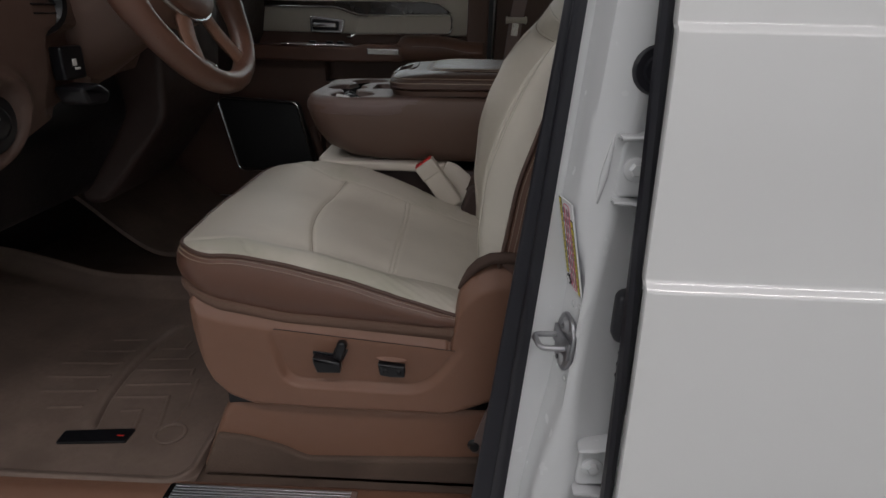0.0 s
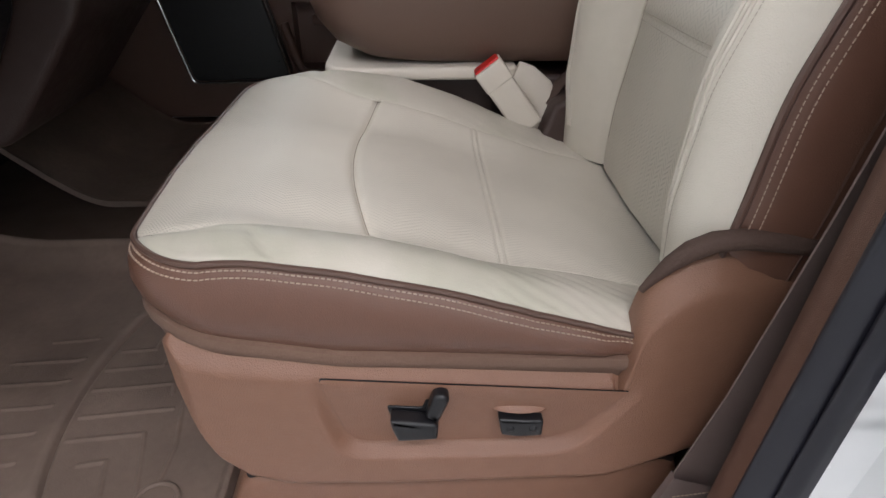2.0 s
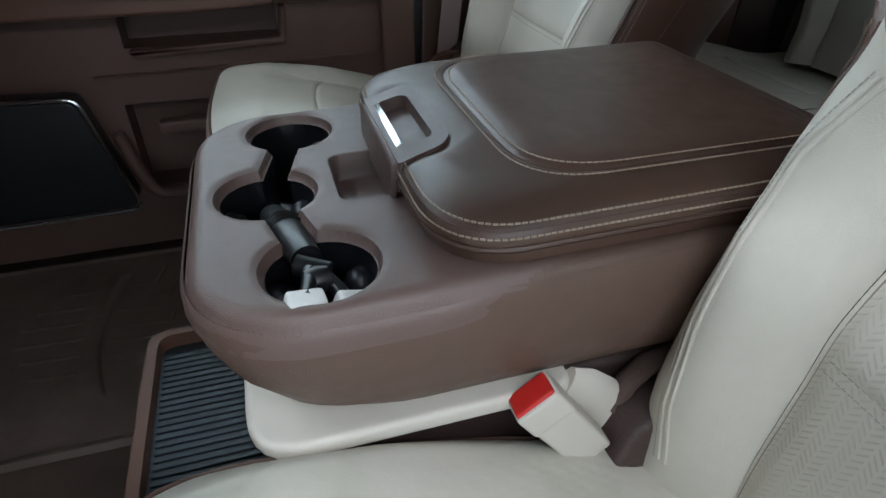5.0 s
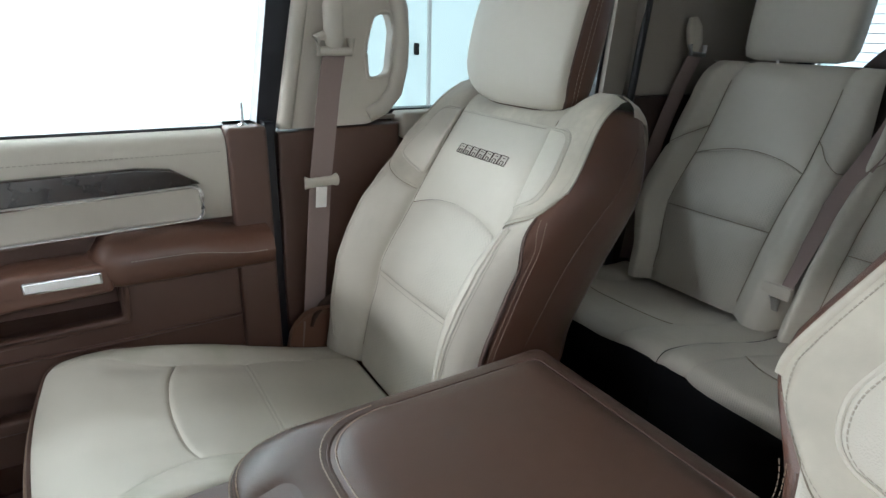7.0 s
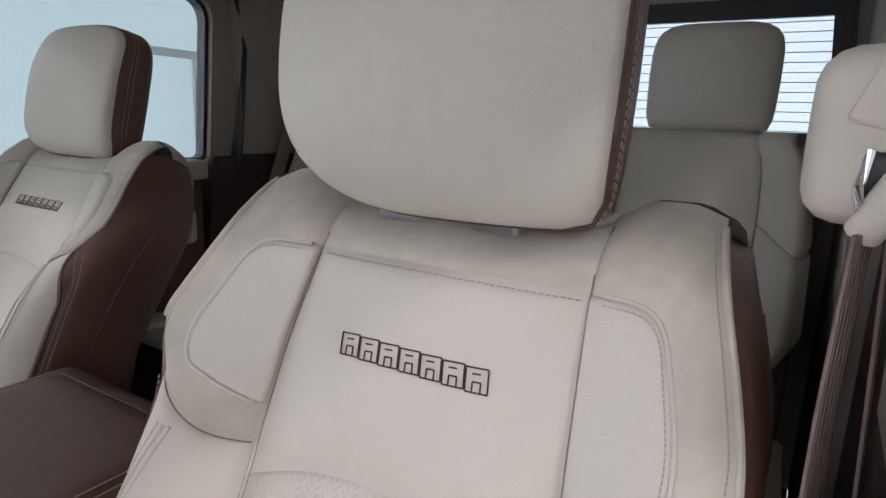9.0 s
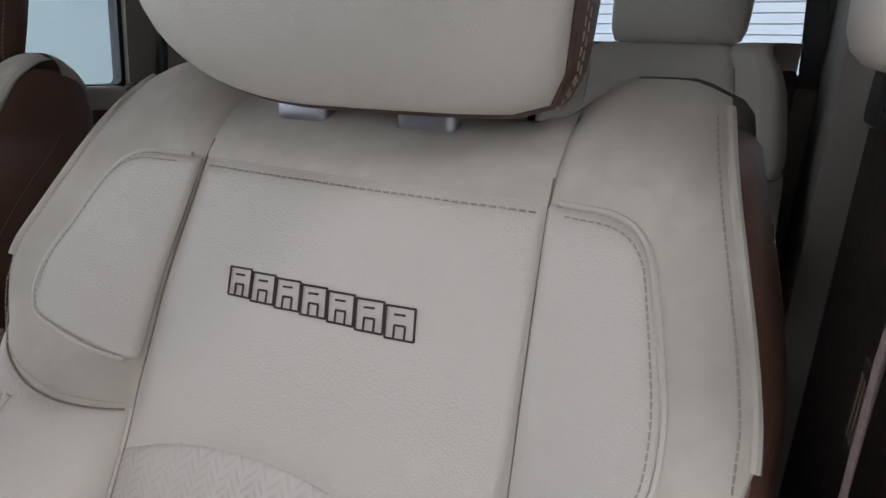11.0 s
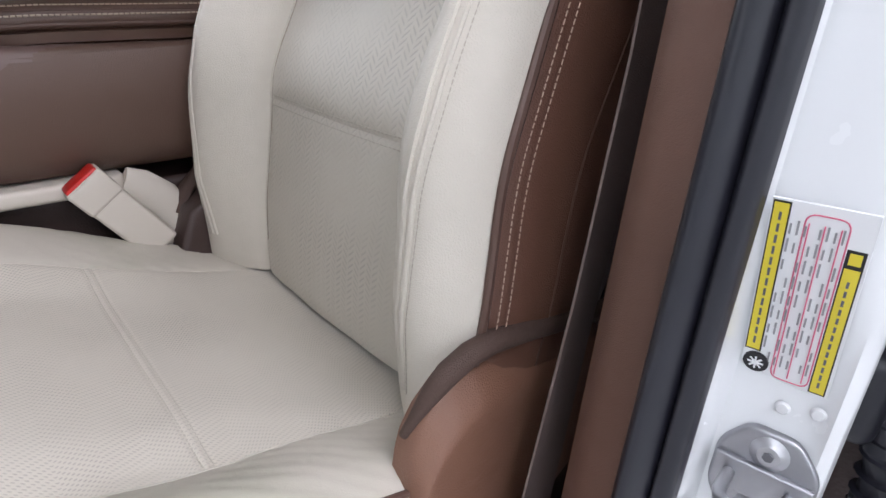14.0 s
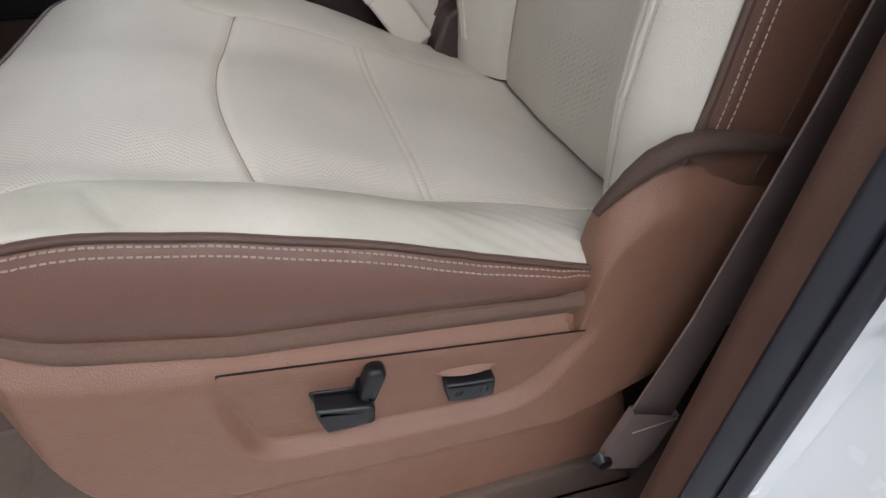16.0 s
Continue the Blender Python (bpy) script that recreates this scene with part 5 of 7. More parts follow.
def jamb_sticker():
    bm, _ = on_jamb((-0.0208, -0.055), (0.0226, 0.055), 0.500, -0.8665, 0.0, 0.0016)
    ob = part("tyre_sticker", bm, "label_paper", None, "white sticker with yellow bands and small grey print on jamb", category="sticker")

    def add(name, lo, hi, mat, lift=0.0022):
        part(name, on_jamb((0.002 + lo[0], lo[1]), (0.002 + hi[0], hi[1]), 0.500, -0.8665, 0.0005, lift)[0], mat, ob)
    add("band_border", (-0.0222, -0.038), (-0.0143, 0.054), "black", 0.0019)
    add("band_border", (0.0113, -0.054), (0.0192, 0.036), "black", 0.0019)
    add("yellow_band", (-0.0215, -0.037), (-0.015, 0.053), "yellow")
    add("yellow_band", (0.012, -0.053), (0.0185, 0.026), "yellow")
    for k in range(8):
        a = -0.0135 + k * 0.0031
        for j in range(9):
            if (k * 7 + j * 3) % 5:
                add("print_bar", (a, -0.044 + j * 0.0102), (a + 0.0009, -0.0385 + j * 0.0102 + 0.002 * ((j + k) % 2)), "print_grey")
    for a in (-0.006, 0.0005, 0.0072):
        add("pink_line", (a, -0.05), (a + 0.0006, 0.045), "pink_line", 0.0024)
    for k in range(13):
        add("band_print", (-0.0188, -0.033 + k * 0.0064), (-0.0176, -0.0285 + k * 0.0064), "ink", 0.0025)
        add("band_print", (0.0146, -0.049 + k * 0.0054), (0.0158, -0.0455 + k * 0.0054), "ink", 0.0025)
    add("band_square", (0.0128, 0.0285), (0.0178, 0.0345), "yellow", 0.0024)
    p, out, up, n = pillar_frame(0.500, -0.8665)
    frame_way = rounded([(-0.0075, -0.0525), (0.0105, -0.0525), (0.0105, 0.050), (-0.0075, 0.050)], 0.005, 4)
    face = -n if n.x > 0 else n
    way = [p + out * (0.002 + a) + up * b + face * 0.0018 for a, b in frame_way]
    part("pink_frame", tube(way + way[:1], 0.0004, 5), "pink_line", ob)
    n = -n if n.x > 0 else n
    part("round_mark", lathe([(0.0, 0.003), (0.0064, 0.003), (0.0066, 0.0)], p - out * 0.0135 - up * 0.0455, n, 20), "black", ob, "round black mark")
    for k in range(4):
        turn = math.pi * k / 4
        way = out * math.cos(turn) + up * math.sin(turn)
        mid = p - out * 0.0135 - up * 0.0455 + n * 0.0031
        part("mark_spoke", tube([mid - way * 0.0040, mid + way * 0.0040], 0.0006, 5), "label_paper", ob)


jamb_sticker()


def striker():
    _, m = on_jamb((-0.017, -0.032), (0.017, 0.032), 0.3835, -0.874, -0.002, 0.006)
    bm = prism(rounded([(-0.014, -0.034), (0.012, -0.034), (0.027, -0.014), (0.027, 0.016), (0.012, 0.034), (-0.014, 0.034), (-0.027, 0.016), (-0.027, -0.014)], 0.007, 4), "z", -0.002, 0.004, 0.002)
    bmesh.ops.transform(bm, matrix=m, verts=bm.verts)
    bmesh.ops.recalc_face_normals(bm, faces=bm.faces)
    ob = thing("door_striker", "zinc steel door striker bolted on white jamb", "door striker", tuple(m.translation))
    part("plate", bm, "steel_dark", ob, "dull grey base plate")
    part("loop", tube([m @ Vector(q) for q in ((-0.016, 0.0, 0.0), (-0.016, 0.0, 0.012), (-0.016, 0.0, 0.027), (-0.0145, 0.0, 0.0325), (-0.009, 0.0, 0.0355), (0.0, 0.0, 0.0355), (0.009, 0.0, 0.0355), (0.0145, 0.0, 0.0325), (0.016, 0.0, 0.027), (0.016, 0.0, 0.012), (0.016, 0.0, 0.0))], 0.0036, 10), "steel", ob)
    band = prism(rounded([(-0.026, -0.011), (0.026, -0.011), (0.026, 0.011), (-0.026, 0.011)], 0.002, 2), "z", 0.003, 0.0075, 0.0015)
    bmesh.ops.transform(band, matrix=m, verts=band.verts)
    bmesh.ops.recalc_face_normals(band, faces=band.faces)
    part("plate_band", band, "steel_dark", ob)
    for s in (-1, 1):
        c = m @ Vector((0.0, s * 0.0205, 0.004))
        n = (m.to_3x3() @ Vector((0, 0, 1))).normalized()
        screw = part("screw", lathe([(0.0, 0.0035), (0.006, 0.0035), (0.0075, 0.002), (0.0085, 0.0012), (0.0105, 0.0)], c, n, 18), "steel", ob)
        part("socket", lathe([(0.0, 0.0046), (0.003, 0.0046), (0.0032, 0.003)], c, n, 6), "ink", screw)


striker()


def rubber_bumper(x, z, r, tall):
    ob = part("rubber_grommet", lathe([(0.0, 0.010), (r * 0.55, 0.010), (r * 0.62, 0.006), (r * 0.9, 0.007), (r, 0.003), (r, 0.0)], (x, -0.899, z), (0, -1, 0), 24), "rubber", None, "round black rubber plug in the jamb", category="plug")
    if tall != 1.0:
        for v in ob.data.vertices:
            v.co.z = z + (v.co.z - z) * tall
    return ob


rubber_bumper(0.662, 0.692, 0.0235, 1.0)


def wiring_boot():
    ob = thing("wiring_boot", "black ribbed rubber cable boot between pillar and door", "cable boot", (0.65, -0.93, 0.40))
    part("cap", boxed((0.656, -0.910, 0.400), (0.705, -0.880, 0.462), 0.013, 4), "rubber", ob)
    pts = [(0.684, -0.908, 0.425), (0.676, -0.918, 0.398), (0.675, -0.921, 0.362), (0.690, -0.923, 0.325)]
    part("bellows", tube([(a, b, c) for a, b, c in pts], 0.014, 12), "rubber", ob)
    for k in range(9):
        t = k / 8 * 2.99
        i = int(t)
        p = Vector(pts[i]).lerp(Vector(pts[i + 1]), t - i)
        part("rib", lathe([(0.012, -0.0015), (0.0155, 0.0), (0.012, 0.0015)], p, (0.1, 0, 1), 16), "rubber", ob)


wiring_boot()


def hinge(door, z):
    plate = rounded([(0.636, z - 0.030), (0.72, z - 0.024), (0.72, z + 0.026), (0.640, z + 0.030)], 0.010, 4)
    ob = part("hinge", prism(plate, "y", -0.903, -0.889, 0.003), "paint_jamb", door, "white painted steel hinge with bolts")
    for dz in (-0.032, 0.032):
        bend = [(0.634, z + dz), (0.652, z + dz * 1.02), (0.666, z + dz * 1.12), (0.684, z + dz * 1.25), (0.72, z + dz * 1.25)]
        rows = [[(x, y, h + t) for x, h in bend] for y, t in ((-0.889, -0.002), (-0.915, -0.002), (-0.917, 0.0), (-0.915, 0.002), (-0.889, 0.002))]
        part("flange", grid(rows), "paint_jamb", ob)
    for x in (0.655, 0.688):
        part("bolt", lathe([(0.0, 0.007), (0.006, 0.007), (0.0075, 0.005), (0.008, 0.003), (0.012, 0.002), (0.0125, 0.0)], (x, -0.903, z), (0, -1, 0), 6), "paint_jamb", ob)
        part("washer", lathe([(0.0, 0.003), (0.011, 0.003), (0.0125, 0.002), (0.013, 0.0)], (x, -0.903, z), (0, -1, 0), 20), "paint_jamb", ob)
    part("pin", tube([(0.712, -0.912, z - 0.05), (0.712, -0.912, z + 0.05)], 0.007, 10), "steel", ob)


def rear_door_driver():
    ob = thing("rear_door", "closed white painted rear door with black edge seal", "car door", (1.1, -0.96, -0.1), kind="structure")
    rows = []
    for z in sorted(list(np.linspace(-0.30, 0.86, 40)) + list(np.linspace(0.498, 0.518, 26)) + list(np.linspace(0.724, 0.741, 20))):
        bow = -0.985 + 0.035 * ((z - 0.45) / 0.6) ** 2 * (1 if z > 0.45 else 0.8)
        bow += 0.0085 * smooth01((z - 0.501) / 0.012) - 0.006 * smooth01((z - 0.515) / 0.2) + 0.0060 * smooth01((z - 0.727) / 0.009)
        edge = 0.657 - 0.027 * (z - 0.5)
        row = [(edge + 0.022, bow + 0.05, z), (edge + 0.008, bow + 0.028, z), (edge, bow + 0.012, z), (edge + 0.001, bow + 0.003, z), (edge + 0.008, bow, z)]
        row += [(x, bow - 0.004 * math.sin((x - 0.68) / 1.0 * math.pi), z) for x in np.linspace(0.70, 1.75, 14)]
        rows.append(row)
    part("outer_skin", grid(rows), "paint", ob, "glossy white outer skin")
    part("inner_shell", boxed((0.70, -0.92, -0.25), (1.70, -0.86, 0.83)), "brown_dark", ob)
    part("edge_seal", tube([(0.6565 - 0.027 * (z - 0.5), -0.948 + 0.03 * ((z - 0.45) / 0.6) ** 2, z) for z in np.linspace(-0.2, 0.86, 20)], 0.0075, 8), "rubber", ob, "black rubber edge seal")
    frame = plate_with_hole(rounded([(0.70, 0.84), (0.74, 1.36), (1.62, 1.36), (1.72, 0.84)], 0.03), rounded([(0.76, 0.86), (0.79, 1.29), (1.52, 1.29), (1.56, 0.86)], 0.05), "y", -0.90, -0.85)
    part("window_frame", frame, "rubber", ob)
    part("pane", boxed((0.75, -0.878, 0.85), (1.57, -0.874, 1.30)), "tinted", ob, "dark tinted glass")

    return ob


driver_rear_door = rear_door_driver()
hinge(driver_rear_door, 0.598)
hinge(driver_rear_door, 0.226)

# sill, rocker and carpet edge under the driver's door
structure("rocker", prism(rounded([(-0.97, -0.25), (-0.97, -0.07), (-0.93, -0.03), (-0.80, -0.012), (-0.70, -0.012), (-0.70, -0.25)], 0.02), "x", -0.9, 0.72), "paint", "white painted rocker below the door opening", "rocker")
structure("sill_trim", prism(rounded([(-0.80, -0.01), (-0.795, 0.006), (-0.765, 0.014), (-0.735, 0.010), (-0.72, -0.01)], 0.008), "x", -0.8, 0.55), "brown_plastic", "brown plastic door sill trim", "trim")


def scuff_plate():
    ob = part("scuff_plate", prism(rounded([(0.03, -0.782), (0.335, -0.782), (0.335, -0.748), (0.03, -0.748)], 0.004), "z", 0.012, 0.0175, 0.0015), "chrome", None, "bright ribbed metal scuff plate on the sill", category="scuff plate")
    for k in range(5):
        part("rib", boxed((0.04, -0.778 + k * 0.006, 0.0175), (0.325, -0.775 + k * 0.006, 0.0188), 0.0005), "steel", ob)


scuff_plate()

# ---------------------------------------------------------------- passenger front door


def passenger_door():
    ob = thing("front_door", "closed passenger door, cream and brown with wood and chrome trim", "car door", (0.0, 0.8, 0.0), kind="structure")
    part("panel_back", boxed((-0.86, 0.852, 0.03), (0.56, 0.864, 0.66)), "door_plastic", ob)
    bm = bmesh.new()
    for x0, x1, z0, z1 in ((-0.86, 0.56, 0.03, 0.178), (-0.86, -0.060, 0.178, 0.370), (0.482, 0.56, 0.178, 0.370), (-0.86, 0.56, 0.370, 0.484),
                           (-0.86, -0.030, 0.484, 0.560), (0.272, 0.56, 0.484, 0.560), (-0.86, 0.56, 0.560, 0.66)):
        box(bm, (x0, 0.775, z0), (x1, 0.8515, z1))
    part("lower_panel", bm, "door_plastic", ob, "brown moulded door panel", smooth=False)
    rows = []
    for z, y in ((0.650, 0.778), (0.655, 0.768), (0.68, 0.764), (0.75, 0.762), (0.785, 0.760), (0.805, 0.766), (0.818, 0.785), (0.820, 0.82)):
        rows.append([(x, y, z + (0.008 * (x < 0.2) * (0.2 - x))) for x in np.linspace(-0.86, 0.486, 30)])
    part("upper_panel", grid(rows), "cream", ob, "padded cream upper door panel")
    part("belt_stitching", stitches([Vector((x, 0.7605, 0.782)) for x in np.linspace(-0.2, 0.48, 30)], 0.008, 0.005, 0.0008, (0, -0.001, 0)), "thread_grey", ob)
    part("rear_column", boxed((0.488, 0.752, 0.05), (0.562, 0.86, 0.824), 0.008, 3), "door_plastic", ob, "brown door end column")
    wood = [(-0.60, 0.755), (0.20, 0.762), (0.33, 0.764), (0.385, 0.758), (0.432, 0.728), (0.10, 0.716), (0.03, 0.742), (-0.60, 0.735)]
    part("wood_trim", prism(wood, "y", 0.748, 0.775, 0.003), "wood", ob, "dark polished wood strip")
    part("inlay", prism(rounded([(0.085, 0.655), (0.428, 0.663), (0.432, 0.722), (0.105, 0.715)], 0.012), "y", 0.751, 0.78, 0.003), "beige", ob, "cream leather inlay")
    frame = [Vector((p[0], 0.750, p[1])) for p in rounded([(-0.40, 0.738), (0.03, 0.740), (0.105, 0.714), (0.433, 0.724), (0.432, 0.660), (0.09, 0.652), (0.07, 0.640)], [0.01, 0.03, 0.03, 0.02, 0.02, 0.02, 0.01], 5)]
    part("chrome_frame", tube(frame[4:], 0.0042, 8), "chrome", ob, "bright chrome frame line")
    bezel = part("handle_bezel", prism(rounded([(-0.07, 0.654), (0.045, 0.654), (0.055, 0.70), (-0.07, 0.712)], 0.01), "y", 0.742, 0.77, 0.004), "chrome", ob)
    part("handle_cup", prism(rounded([(-0.06, 0.663), (0.032, 0.663), (0.036, 0.693), (-0.06, 0.70)], 0.008), "y", 0.7395, 0.76, 0.001), "black", bezel)
    part("inside_handle", boxed((-0.055, 0.722, 0.672), (0.025, 0.738, 0.688), 0.005, 3), "chrome", bezel, "chrome inside door handle")
    # armrest: padded rear block, pull with light, switch shelf
    rear = []
    for x in np.linspace(0.240, 0.545, 24):
        t = (x - 0.240) / 0.305
        grow = math.sqrt(max(0.0, 1 - max(0.0, 1 - t / 0.16) ** 2))
        fall = 0.018 * smooth01((x - 0.38) / 0.13)
        row = []
        for y, z in ((0.776, 0.562), (0.722, 0.563), (0.700, 0.574), (0.689, 0.598), (0.690, 0.622), (0.702, 0.642), (0.725, 0.653), (0.776, 0.655)):
            row.append((x, 0.776 - (0.776 - y) * (0.80 + 0.20 * grow), 0.605 + (z - fall * (z > 0.6) - 0.605) * (0.35 + 0.65 * grow)))
        rear.append(row)
    part("armrest", grid(rear), "brown", ob, "padded brown armrest")
    part("armrest_end", prism([(p[1], p[2]) for p in rear[0]], "x", 0.236, 0.241), "brown", ob)
    part("armrest_stitching", stitches([Vector((x, 0.6885, 0.618 - 0.016 * smooth01((x - 0.38) / 0.13))) for x in np.linspace(0.30, 0.53, 20)], 0.006, 0.004, 0.0006, (0, -0.0015, 0.001)), "thread_grey", ob)
    pull = part("pull_handle", prism(rounded([(-0.32, 0.560), (-0.32, 0.612), (0.09, 0.612), (0.13, 0.622), (0.262, 0.620), (0.268, 0.568), (0.10, 0.560)], 0.012, 4), "y", 0.692, 0.775, 0.008, 3), "brown", ob, "brown pull handle")
    part("handle_light", boxed((0.139, 0.6875, 0.588), (0.252, 0.694, 0.609), 0.003, 3), "chrome", pull, "bright lit strip in the pull handle")
    part("handle_light_lens", boxed((0.143, 0.6862, 0.5915), (0.248, 0.690, 0.6055), 0.002, 2), "white_plastic", pull)
    sw = part("switch_panel", boxed((-0.16, 0.700, 0.612), (0.075, 0.752, 0.620), 0.003), "black", ob, "black window switch panel with chrome rim")
    part("switch_rim", tube([(-0.165, 0.697, 0.616), (0.07, 0.697, 0.616), (0.082, 0.705, 0.617), (0.08, 0.75, 0.619)], 0.0035, 8), "chrome", sw)
    for x in (-0.06, 0.0, 0.04):
        part("window_switch", boxed((x - 0.012, 0.715, 0.619), (x + 0.012, 0.738, 0.6275), 0.003), "black", sw)
    # hollow under the pull, map pocket and the ledges round them
    part("grip_ledge", prism(rounded([(-0.022, 0.482), (-0.012, 0.466), (0.285, 0.478), (0.290, 0.552), (0.276, 0.556), (0.272, 0.492)], 0.006), "y", 0.752, 0.78, 0.005), "door_plastic", ob)
    part("door_crease", tube([(-0.10, 0.772, 0.432), (0.30, 0.770, 0.437), (0.44, 0.772, 0.44), (0.49, 0.774, 0.44)], 0.005, 8, 0.6), "door_plastic", ob)
    part("pocket_lip", tube([(-0.086, 0.762, 0.314), (-0.070, 0.757, 0.250), (-0.050, 0.755, 0.185), (-0.035, 0.755, 0.170), (-0.01, 0.755, 0.166), (0.20, 0.755, 0.170), (0.49, 0.757, 0.175)], 0.014, 10), "door_plastic", ob)
    part("pocket_bar", boxed((0.0, 0.742, 0.310), (0.48, 0.775, 0.338), 0.008, 3), "door_plastic", ob)
    grille = part("speaker_grille", prism(rounded([(-0.42, 0.42), (-0.134, 0.407), (-0.075, 0.165), (-0.36, 0.158)], 0.02, 4), "y", 0.712, 0.78, 0.004), "black", ob, "black speaker grille in a chrome frame")
    loop = [Vector((p[0], 0.711, p[1])) for p in rounded([(-0.425, 0.425), (-0.129, 0.412), (-0.069, 0.160), (-0.365, 0.153)], 0.022, 5)]
    part("grille_frame", tube(loop[6:] + loop[:7], 0.0045, 8), "chrome", grille)
    # window
    frame = plate_with_hole([(-0.86, 0.80), (-0.30, 1.36), (0.705, 1.36), (0.590, 0.80)], [(-0.66, 0.824), (-0.22, 1.30), (0.632, 1.30), (0.555, 0.824)], "y", 0.80, 0.855)
    part("window_frame", frame, "rubber", ob, "black window frame")
    pane = part("pane", boxed((-0.70, 0.826, 0.81), (0.66, 0.830, 1.31)), "glass", ob)
    pane.visible_shadow = False
    pin = part("lock_pin", lathe([(0.0, 0.046), (0.003, 0.044), (0.0034, 0.006), (0.009, 0.003), (0.010, 0.0)], (0.527, 0.79, 0.822), (0, 0, 1), 14), "chrome", ob, "chrome lock pin")
    part("edge_gap", boxed((0.562, 0.765, 0.03), (0.578, 0.86, 0.83)), "rubber", ob)


passenger_door()


def passenger_pillar():
    ob = thing("b_pillar", "beige and brown trimmed pillar with a moulded grab handle", "pillar", (0.7, 0.8, 0.0), kind="structure")
    part("lower_trim", prism([(0.578, 0.0), (0.590, 0.806), (0.86, 0.812), (0.84, 0.0)], "y", 0.782, 0.88, 0.006), "door_plastic", ob, "brown plastic lower pillar trim")
    outline = rounded([(0.592, 0.812), (0.700, 1.36), (0.82, 1.36), (0.797, 1.17), (0.812, 1.125), (0.852, 1.085), (0.866, 1.03), (0.866, 0.94), (0.848, 0.868), (0.815, 0.826), (0.78, 0.814)],
                      [0.005, 0.01, 0.01, 0.03, 0.03, 0.03, 0.03, 0.03, 0.03, 0.02, 0.01], 4)
    hole = rounded([(0.784, 0.902), (0.836, 0.912), (0.847, 1.0), (0.836, 1.038), (0.798, 1.032), (0.780, 0.97)], 0.016, 4)
    part("upper_trim", plate_with_hole(outline, hole, "y", 0.778, 0.815), "beige", ob, "beige upper trim with grab handle opening")
    part("handle_rim", tube([Vector((p[0], 0.780, p[1])) for p in hole + hole[:1]], 0.005, 8), "beige", ob)
    part("outer_pillar", boxed((0.66, 0.83, 0.80), (0.765, 0.88, 1.36)), "beige", ob)
    grab = [(0.805, 0.790, 1.17), (0.818, 0.784, 1.125), (0.843, 0.780, 1.09), (0.857, 0.778, 1.04), (0.860, 0.778, 0.985), (0.857, 0.778, 0.93), (0.845, 0.780, 0.88), (0.818, 0.783, 0.848), (0.785, 0.788, 0.832)]
    part("grab_handle", tube(grab, 0.0185, 14, up=(0, 1, 0)), "beige", ob, "beige moulded grab handle")
    part("front_edge", tube([(0.604 + 0.196 * (z - 0.812), 0.786, z) for z in np.linspace(0.815, 1.35, 12)], 0.016, 12, up=(0, 1, 0)), "beige", ob)
    return ob


passenger_pillar()


def seat_belt(name, label, ring, tongue, foot, across, web, sign):
    """A lap belt: height adjuster, guide ring, webbing, tongue and floor anchor."""
    r, t, f = Vector(ring), Vector(tongue), Vector(foot)
    ob = thing(name, label, "seat belt", tuple(f), "seat belts")
    part("adjuster", tube([r + Vector((0, 0, 0.075)), r + Vector((0, 0, 0.06)), r + Vector((0, 0, 0.0)), r + Vector((0, 0, -0.015))], lambda u: 0.021 * (0.60 + 0.40 * math.sin(math.pi * (0.12 + 0.8 * u))), 14, 0.7, up=(0, 1, 0)), "beige", ob, "beige plastic height adjuster")
    a = Vector(across).normalized()
    part("guide_ring", tube([r + a * 0.036 + Vector((0, 0, 0.002)), r + a * 0.034 + Vector((0, 0, -0.022)), r - a * 0.034 + Vector((0, 0, -0.022)), r - a * 0.036 + Vector((0, 0, 0.002)), r - a * 0.02 + Vector((0, 0, 0.006))], 0.0095, 10), "beige", ob)
    part("webbing", ribbon([r + Vector((0, 0, -0.024)), r.lerp(t, 0.35), r.lerp(t, 0.7), t, t.lerp(f, 0.3), t.lerp(f, 0.65), f], 0.047, 0.0016, across), web, ob, "woven belt webbing")
    d = (f - t).normalized()
    part("tongue_grip", tube([t - a * 0.034, t - a * 0.026 + Vector((0, sign * 0.004, 0)), t + a * 0.026 + Vector((0, sign * 0.004, 0)), t + a * 0.034], lambda u: 0.0135 - 0.004 * math.sin(math.pi * u), 12, 0.7, up=(0, 1, 0)), "beige", ob, "beige plastic tongue grip")
    part("tongue_plate", ribbon([t + d * 0.01 + Vector((0, sign * 0.006, 0)), t + d * 0.052 + Vector((0, sign * 0.008, 0))], 0.024, 0.002, across), "chrome", ob)
    return ob


belt = seat_belt("seat_belt", "mauve seat belt hanging beside the passenger seat on beige guide", (0.703, 0.752, 0.982), (0.657, 0.735, 0.712), (0.60, 0.74, 0.12), (1, 0.1, 0), "webbing", -1)

# ---------------------------------------------------------------- rear of the cab
structure("rear_side_trim", prism(rounded([(1.42, 0.0), (1.50, 0.84), (2.14, 0.84), (2.14, 0.0)], 0.01), "y", 0.80, 0.88), "brown_dark", "dark brown rear side trim", "trim")


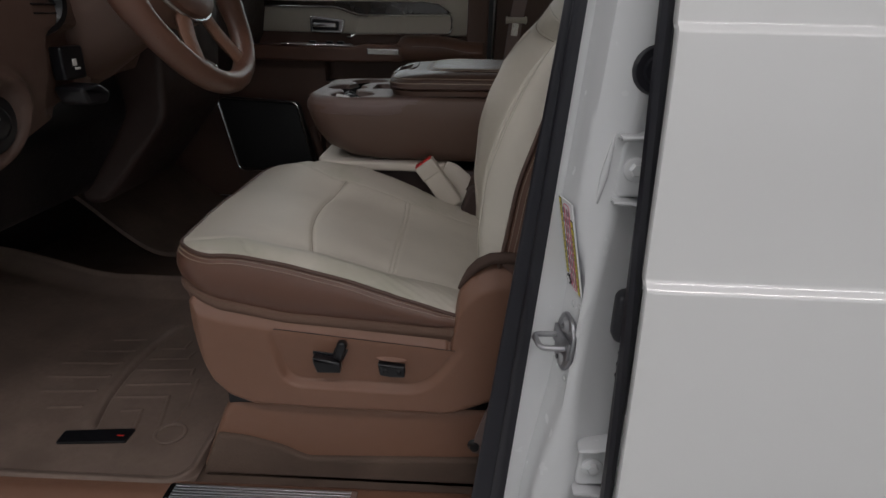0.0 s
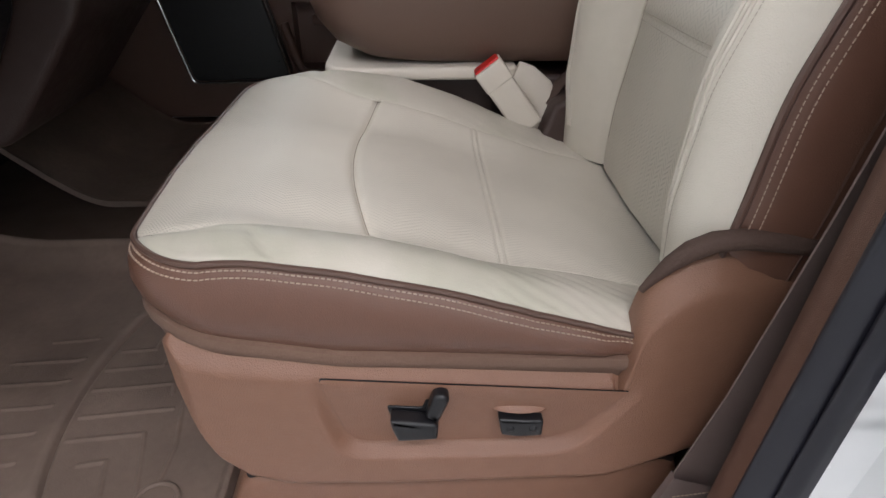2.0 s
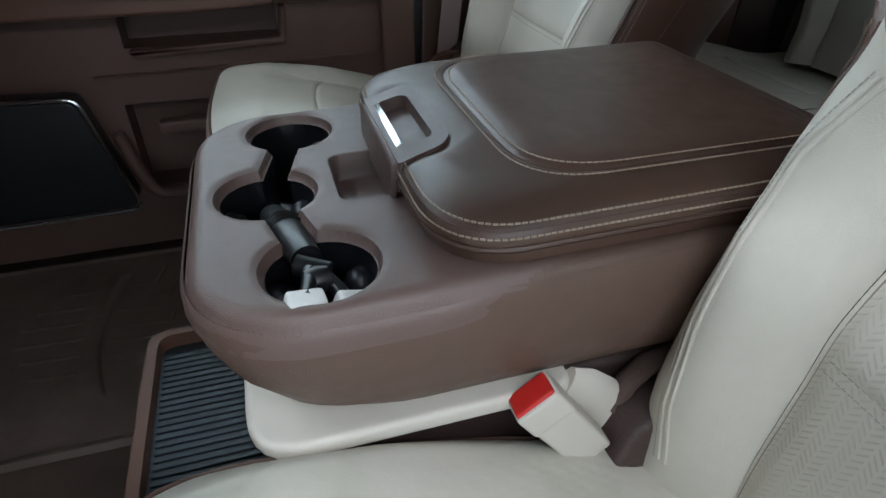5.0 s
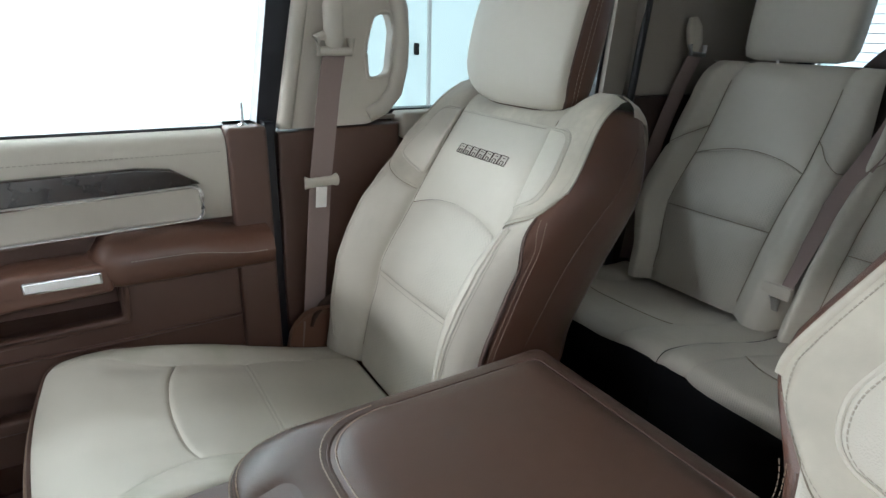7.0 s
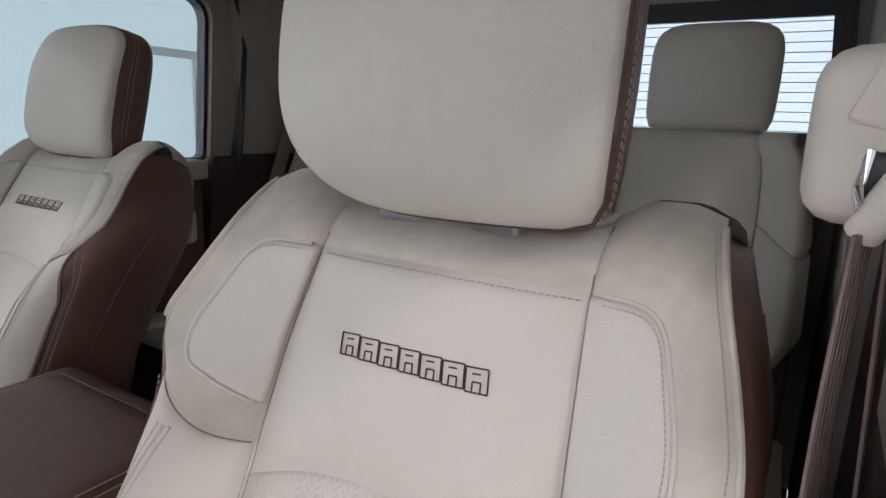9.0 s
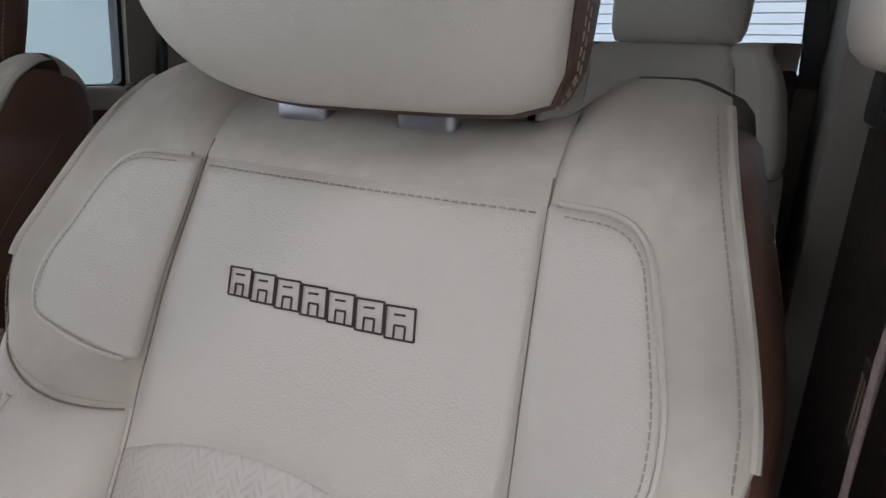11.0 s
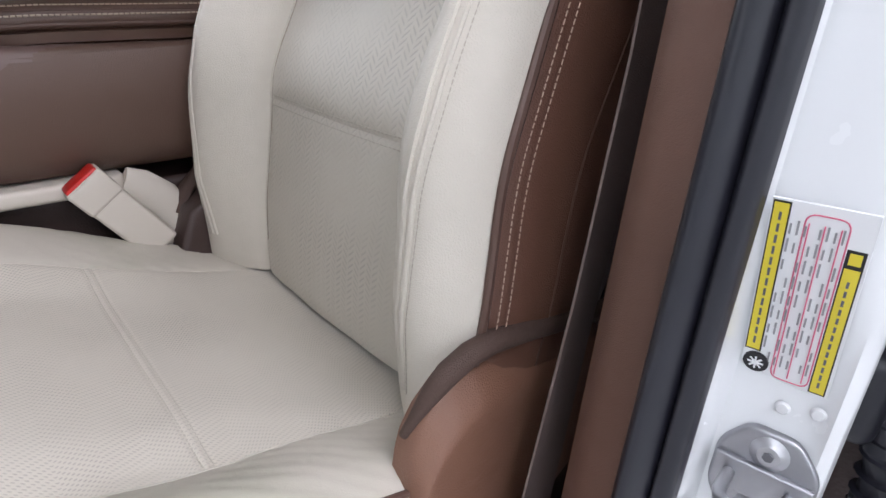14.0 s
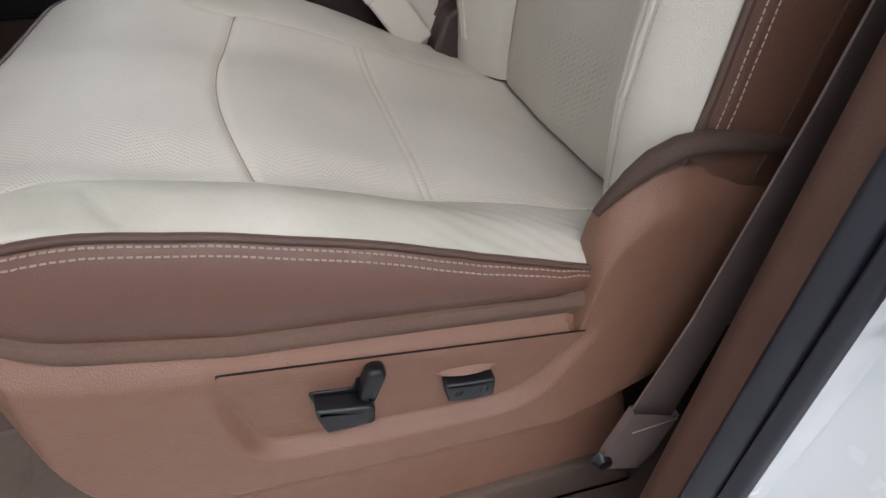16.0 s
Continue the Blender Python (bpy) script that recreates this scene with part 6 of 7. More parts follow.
def rear_door_passenger():
    ob = thing("rear_door", "closed rear door with beige sill, brown panel and pale window", "car door", (1.2, 0.82, 0.0), kind="structure")
    part("door_panel", boxed((0.86, 0.80, 0.05), (1.46, 0.87, 0.80), 0.01), "door_plastic", ob)
    part("belt_rail", boxed((0.865, 0.785, 0.775), (1.475, 0.86, 0.832), 0.014, 3), "beige", ob, "beige padded belt rail")
    part("pull_cup", boxed((1.20, 0.745, 0.60), (1.40, 0.81, 0.70), 0.02, 3), "beige", ob)
    frame = plate_with_hole([(0.768, 0.80), (0.768, 1.36), (1.68, 1.36), (1.60, 0.80)], rounded([(0.776, 0.835), (0.776, 1.285), (1.525, 1.285), (1.492, 0.835)], [0.01, 0.03, 0.07, 0.02], 6), "y", 0.835, 0.87)
    part("window_frame", frame, "rubber", ob, "black window frame with rounded corners")
    cover = plate_with_hole([(0.770, 0.816), (0.770, 1.345), (1.68, 1.345), (1.575, 0.816)], rounded([(0.778, 0.825), (0.778, 1.292), (1.538, 1.292), (1.502, 0.825)], [0.01, 0.03, 0.075, 0.02], 6), "y", 0.817, 0.834)
    part("frame_cover", cover, "beige_dim", ob)
    part("pane", boxed((0.770, 0.850, 0.82), (1.55, 0.854, 1.30)), "tinted", ob, "tinted glass").visible_shadow = False
    part("door_gap", tube([(1.585, 0.796, 0.05), (1.592, 0.796, 0.83), (1.625, 0.796, 1.16), (1.60, 0.796, 1.32), (1.54, 0.796, 1.338)], 0.011, 8), "rubber", ob, "black rubber door seal")


rear_door_passenger()

structure("rear_quarter_trim", boxed((1.60, 0.79, 0.842), (2.14, 0.88, 1.345), 0.02), "beige_dim", "taupe rear quarter trim", "trim")
structure("rear_quarter_trim_driver", boxed((1.72, -0.92, 0.0), (2.14, -0.80, 1.345), 0.02), "beige_dim", "taupe rear quarter trim", "trim")


def rear_window():
    ob = thing("rear_window", "rear window with thin heater lines and black sliding frame", "window", (2.12, -0.1, 0.95), kind="structure")
    wall = plate_with_hole([(-0.92, 0.0), (-0.92, 1.36), (0.88, 1.36), (0.88, 0.0)], [(-0.765, 0.90), (-0.735, 1.262), (0.575, 1.262), (0.60, 0.90)], "x", 2.10, 2.16)
    part("rear_wall", wall, "beige_dim", ob, "taupe rear bulkhead")
    part("frame", plate_with_hole([(-0.80, 0.88), (-0.77, 1.30), (0.61, 1.30), (0.63, 0.88)], [(-0.755, 0.91), (-0.725, 1.25), (0.56, 1.25), (0.585, 0.91)], "x", 2.085, 2.10), "rubber", ob, "black window frame")
    for y in (0.224, -0.236):
        part("divider", boxed((2.09, y - 0.016, 0.90), (2.13, y + 0.016, 1.262), 0.004), "rubber", ob)
    part("pane", boxed((2.125, -0.77, 0.89), (2.129, 0.60, 1.27)), "tinted", ob, "tinted glass")
    for k in range(14):
        z = 0.925 + k * 0.0245
        part("heater_line", boxed((2.1225, -0.75, z), (2.1245, 0.58, z + 0.0022)), "thread_grey", ob)


rear_window()
# glowing backdrop added to make the rear window bright
structure("backdrop_rear", boxed((7.9, -2.6, GROUND), (8.0, 3.39, 2.6)), "rear_glow", "white backdrop behind the rear window that emits light", "wall")

REAR_PROFILE = [(0.36, 1.545), (0.42, 1.565), (0.52, 1.61), (0.62, 1.665), (0.72, 1.735), (0.82, 1.785), (0.90, 1.815), (0.95, 1.83)]


def rear_seat(y0, y1, label, insert, top=0.945, taper=(0.0, 0.0)):
    """One section of the rear bench: cushion and backrest with a let-in middle."""
    mid, half = (y0 + y1) / 2, (y1 - y0) / 2
    ob = thing("bench_section", label, "car seat", (1.35, mid, 0.0), "rear bench sections")
    ins = half * insert

    def top_z(x, v):
        a = abs(v) / half
        z = 0.425 - 0.075 * smooth01((x - 1.16) / 0.42) + 0.012 * smooth01((a - 0.5) / 0.3) - 0.004 * smooth01((a - 0.93) / 0.07)
        z += 0.010 * math.exp(-((x - 1.42) / 0.09) ** 2) * (1 - a)
        d = x - 1.135
        return z - 0.03 * (1 - math.sqrt(max(0.0, 1 - max(0.0, 1 - d / 0.035) ** 2)))

    def pad(x, v):
        return (x, mid + v, top_z(x, v) + 0.002 * noise.noise((x * 14, v * 14, 9.1)))
    patch.sign = 1.0
    part("cushion_centre", patch(lambda a, b: (lerp(1.136, 1.33 - 0.03 * (1 - lerp(-1, 1, b) ** 2), a), lerp(-1, 1, b) * ins), pad, 24, 30, (0.001, 0.008, 0.007, 0.007), 0.012), "perf_seat", ob)
    part("cushion_centre", patch(lambda a, b: (lerp(1.33 - 0.03 * (1 - lerp(-1, 1, b) ** 2), 1.62, a), lerp(-1, 1, b) * ins), pad, 24, 30, (0.008, 0.001, 0.007, 0.007), 0.012), "perf_seat", ob)
    for s in (-1, 1):
        part("cushion_side", patch(lambda a, b: (lerp(1.136, 1.62, a), s * lerp(ins, half, b)), pad, 30, 18, (0.001, 0.001, 0.007, 0.004), 0.012), "cream", ob)
    part("cushion_front", grid([[(1.136 + dx, mid + v, lerp(top_z(1.136, v), 0.26, t)) for v in np.linspace(-half, half, 12)] for t, dx in ((0, 0), (0.12, -0.005), (0.5, -0.004), (1, 0.004))]), "black", ob, "black front face")
    part("cushion_base", boxed((1.15, y0 + 0.01, 0.02), (1.66, y1 - 0.01, 0.305), 0.02), "black", ob, "black underseat box")

    def back(v, z):
        a = abs(v) / half
        x = soft_at(REAR_PROFILE, z) - 0.034 * smooth01((a - insert) / (1 - insert) * 2.0) + 0.06 * max(0.0, (a - 0.86) / 0.14) ** 2
        d = top - z
        if d < 0.05:
            x += 0.04 * (1 - math.sqrt(max(0.0, 1 - (1 - max(0.0, d) / 0.05) ** 2)))
        side = taper[0] if v < 0 else taper[1]
        v = v * (1 - side * curve_at([(0.36, 1.0), (0.45, 0.75), (0.57, 0.0), (0.80, 0.05), (0.88, 0.14), (0.92, 0.28), (0.95, 0.50)], z))
        return (x + 0.002 * noise.noise((v * 15, z * 15, 2.2)), mid + v, z)
    patch.sign = -1.0
    arc = lambda v: 0.700 + 0.03 * (1 - (v / ins) ** 2)
    vv = lambda a: lerp(-1, 1, a) * ins
    part("back_lower", patch(lambda a, b: (vv(a), lerp(0.37, 0.565, b)), back, 30, 22, (0.007, 0.007, 0.001, 0.006), 0.012), "perf_back", ob)
    part("back_middle", patch(lambda a, b: (vv(a), lerp(0.565, arc(vv(a)), b)), back, 30, 22, (0.007, 0.007, 0.006, 0.008), 0.012), "perf_back", ob)
    part("back_upper", patch(lambda a, b: (vv(a), lerp(arc(vv(a)), top, b)), back, 30, 24, (0.006, 0.006, 0.008, 0.0), 0.012), "cream", ob)
    for s in (-1, 1):
        wing = lambda a: 0.775 - 0.075 * a + 0.03 * max(0.0, (a - 0.7) / 0.3) ** 2
        part("back_side", patch(lambda a, b: (s * lerp(ins, half, a), lerp(0.37, wing(a), b)), back, 18, 30, (0.007, 0.001, 0.001, 0.008), 0.012), "cream", ob)
        part("back_wing", patch(lambda a, b: (s * lerp(ins, half - 0.02 * b, a), lerp(wing(a), top, b)), back, 18, 24, (0.006, 0.001, 0.008, 0.0), 0.012), "cream", ob)
        part("back_seam", tube([Vector(back(s * ins, z)) + Vector((0.0045, 0, 0)) for z in np.linspace(0.40, top - 0.05, 30)], 0.0011, 6), "seam", ob)
        part("back_seam", tube([Vector(back(s * lerp(ins, half, t), wing(t))) + Vector((0.0060, 0, 0)) for t in np.linspace(0.02, 0.97, 14)], 0.0011, 6), "seam", ob)
    part("back_seam", tube([Vector(back(v, arc(v))) + Vector((0.0058, 0, 0)) for v in np.linspace(-ins, ins, 20)], 0.0011, 6), "seam", ob)
    part("back_seam", tube([Vector(back(v, 0.565)) + Vector((0.0044, 0, 0)) for v in np.linspace(-ins, ins, 20)], 0.0010, 6), "seam", ob)
    part("cushion_seam", tube([Vector(pad(1.33 - 0.03 * (1 - (v / ins) ** 2), v)) - Vector((0, 0, 0.0058)) for v in np.linspace(-ins, ins, 20)], 0.0011, 6), "seam", ob)
    part("back_core", prism([(1.60, 0.33), (1.87, 0.92), (2.0, 0.91), (1.95, 0.2)], "y", y0 + 0.012, y1 - 0.012, 0.01), "brown_dark", ob)
    rows = [[(back(v, top)[0] + 0.05 * math.sin(t), mid + v, top - 0.04 * (1 - math.cos(t))) for v in np.linspace(-half + 0.012, half - 0.012, 20)] for t in np.linspace(0, 2.4, 8)]
    part("back_top", grid(rows), "cream", ob)
    return ob


right = rear_seat(0.248, 0.765, "cream leather rear outer seat with headrest, beside the window", 0.58, taper=(0.0, 0.35))
middle = rear_seat(-0.2165, 0.2465, "cream leather rear middle seat with low headrest", 0.72)
left = rear_seat(-0.755, -0.2185, "cream leather rear outer seat behind the driver seat", 0.58, top=0.972, taper=(0.35, 0.0))


def rear_headrest(ob, y, z, w, h):
    def ring(dx, s):
        return [(1.845 + dx + q * s * 0.12, y + p / 0.142 * w * s, z + q / 0.122 * h * s) for p, q in headrest_outline(0.142, 0.122, 48)]
    part("headrest_cover", grid([ring(a, b) for a, b in ((0.095, 0.3), (0.09, 0.85), (0.075, 0.98), (0.045, 1.0), (0.022, 0.98), (0.008, 0.9), (0.0, 0.75), (-0.003, 0.45), (-0.004, 0.2), (-0.004, 0.02))], close_v=True, cap=True), "cream", ob)
    for s in (-1, 1):
        part("headrest_post", tube([(1.885, y + s * 0.05, z - h * 0.8), (1.88, y + s * 0.05, z - h - 0.05)], 0.006, 8), "chrome", ob)


rear_headrest(right, 0.515, 1.073, 0.140, 0.124)
rear_headrest(middle, 0.035, 1.030, 0.11, 0.078)
rear_headrest(left, -0.500, 1.092, 0.142, 0.124)


def rear_belts():
    ob = thing("rear_seat_belt", "taupe seat belt at the rear quarter with plastic guide", "seat belt", (1.70, 0.78, 0.3), "seat belts")
    part("guide", tube([(1.785, 0.775, 1.055), (1.785, 0.768, 1.03), (1.785, 0.760, 0.99), (1.785, 0.758, 0.965)], lambda u: 0.016 + 0.012 * math.sin(math.pi * u), 12, 0.7), "beige", ob, "beige guide knob")
    part("guide_ring", tube([(1.758, 0.752, 0.985), (1.760, 0.748, 0.960), (1.812, 0.742, 0.957), (1.815, 0.746, 0.982)], 0.007, 8), "steel", ob, "grey guide ring")
    part("webbing", ribbon([(1.785, 0.750, 0.958), (1.765, 0.768, 0.88), (1.715, 0.782, 0.72), (1.68, 0.786, 0.55), (1.66, 0.79, 0.35)], 0.045, 0.002, (0.9, -0.3, 0.2)), "webbing", ob)
    ob = thing("rear_seat_belt", "mauve middle seat belt lying over the rear backrest", "seat belt", (1.60, 0.27, 0.40), "seat belts")
    path = [(1.97, 0.195, 0.998), (1.89, 0.195, 0.990), (1.815, 0.20, 0.945), (1.765, 0.215, 0.82), (1.69, 0.24, 0.69), (1.62, 0.256, 0.57), (1.565, 0.265, 0.46)]
    part("webbing", ribbon(path, 0.046, 0.002, (0, 1, 0.05)), "webbing", ob)
    part("guide_hump", prism(rounded([(0.10, 0.93), (0.135, 0.99), (0.16, 1.008), (0.30, 1.008), (0.335, 0.985), (0.38, 0.93)], 0.02, 4), "x", 1.90, 2.02, 0.012, 3), "brown_dark", ob, "dark shelf guide")
    part("tongue", boxed((1.548, 0.232, 0.450), (1.568, 0.30, 0.480), 0.006), "beige", ob)
    part("tongue_plate", boxed((1.548, 0.253, 0.42), (1.555, 0.279, 0.452), 0.001), "chrome", ob)
    ob = thing("belt_buckle", "beige rear seat belt buckle with a red button", "buckle", (1.58, 0.28, 0.36), "belt buckles")
    body = part("body", boxed((1.545, 0.262, 0.34), (1.60, 0.315, 0.395), 0.008, 3, (0, 35, 0)), "beige", ob)
    part("button", boxed((1.535, 0.270, 0.378), (1.562, 0.308, 0.398), 0.004, 2, (0, 35, 0)), "red", ob)


rear_belts()

# window view: wall fittings in the workshop


def workshop_fittings():
    part("wall_switch", boxed((2.315, 3.375, 0.85), (2.35, 3.40, 0.93), 0.006), "black", None, "small black wall switch on pale wall", category="switch")
    door = thing("workshop_door", "pale flush door with its frame in the workshop wall", "door", (2.75, 3.39, GROUND), kind="structure")
    # the leaf shares the self-glow of the wall round it
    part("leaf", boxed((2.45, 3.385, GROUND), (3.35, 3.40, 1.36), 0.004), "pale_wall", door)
    part("frame", boxed((2.40, 3.375, 1.36), (3.40, 3.40, 1.42), 0.004), "wall", door)
    for x in (2.42, 3.36):
        part("frame", boxed((x, 3.378, GROUND), (x + 0.025, 3.40, 1.36), 0.003), "wall", door)
    rack = thing("shelf_rack", "black wire shelf with cleaning bottles along the wall", "shelf", (4.0, 3.1, GROUND))
    for z in (0.42, 0.72, 1.05):
        part("shelf", boxed((3.72, 2.95, z), (4.5, 3.35, z + 0.02), 0.004), "black", rack)
    for x in (3.74, 4.48):
        for y in (2.97, 3.33):
            part("post", tube([(x, y, GROUND), (x, y, 1.3)], 0.012, 8), "black", rack)
    rng = random.Random(5)
    for z in (0.44, 0.74):
        for k in range(6):
            x = 3.80 + k * 0.12
            h = rng.uniform(0.14, 0.24)
            bottle = part("bottle", lathe([(0.0, 0.0), (0.035, 0.0), (0.037, 0.01), (0.037, h * 0.6), (0.014, h * 0.8), (0.013, h), (0.0, h)], (x, 3.1 + rng.uniform(-0.08, 0.08), z + 0.0), (0, 0, 1), 14), rng.choice(["yellow", "red", "ink", "white_plastic", "green"]), None, "small coloured cleaning bottle on a wire shelf", category="bottle", group="bottles on the rack")


workshop_fittings()

# ---------------------------------------------------------------- dashboard and steering wheel


def dashboard():
    ob = thing("dashboard", "dark brown dashboard with moulded knee fascia and switch pods", "dashboard", (-0.4, 0.0, 0.5))
    low = rounded([(-0.86, 0.40), (-0.86, 0.98), (-0.36, 1.00), (-0.24, 0.92), (-0.22, 0.80), (-0.25, 0.64), (-0.34, 0.52), (-0.46, 0.46)], 0.03)
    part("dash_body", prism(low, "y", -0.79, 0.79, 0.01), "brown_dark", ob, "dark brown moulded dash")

    def fascia_low(y):
        return curve_at([(-0.79, 0.515), (-0.70, 0.545), (-0.60, 0.575), (-0.50, 0.605), (-0.40, 0.622), (-0.25, 0.63)], y)

    def fascia_x(y, z):
        t = (z - fascia_low(y)) / (0.84 - fascia_low(y))
        x = -0.150 + 0.045 * math.sin(math.pi * min(1.0, max(0.0, t) * 0.9 + 0.1))
        # scooped pod round the switch and a dished ring round the light switch
        d = rect_distance(y, z, -0.562, 0.640, 0.060, 0.062, 0.03)
        x -= 0.020 * smooth01((0.006 - d) / 0.016)
        r = math.hypot(y + 0.742, z - 0.592)
        x += 0.016 * math.exp(-((r - 0.058) / 0.013) ** 2) - 0.012 * smooth01((0.052 - r) / 0.012)
        return x - 0.10 * max(0.0, (y + 0.36) / 0.12) ** 2
    rows = []
    for y in np.linspace(-0.79, -0.25, 110):
        lo = fascia_low(y)
        row = [(-0.30, y, lo + 0.02), (-0.20, y, lo - 0.004), (fascia_x(y, lo) - 0.012, y, lo - 0.003)]
        rows.append(row + [(fascia_x(y, z), y, z) for z in np.linspace(lo, 0.84, 70)] + [(-0.25, y, 0.86)])
    bm = grid(rows)
    bmesh.ops.recalc_face_normals(bm, faces=bm.faces)
    fascia = part("knee_fascia", bm, "dash_plastic", ob, "brown moulded knee fascia")
    face = boxed((-0.128, -0.592, 0.628), (-0.108, -0.538, 0.676), 0.005, 3)
    switch = part("pedal_switch", face, "black", fascia, "black square pedal switch")
    part("switch_mark", boxed((-0.1085, -0.570, 0.648), (-0.1070, -0.560, 0.658), 0.0006, 1), "white_plastic", switch)
    part("switch_mark", boxed((-0.1085, -0.566, 0.642), (-0.1070, -0.553, 0.6455), 0.0006, 1), "white_plastic", switch)
    part("brake_release", prism(rounded([(-0.590, 0.618), (-0.545, 0.622), (-0.515, 0.606), (-0.525, 0.588), (-0.575, 0.590)], 0.008, 4), "x", -0.135, -0.088, 0.006, 3), "black", fascia, "black brake release handle")
    knob = part("light_knob", lathe([(0.0, 0.022), (0.018, 0.022), (0.023, 0.018), (0.024, 0.004), (0.040, 0.002), (0.044, 0.0)], (-0.128, -0.742, 0.592), (0.95, -0.28, 0.0), 28), "black", fascia, "round black light switch")
    part("knob_mark", boxed((-0.107, -0.7425, 0.596), (-0.105, -0.7405, 0.612)), "print_grey", knob)
    vent = part("side_vent", lathe([(0.0, 0.004), (0.024, 0.004), (0.030, 0.012), (0.038, 0.012), (0.043, 0.004), (0.045, 0.0)], (-0.118, -0.606, 0.735), (0.95, -0.25, -0.1), 28), "black", fascia, "round black air vent")
    for k in (-0.012, 0.0, 0.012):
        part("vent_blade", boxed((-0.117, -0.632, 0.733 + k), (-0.106, -0.582, 0.7355 + k), 0.0008, 1), "black", vent)
    part("centre_panel", prism(rounded([(-0.34, 0.30), (-0.17, 0.50), (-0.15, 0.80), (-0.40, 0.80), (-0.40, 0.30)], 0.03), "y", -0.19, 0.13, 0.012), "brown_dark", ob)
    part("lower_cover", prism(rounded([(-0.62, 0.24), (-0.36, 0.34), (-0.24, 0.52), (-0.26, 0.62), (-0.62, 0.62)], 0.03), "y", -0.74, -0.20, 0.012), "black", ob, "black cover under the dash")
    return ob


dashboard()


def steering_wheel():
    c = Vector((0.012, YC, 0.788))
    up = Vector((-0.44, 0, 0.898)).normalized()
    right = Vector((0, 1, 0))
    face = right.cross(up).normalized()
    if face.x < 0:
        face = -face
    ob = thing("steering_wheel", "brown leather steering wheel with stitched rim and chrome spokes", "steering wheel", tuple(c))
    loop = [c + (right * math.cos(t) + up * math.sin(t)) * 0.188 for t in np.linspace(0, 2 * math.pi, 73)]
    rows = []
    for t in np.linspace(0, 2 * math.pi, 73)[:-1]:
        d = right * math.cos(t) + up * math.sin(t)
        r1 = 0.0205 if abs(math.sin(t)) > 0.35 else 0.0225
        rows.append([c + d * (0.188 + r1 * math.cos(s) * 0.85) + face * (r1 * math.sin(s)) for s in np.linspace(0, 2 * math.pi, 15)[:-1]])
    rim = part("rim", grid(rows, close_u=True, close_v=True), "brown", ob, "brown leather rim")
    stitch = [c + (right * math.cos(t) + up * math.sin(t)) * 0.173 + face * 0.004 for t in np.linspace(0, 2 * math.pi, 60)]
    part("rim_stitching", stitches(stitch, 0.008, 0.005, 0.0009, tuple(face * 0.002)), "thread", rim)
    hub = [c + (right * math.cos(t) * 0.098 + up * (math.sin(t) * 0.082)) for t in np.linspace(0, 2 * math.pi, 33)[:-1]]
    part("hub", grid([[c + (p - c) * s + face * f for p in hub] for s, f in ((1.05, -0.03), (1.05, 0.0), (1.0, 0.014), (0.8, 0.024), (0.4, 0.028), (0.02, 0.028))], close_v=True), "brown", ob, "padded airbag hub")
    part("hub_ring", tube([c + (p - c) * 1.03 + face * 0.004 for p in hub] + [c + (hub[0] - c) * 1.03 + face * 0.004], 0.004, 8), "chrome", ob, "bright chrome hub ring")
    for a in (0.0, math.pi, -math.pi / 2 - 0.5, -math.pi / 2 + 0.5):
        d = right * math.cos(a) + up * math.sin(a)
        part("spoke", tube([c + d * 0.06, c + d * 0.12 - face * 0.004, c + d * 0.176], 0.019, 10, 0.45, up=tuple(face)), "brown_plastic", ob)
    part("column_shroud", tube([c - face * 0.02, c - face * 0.08 - up * 0.004, c - face * 0.20 - up * 0.01], lambda u: 0.062 + 0.022 * u, 22), "dash_plastic", ob, "brown column shroud")
    part("column_lever", tube([c - face * 0.06 + right * 0.05, c - face * 0.05 + right * 0.12 - up * 0.02, c - face * 0.045 + right * 0.17 - up * 0.03], 0.007, 8), "black", ob)
    part("tilt_lever", tube([c - face * 0.05 - up * 0.12 + right * 0.03, c - face * 0.03 - up * 0.15 + right * 0.035, c - face * 0.03 - up * 0.19 + right * 0.02], 0.006, 8), "chrome", ob)


steering_wheel()

# windscreen frame and the white nose of the cab
structure("windscreen_header", boxed((-0.36, -0.80, 1.32), (-0.26, 0.85, 1.38), 0.01), "beige_dim", "taupe windscreen header", "trim")
structure("a_pillar", tube([(-0.85, 0.82, 0.95), (-0.30, 0.80, 1.34)], 0.045, 10), "beige_dim", "taupe windscreen pillar", "pillar")
structure("cowl", boxed((-1.9, -0.95, 0.30), (-0.90, 0.98, 0.96), 0.05), "paint", "white painted bonnet", "bonnet")

# ---------------------------------------------------------------- floor mats


MAT_RIBS = [[(-0.572, -0.096), (-0.470, -0.088), (-0.445, -0.181)], [(-0.572, -0.054), (-0.447, -0.043)], [(-0.436, -0.029), (-0.420, -0.113), (-0.422, -0.170)], [(-0.537, -0.137), (-0.502, -0.132), (-0.487, -0.190)], [(-0.577, 0.0), (-0.462, 0.010), (-0.457, -0.012)], [(-0.577, 0.043), (-0.492, 0.051), (-0.488, 0.077)], [(-0.572, 0.085), (-0.517, 0.090), (-0.515, 0.12)]] + [[(-0.622, y), (-0.622 - w, y - 0.006)] for y, w in ((0.12, 0.07), (0.07, 0.10), (0.02, 0.12), (-0.03, 0.12), (-0.08, 0.10), (-0.13, 0.06))]


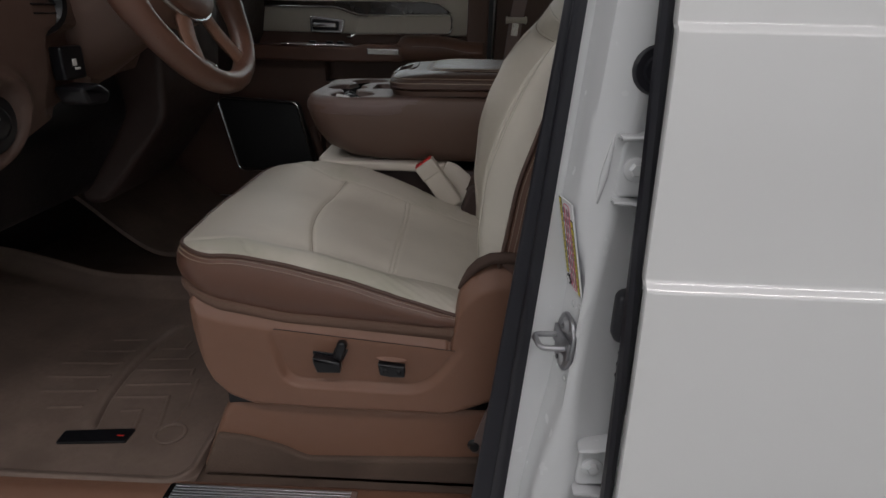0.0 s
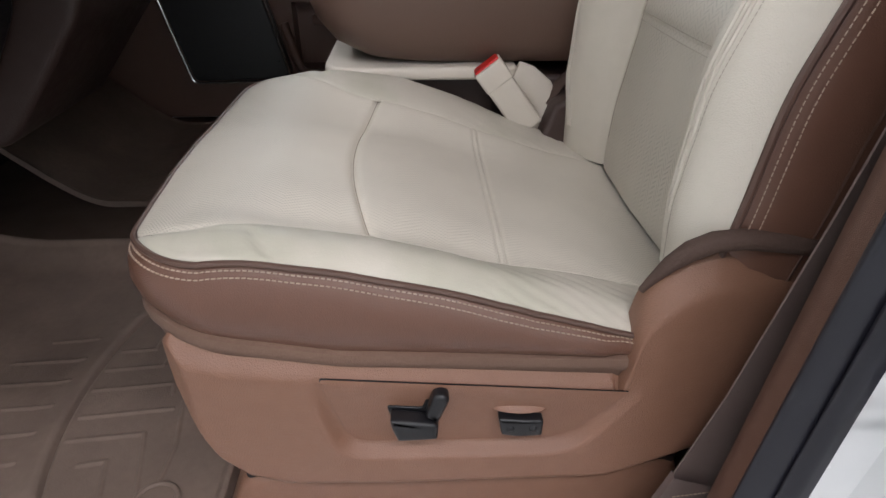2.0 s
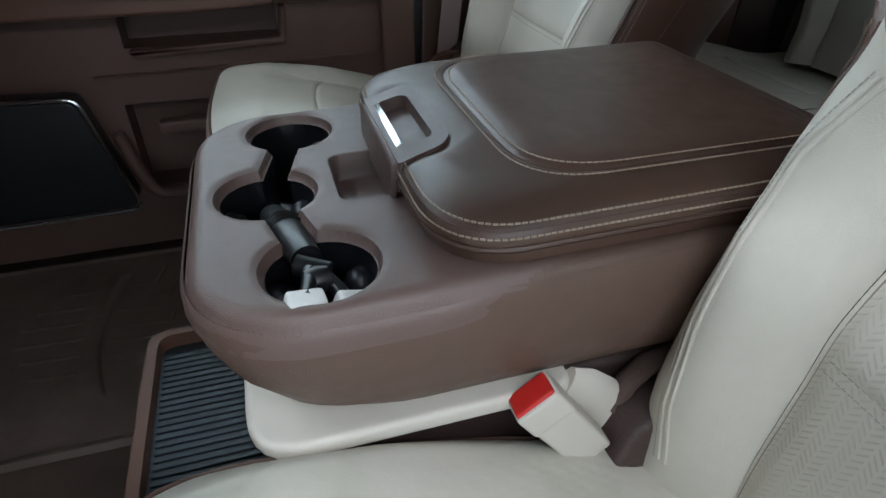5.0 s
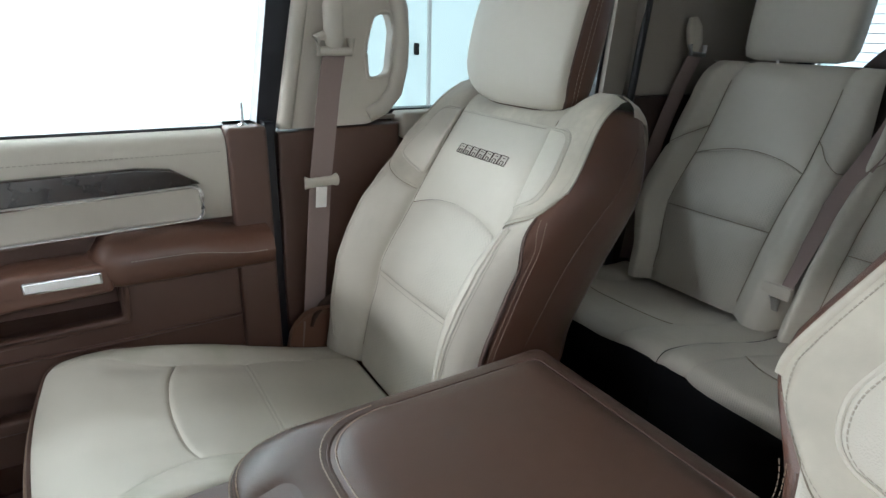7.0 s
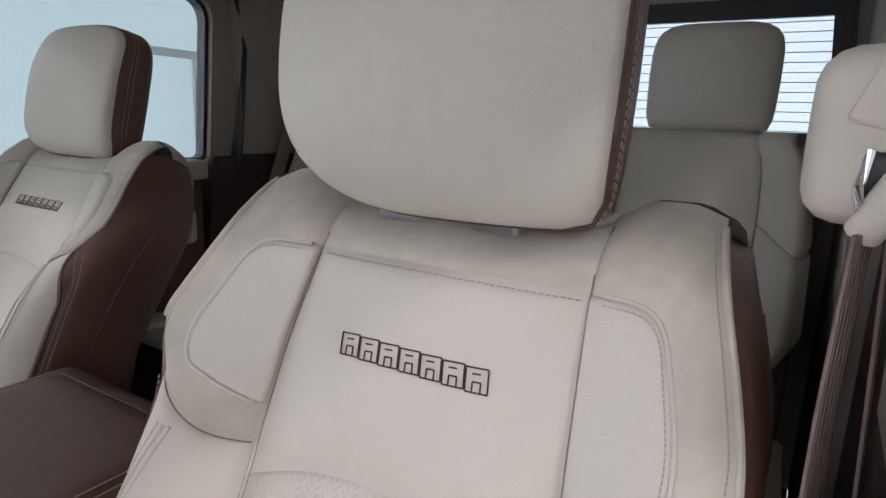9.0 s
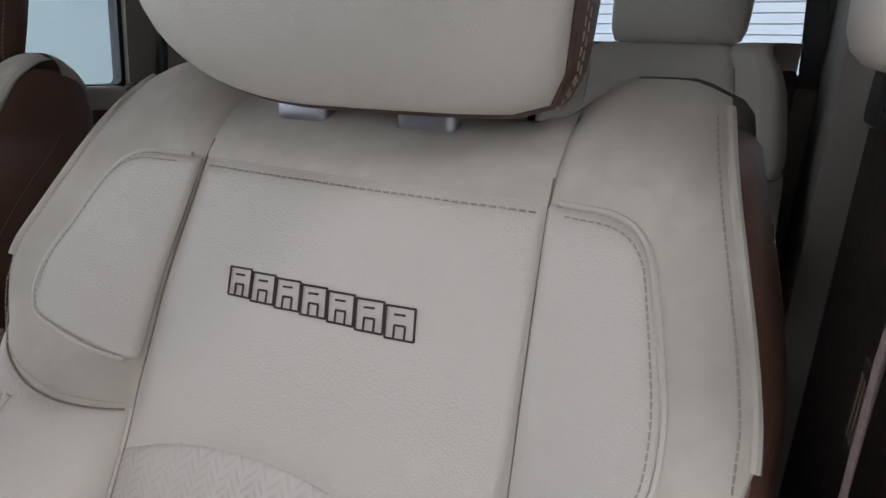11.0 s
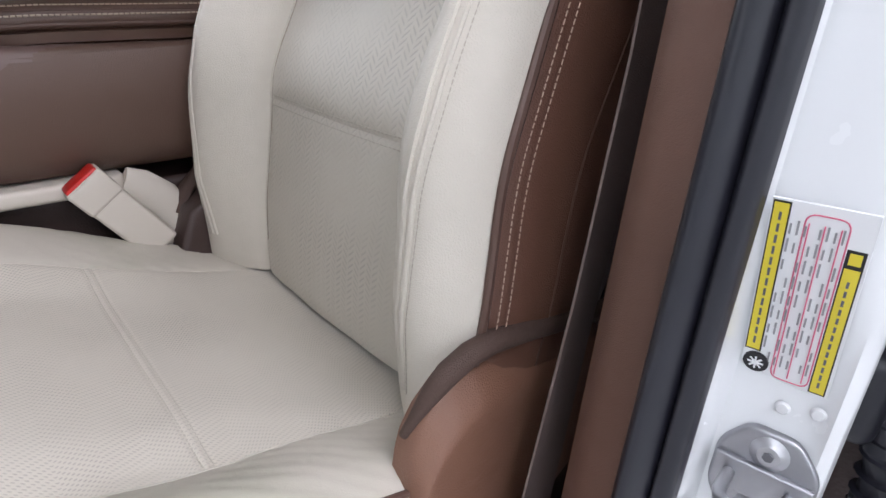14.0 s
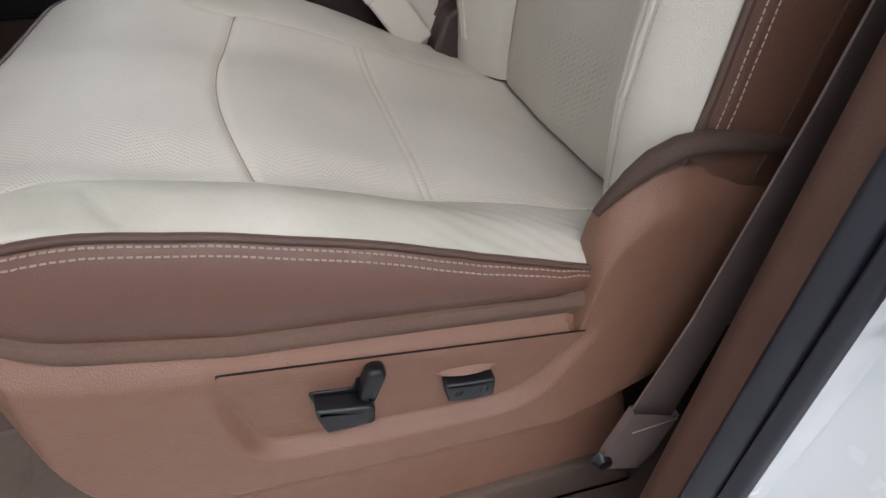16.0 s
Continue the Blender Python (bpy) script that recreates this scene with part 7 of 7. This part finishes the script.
def floor_mat(y0, y1, x0, x1, cx, cy, side, fine):
    """Moulded mat: raised rim, one ridge and groove in an arc, and thin angular ribs."""
    ob = thing("floor_mat", "tan moulded rubber floor mat with raised ribs and black badge plate" if side > 0 else "tan moulded rubber floor mat with raised ribs", "floor mat", ((x0 + x1) / 2, (y0 + y1) / 2, 0.0), "floor mats")

    def height(x, y):
        e = rect_distance(x, y, (x0 + x1) / 2, (y0 + y1) / 2, (x1 - x0) / 2, (y1 - y0) / 2, 0.05)
        z = 0.012 + 0.005 * smooth01((e + 0.020) / 0.010) - 0.012 * smooth01((e + 0.006) / 0.006)
        z += (0.07 if side > 0 else 0.22) * smooth01((-0.42 - x) / 0.36)
        if side > 0:
            z += 0.035 * smooth01((y + 0.11) / 0.075)
        z += 0.0012 * noise.noise((x * 9, y * 9, 3.0)) + 0.0005 * noise.noise((x * 30, y * 30, 5.0))
        u, v = x - cx, (y - cy) * side
        depth = 0.59 - math.hypot(u, v)
        if abs(v) < 0.24 and abs(depth) < 0.2:
            ends = smooth01((0.20 - abs(v + 0.0)) / 0.03)
            z += 0.0055 * math.exp(-((depth + 0.013) / (0.010 if depth > -0.013 else 0.022)) ** 2) * ends
            z -= 0.0060 * math.exp(-(depth / 0.0026) ** 2) * ends
            near = 1.0
            for line in MAT_RIBS:
                for p, q in zip(line, line[1:]):
                    near = min(near, seg_distance((u, v), p, q))
            z += 0.0019 * smooth01((0.0040 - near) / 0.0026)
        return z
    xs = np.concatenate((np.linspace(x0, -0.33, 70, endpoint=False), np.linspace(-0.33, x1, int(300 * fine))))
    ys = np.linspace(y0, y1, int(340 * fine))
    part("mat_body", grid([[(x, y, height(x, y)) for y in ys] for x in xs]), "mat", ob, "tan ribbed rubber")
    return ob


driver_mat = floor_mat(-0.748, -0.035, -0.80, 0.060, 0.387, -0.43, 1, 1.0)
part("post_ring", tube([(-0.029 + 0.026 * math.cos(t), -0.627 + 0.026 * math.sin(t), 0.0145) for t in np.linspace(0, 2 * math.pi, 29)], 0.0035, 10, 0.7), "mat", driver_mat)
badge = part("badge_plate", prism(rounded([(-0.216, -0.666), (-0.097, -0.656), (-0.096, -0.620), (-0.219, -0.634)], 0.003), "z", 0.010, 0.0165, 0.001), "black", driver_mat, "black badge plate")
part("badge_mark", boxed((-0.118, -0.643, 0.0165), (-0.106, -0.640, 0.0170)), "red", badge)
floor_mat(0.19, 0.77, -0.80, 0.16, 0.427, 0.50, -1, 0.6)

# tray ahead of the console


def front_tray():
    ob = thing("floor_tray", "brown framed tray with ribbed dark rubber insert ahead of console", "tray", (0.1, -0.03, 0.0))
    out = rounded([(0.020, -0.15), (0.20, -0.15), (0.20, 0.14), (0.020, 0.14)], 0.03, 5)
    hole = rounded([(0.034, -0.135), (0.19, -0.135), (0.19, 0.128), (0.034, 0.128)], 0.022, 5)
    part("frame", plate_with_hole(out, hole, "z", 0.22, 0.272), "brown_plastic", ob)
    part("pedestal", boxed((0.03, -0.14, 0.0), (0.20, 0.13, 0.22), 0.01), "brown_dark", ob)
    part("rubber_insert", boxed((0.032, -0.137, 0.22), (0.192, 0.13, 0.250)), "tray", ob, "ribbed blue-grey rubber insert")
    for k in range(24):
        y = -0.128 + k * 0.0104
        part("rib", boxed((0.038, y, 0.249), (0.188, y + 0.0045, 0.2525), 0.001, 1), "tray", ob)


front_tray()

# ---------------------------------------------------------------- buckles, belt and the cable in the cup holder


def buckle():
    ob = thing("belt_buckle", "beige seat belt buckle with red button beside the console", "buckle", (0.46, -0.235, 0.30), "belt buckles")
    axis = Vector((-0.60, 0.02, 0.80)).normalized()
    out = Vector((0, 1, 0))
    n = axis.cross(out).normalized()
    c = Vector((0.402, -0.240, 0.436))

    def piece(name, a0, a1, w, t, mat, label="", bev=0.005):
        bm = boxed((-w / 2, -t / 2, a0), (w / 2, t / 2, a1), bev, 3)
        m = Matrix(((n.x, out.x, axis.x, c.x), (n.y, out.y, axis.y, c.y), (n.z, out.z, axis.z, c.z), (0, 0, 0, 1)))
        bmesh.ops.transform(bm, matrix=m, verts=bm.verts)
        bmesh.ops.recalc_face_normals(bm, faces=bm.faces)
        return part(name, bm, mat, ob, label)
    piece("body", -0.115, -0.004, 0.042, 0.028, "beige", "beige plastic body")
    piece("head", -0.034, 0.0, 0.0445, 0.031, "beige", "", 0.004)
    piece("button", -0.006, 0.0032, 0.040, 0.024, "red", "red release button", 0.003)
    sleeve = thing("belt_sleeve", "folded cream belt end cover beside the buckle", "belt cover", (0.5, -0.225, 0.30))
    part("fold", tube([(0.445, -0.222, 0.418), (0.462, -0.222, 0.410), (0.484, -0.222, 0.392), (0.500, -0.225, 0.365), (0.505, -0.225, 0.33)], lambda u: 0.024 - 0.008 * abs(u - 0.4), 12, 0.42, up=(0, 1, 0)), "beige", sleeve)
    part("strap", ribbon([(0.445, -0.236, 0.40), (0.452, -0.238, 0.37), (0.46, -0.238, 0.33)], 0.008, 0.004, (1, 0, 0.3)), "black", sleeve)
    part("stem", boxed((0.47, -0.235, 0.27), (0.52, -0.205, 0.35), 0.008), "beige", sleeve)


buckle()


def driver_belt():
    ob = thing("seat_belt", "brown seat belt along the driver pillar with beige tongue", "seat belt", (0.55, -0.74, 0.10), "seat belts")
    cover = part("adjuster_cover", boxed((0.684, -0.79, 0.922), (0.765, -0.708, 1.014), 0.026, 5), "beige", ob, "beige height adjuster cover")
    part("adjuster_button", prism(rounded([(-0.762, 0.968), (-0.768, 1.004), (-0.736, 1.008), (-0.722, 0.975)], 0.006, 4), "x", 0.6805, 0.690, 0.0025, 2), "beige", cover, "beige push button")
    part("guide_slot", boxed((0.6825, -0.768, 0.932), (0.700, -0.735, 0.962), 0.004), "black", cover)
    part("slot_edge", tube([(0.683, -0.736, 0.928), (0.682, -0.733, 0.945), (0.684, -0.736, 0.962)], 0.0025, 8), "chrome", cover)
    part("guide_ring", tube([(0.692, -0.752, 0.958), (0.685, -0.749, 0.950), (0.681, -0.745, 0.938), (0.681, -0.741, 0.927), (0.684, -0.738, 0.921)], lambda u: 0.006 + 0.003 * smooth01(u * 1.5), 12), "beige", ob, "beige plastic guide ring")
    path = [(0.684, -0.739, 0.922), (0.682, -0.737, 0.83), (0.676, -0.736, 0.745), (0.664, -0.734, 0.68), (0.645, -0.736, 0.60), (0.612, -0.741, 0.45), (0.578, -0.745, 0.28), (0.548, -0.742, 0.135)]
    turn = [(0.97, -0.25, 0.05)] * 2 + [(0.98, -0.21, 0.05), (0.99, -0.16, 0.05)] + [(0.98, 0.12, 0.08), (0.97, 0.22, 0.12), (0.98, 0.10, 0.15), (0.97, -0.10, 0.15)]
    part("webbing", ribbon(path, 0.046, 0.0018, turn), "webbing_dark", ob, "brown woven webbing")
    for k in range(-2, 3):
        part("webbing_rib", ribbon([Vector(p) + Vector(t).normalized() * k * 0.0088 for p, t in zip(path[:4], turn)], 0.0050, 0.0026, turn[:4]), "webbing_dark", ob)
    part("return_webbing", ribbon([(0.712, -0.752, 0.93), (0.716, -0.765, 0.70), (0.72, -0.77, 0.40), (0.72, -0.77, 0.05)], 0.046, 0.0018, (0.99, -0.14, 0)), "webbing_dark", ob)
    part("tongue_grip", tube([(0.636, -0.727, 0.672), (0.643, -0.726, 0.688), (0.660, -0.731, 0.699), (0.684, -0.738, 0.706), (0.694, -0.741, 0.705)], lambda u: 0.0078 - 0.003 * abs(2 * u - 1) ** 3, 12, 0.85), "beige", ob, "beige plastic tongue grip")
    part("tongue_fold", ribbon([(0.664, -0.731, 0.695), (0.660, -0.732, 0.668), (0.656, -0.733, 0.652)], 0.040, 0.006, (0.99, -0.14, 0.05)), "webbing_dark", ob)
    part("tongue_plate", ribbon([(0.642, -0.727, 0.678), (0.637, -0.727, 0.650)], 0.018, 0.002, (0.9, -0.2, 0)), "steel", ob)
    tag = part("belt_tag", boxed((0.712, -0.7450, 0.755), (0.738, -0.7435, 0.800), 0.0005), "brown_dark", ob, "small dark tag with pale printing")
    for k in range(3):
        part("tag_print", boxed((0.716 + k * 0.007, -0.7432, 0.762), (0.7195 + k * 0.007, -0.7428, 0.794)), "thread", tag)
    part("anchor_loop", ribbon([(0.556, -0.745, 0.175), (0.543, -0.744, 0.125), (0.536, -0.742, 0.098)], [0.047, 0.050, 0.044], 0.009, (0.97, -0.1, 0.2)), "webbing_dark", ob, "stitched anchor loop")
    part("anchor_stitching", stitches([Vector((0.535, -0.7505, 0.16)), Vector((0.575, -0.7515, 0.167))], 0.004, 0.003, 0.0008, (0, -0.001, 0)), "thread", ob)
    part("anchor_bolt", lathe([(0.0, 0.008), (0.007, 0.008), (0.008, 0.003), (0.011, 0.0)], (0.518, -0.742, 0.115), (0, -1, 0), 12), "black", ob)


driver_belt()


def cable():
    ob = thing("charging_cable", "black car adaptor with white plugs lying across the cup holders", "charger", (0.235, -0.16, 0.50))
    part("plug", boxed((0.214, -0.224, 0.551), (0.242, -0.207, 0.568), 0.004, 3, (14, 12, 12)), "white_plastic", ob, "white plastic plug")
    part("plug_end", boxed((0.248, -0.222, 0.540), (0.274, -0.204, 0.558), 0.004, 3, (10, 24, 20)), "white_plastic", ob, "pale plug end")
    body = part("adaptor", tube([(0.213, -0.040, 0.532), (0.217, -0.070, 0.540), (0.224, -0.105, 0.549), (0.231, -0.140, 0.556), (0.235, -0.158, 0.558)], lambda u: 0.0125 + 0.004 * math.sin(math.pi * min(1.0, u * 1.2)), 18, 0.9), "black", ob, "black tapered adaptor body")
    for k in range(3):
        part("band", lathe([(0.0150, -0.0018), (0.0172, 0.0), (0.0150, 0.0018)], (0.221 + 0.0016 * k, -0.088 - 0.007 * k, 0.546 + 0.0012 * k), (0.2, -0.95, 0.2), 20), "black", body)
    part("joint", tube([(0.226, -0.166, 0.560), (0.250, -0.178, 0.556)], 0.0085, 12), "black", ob)
    part("joint_knuckle", lathe([(0.0, -0.010), (0.009, -0.009), (0.011, 0.0), (0.009, 0.009), (0.0, 0.010)], (0.240, -0.186, 0.557), (1, 0.2, 0), 16), "black", ob)
    part("stem", tube([(0.236, -0.172, 0.559), (0.233, -0.195, 0.561), (0.229, -0.214, 0.563)], 0.006, 10), "black", ob)
    part("stem", tube([(0.246, -0.180, 0.555), (0.254, -0.196, 0.552), (0.258, -0.208, 0.550)], 0.006, 10), "black", ob)


cable()
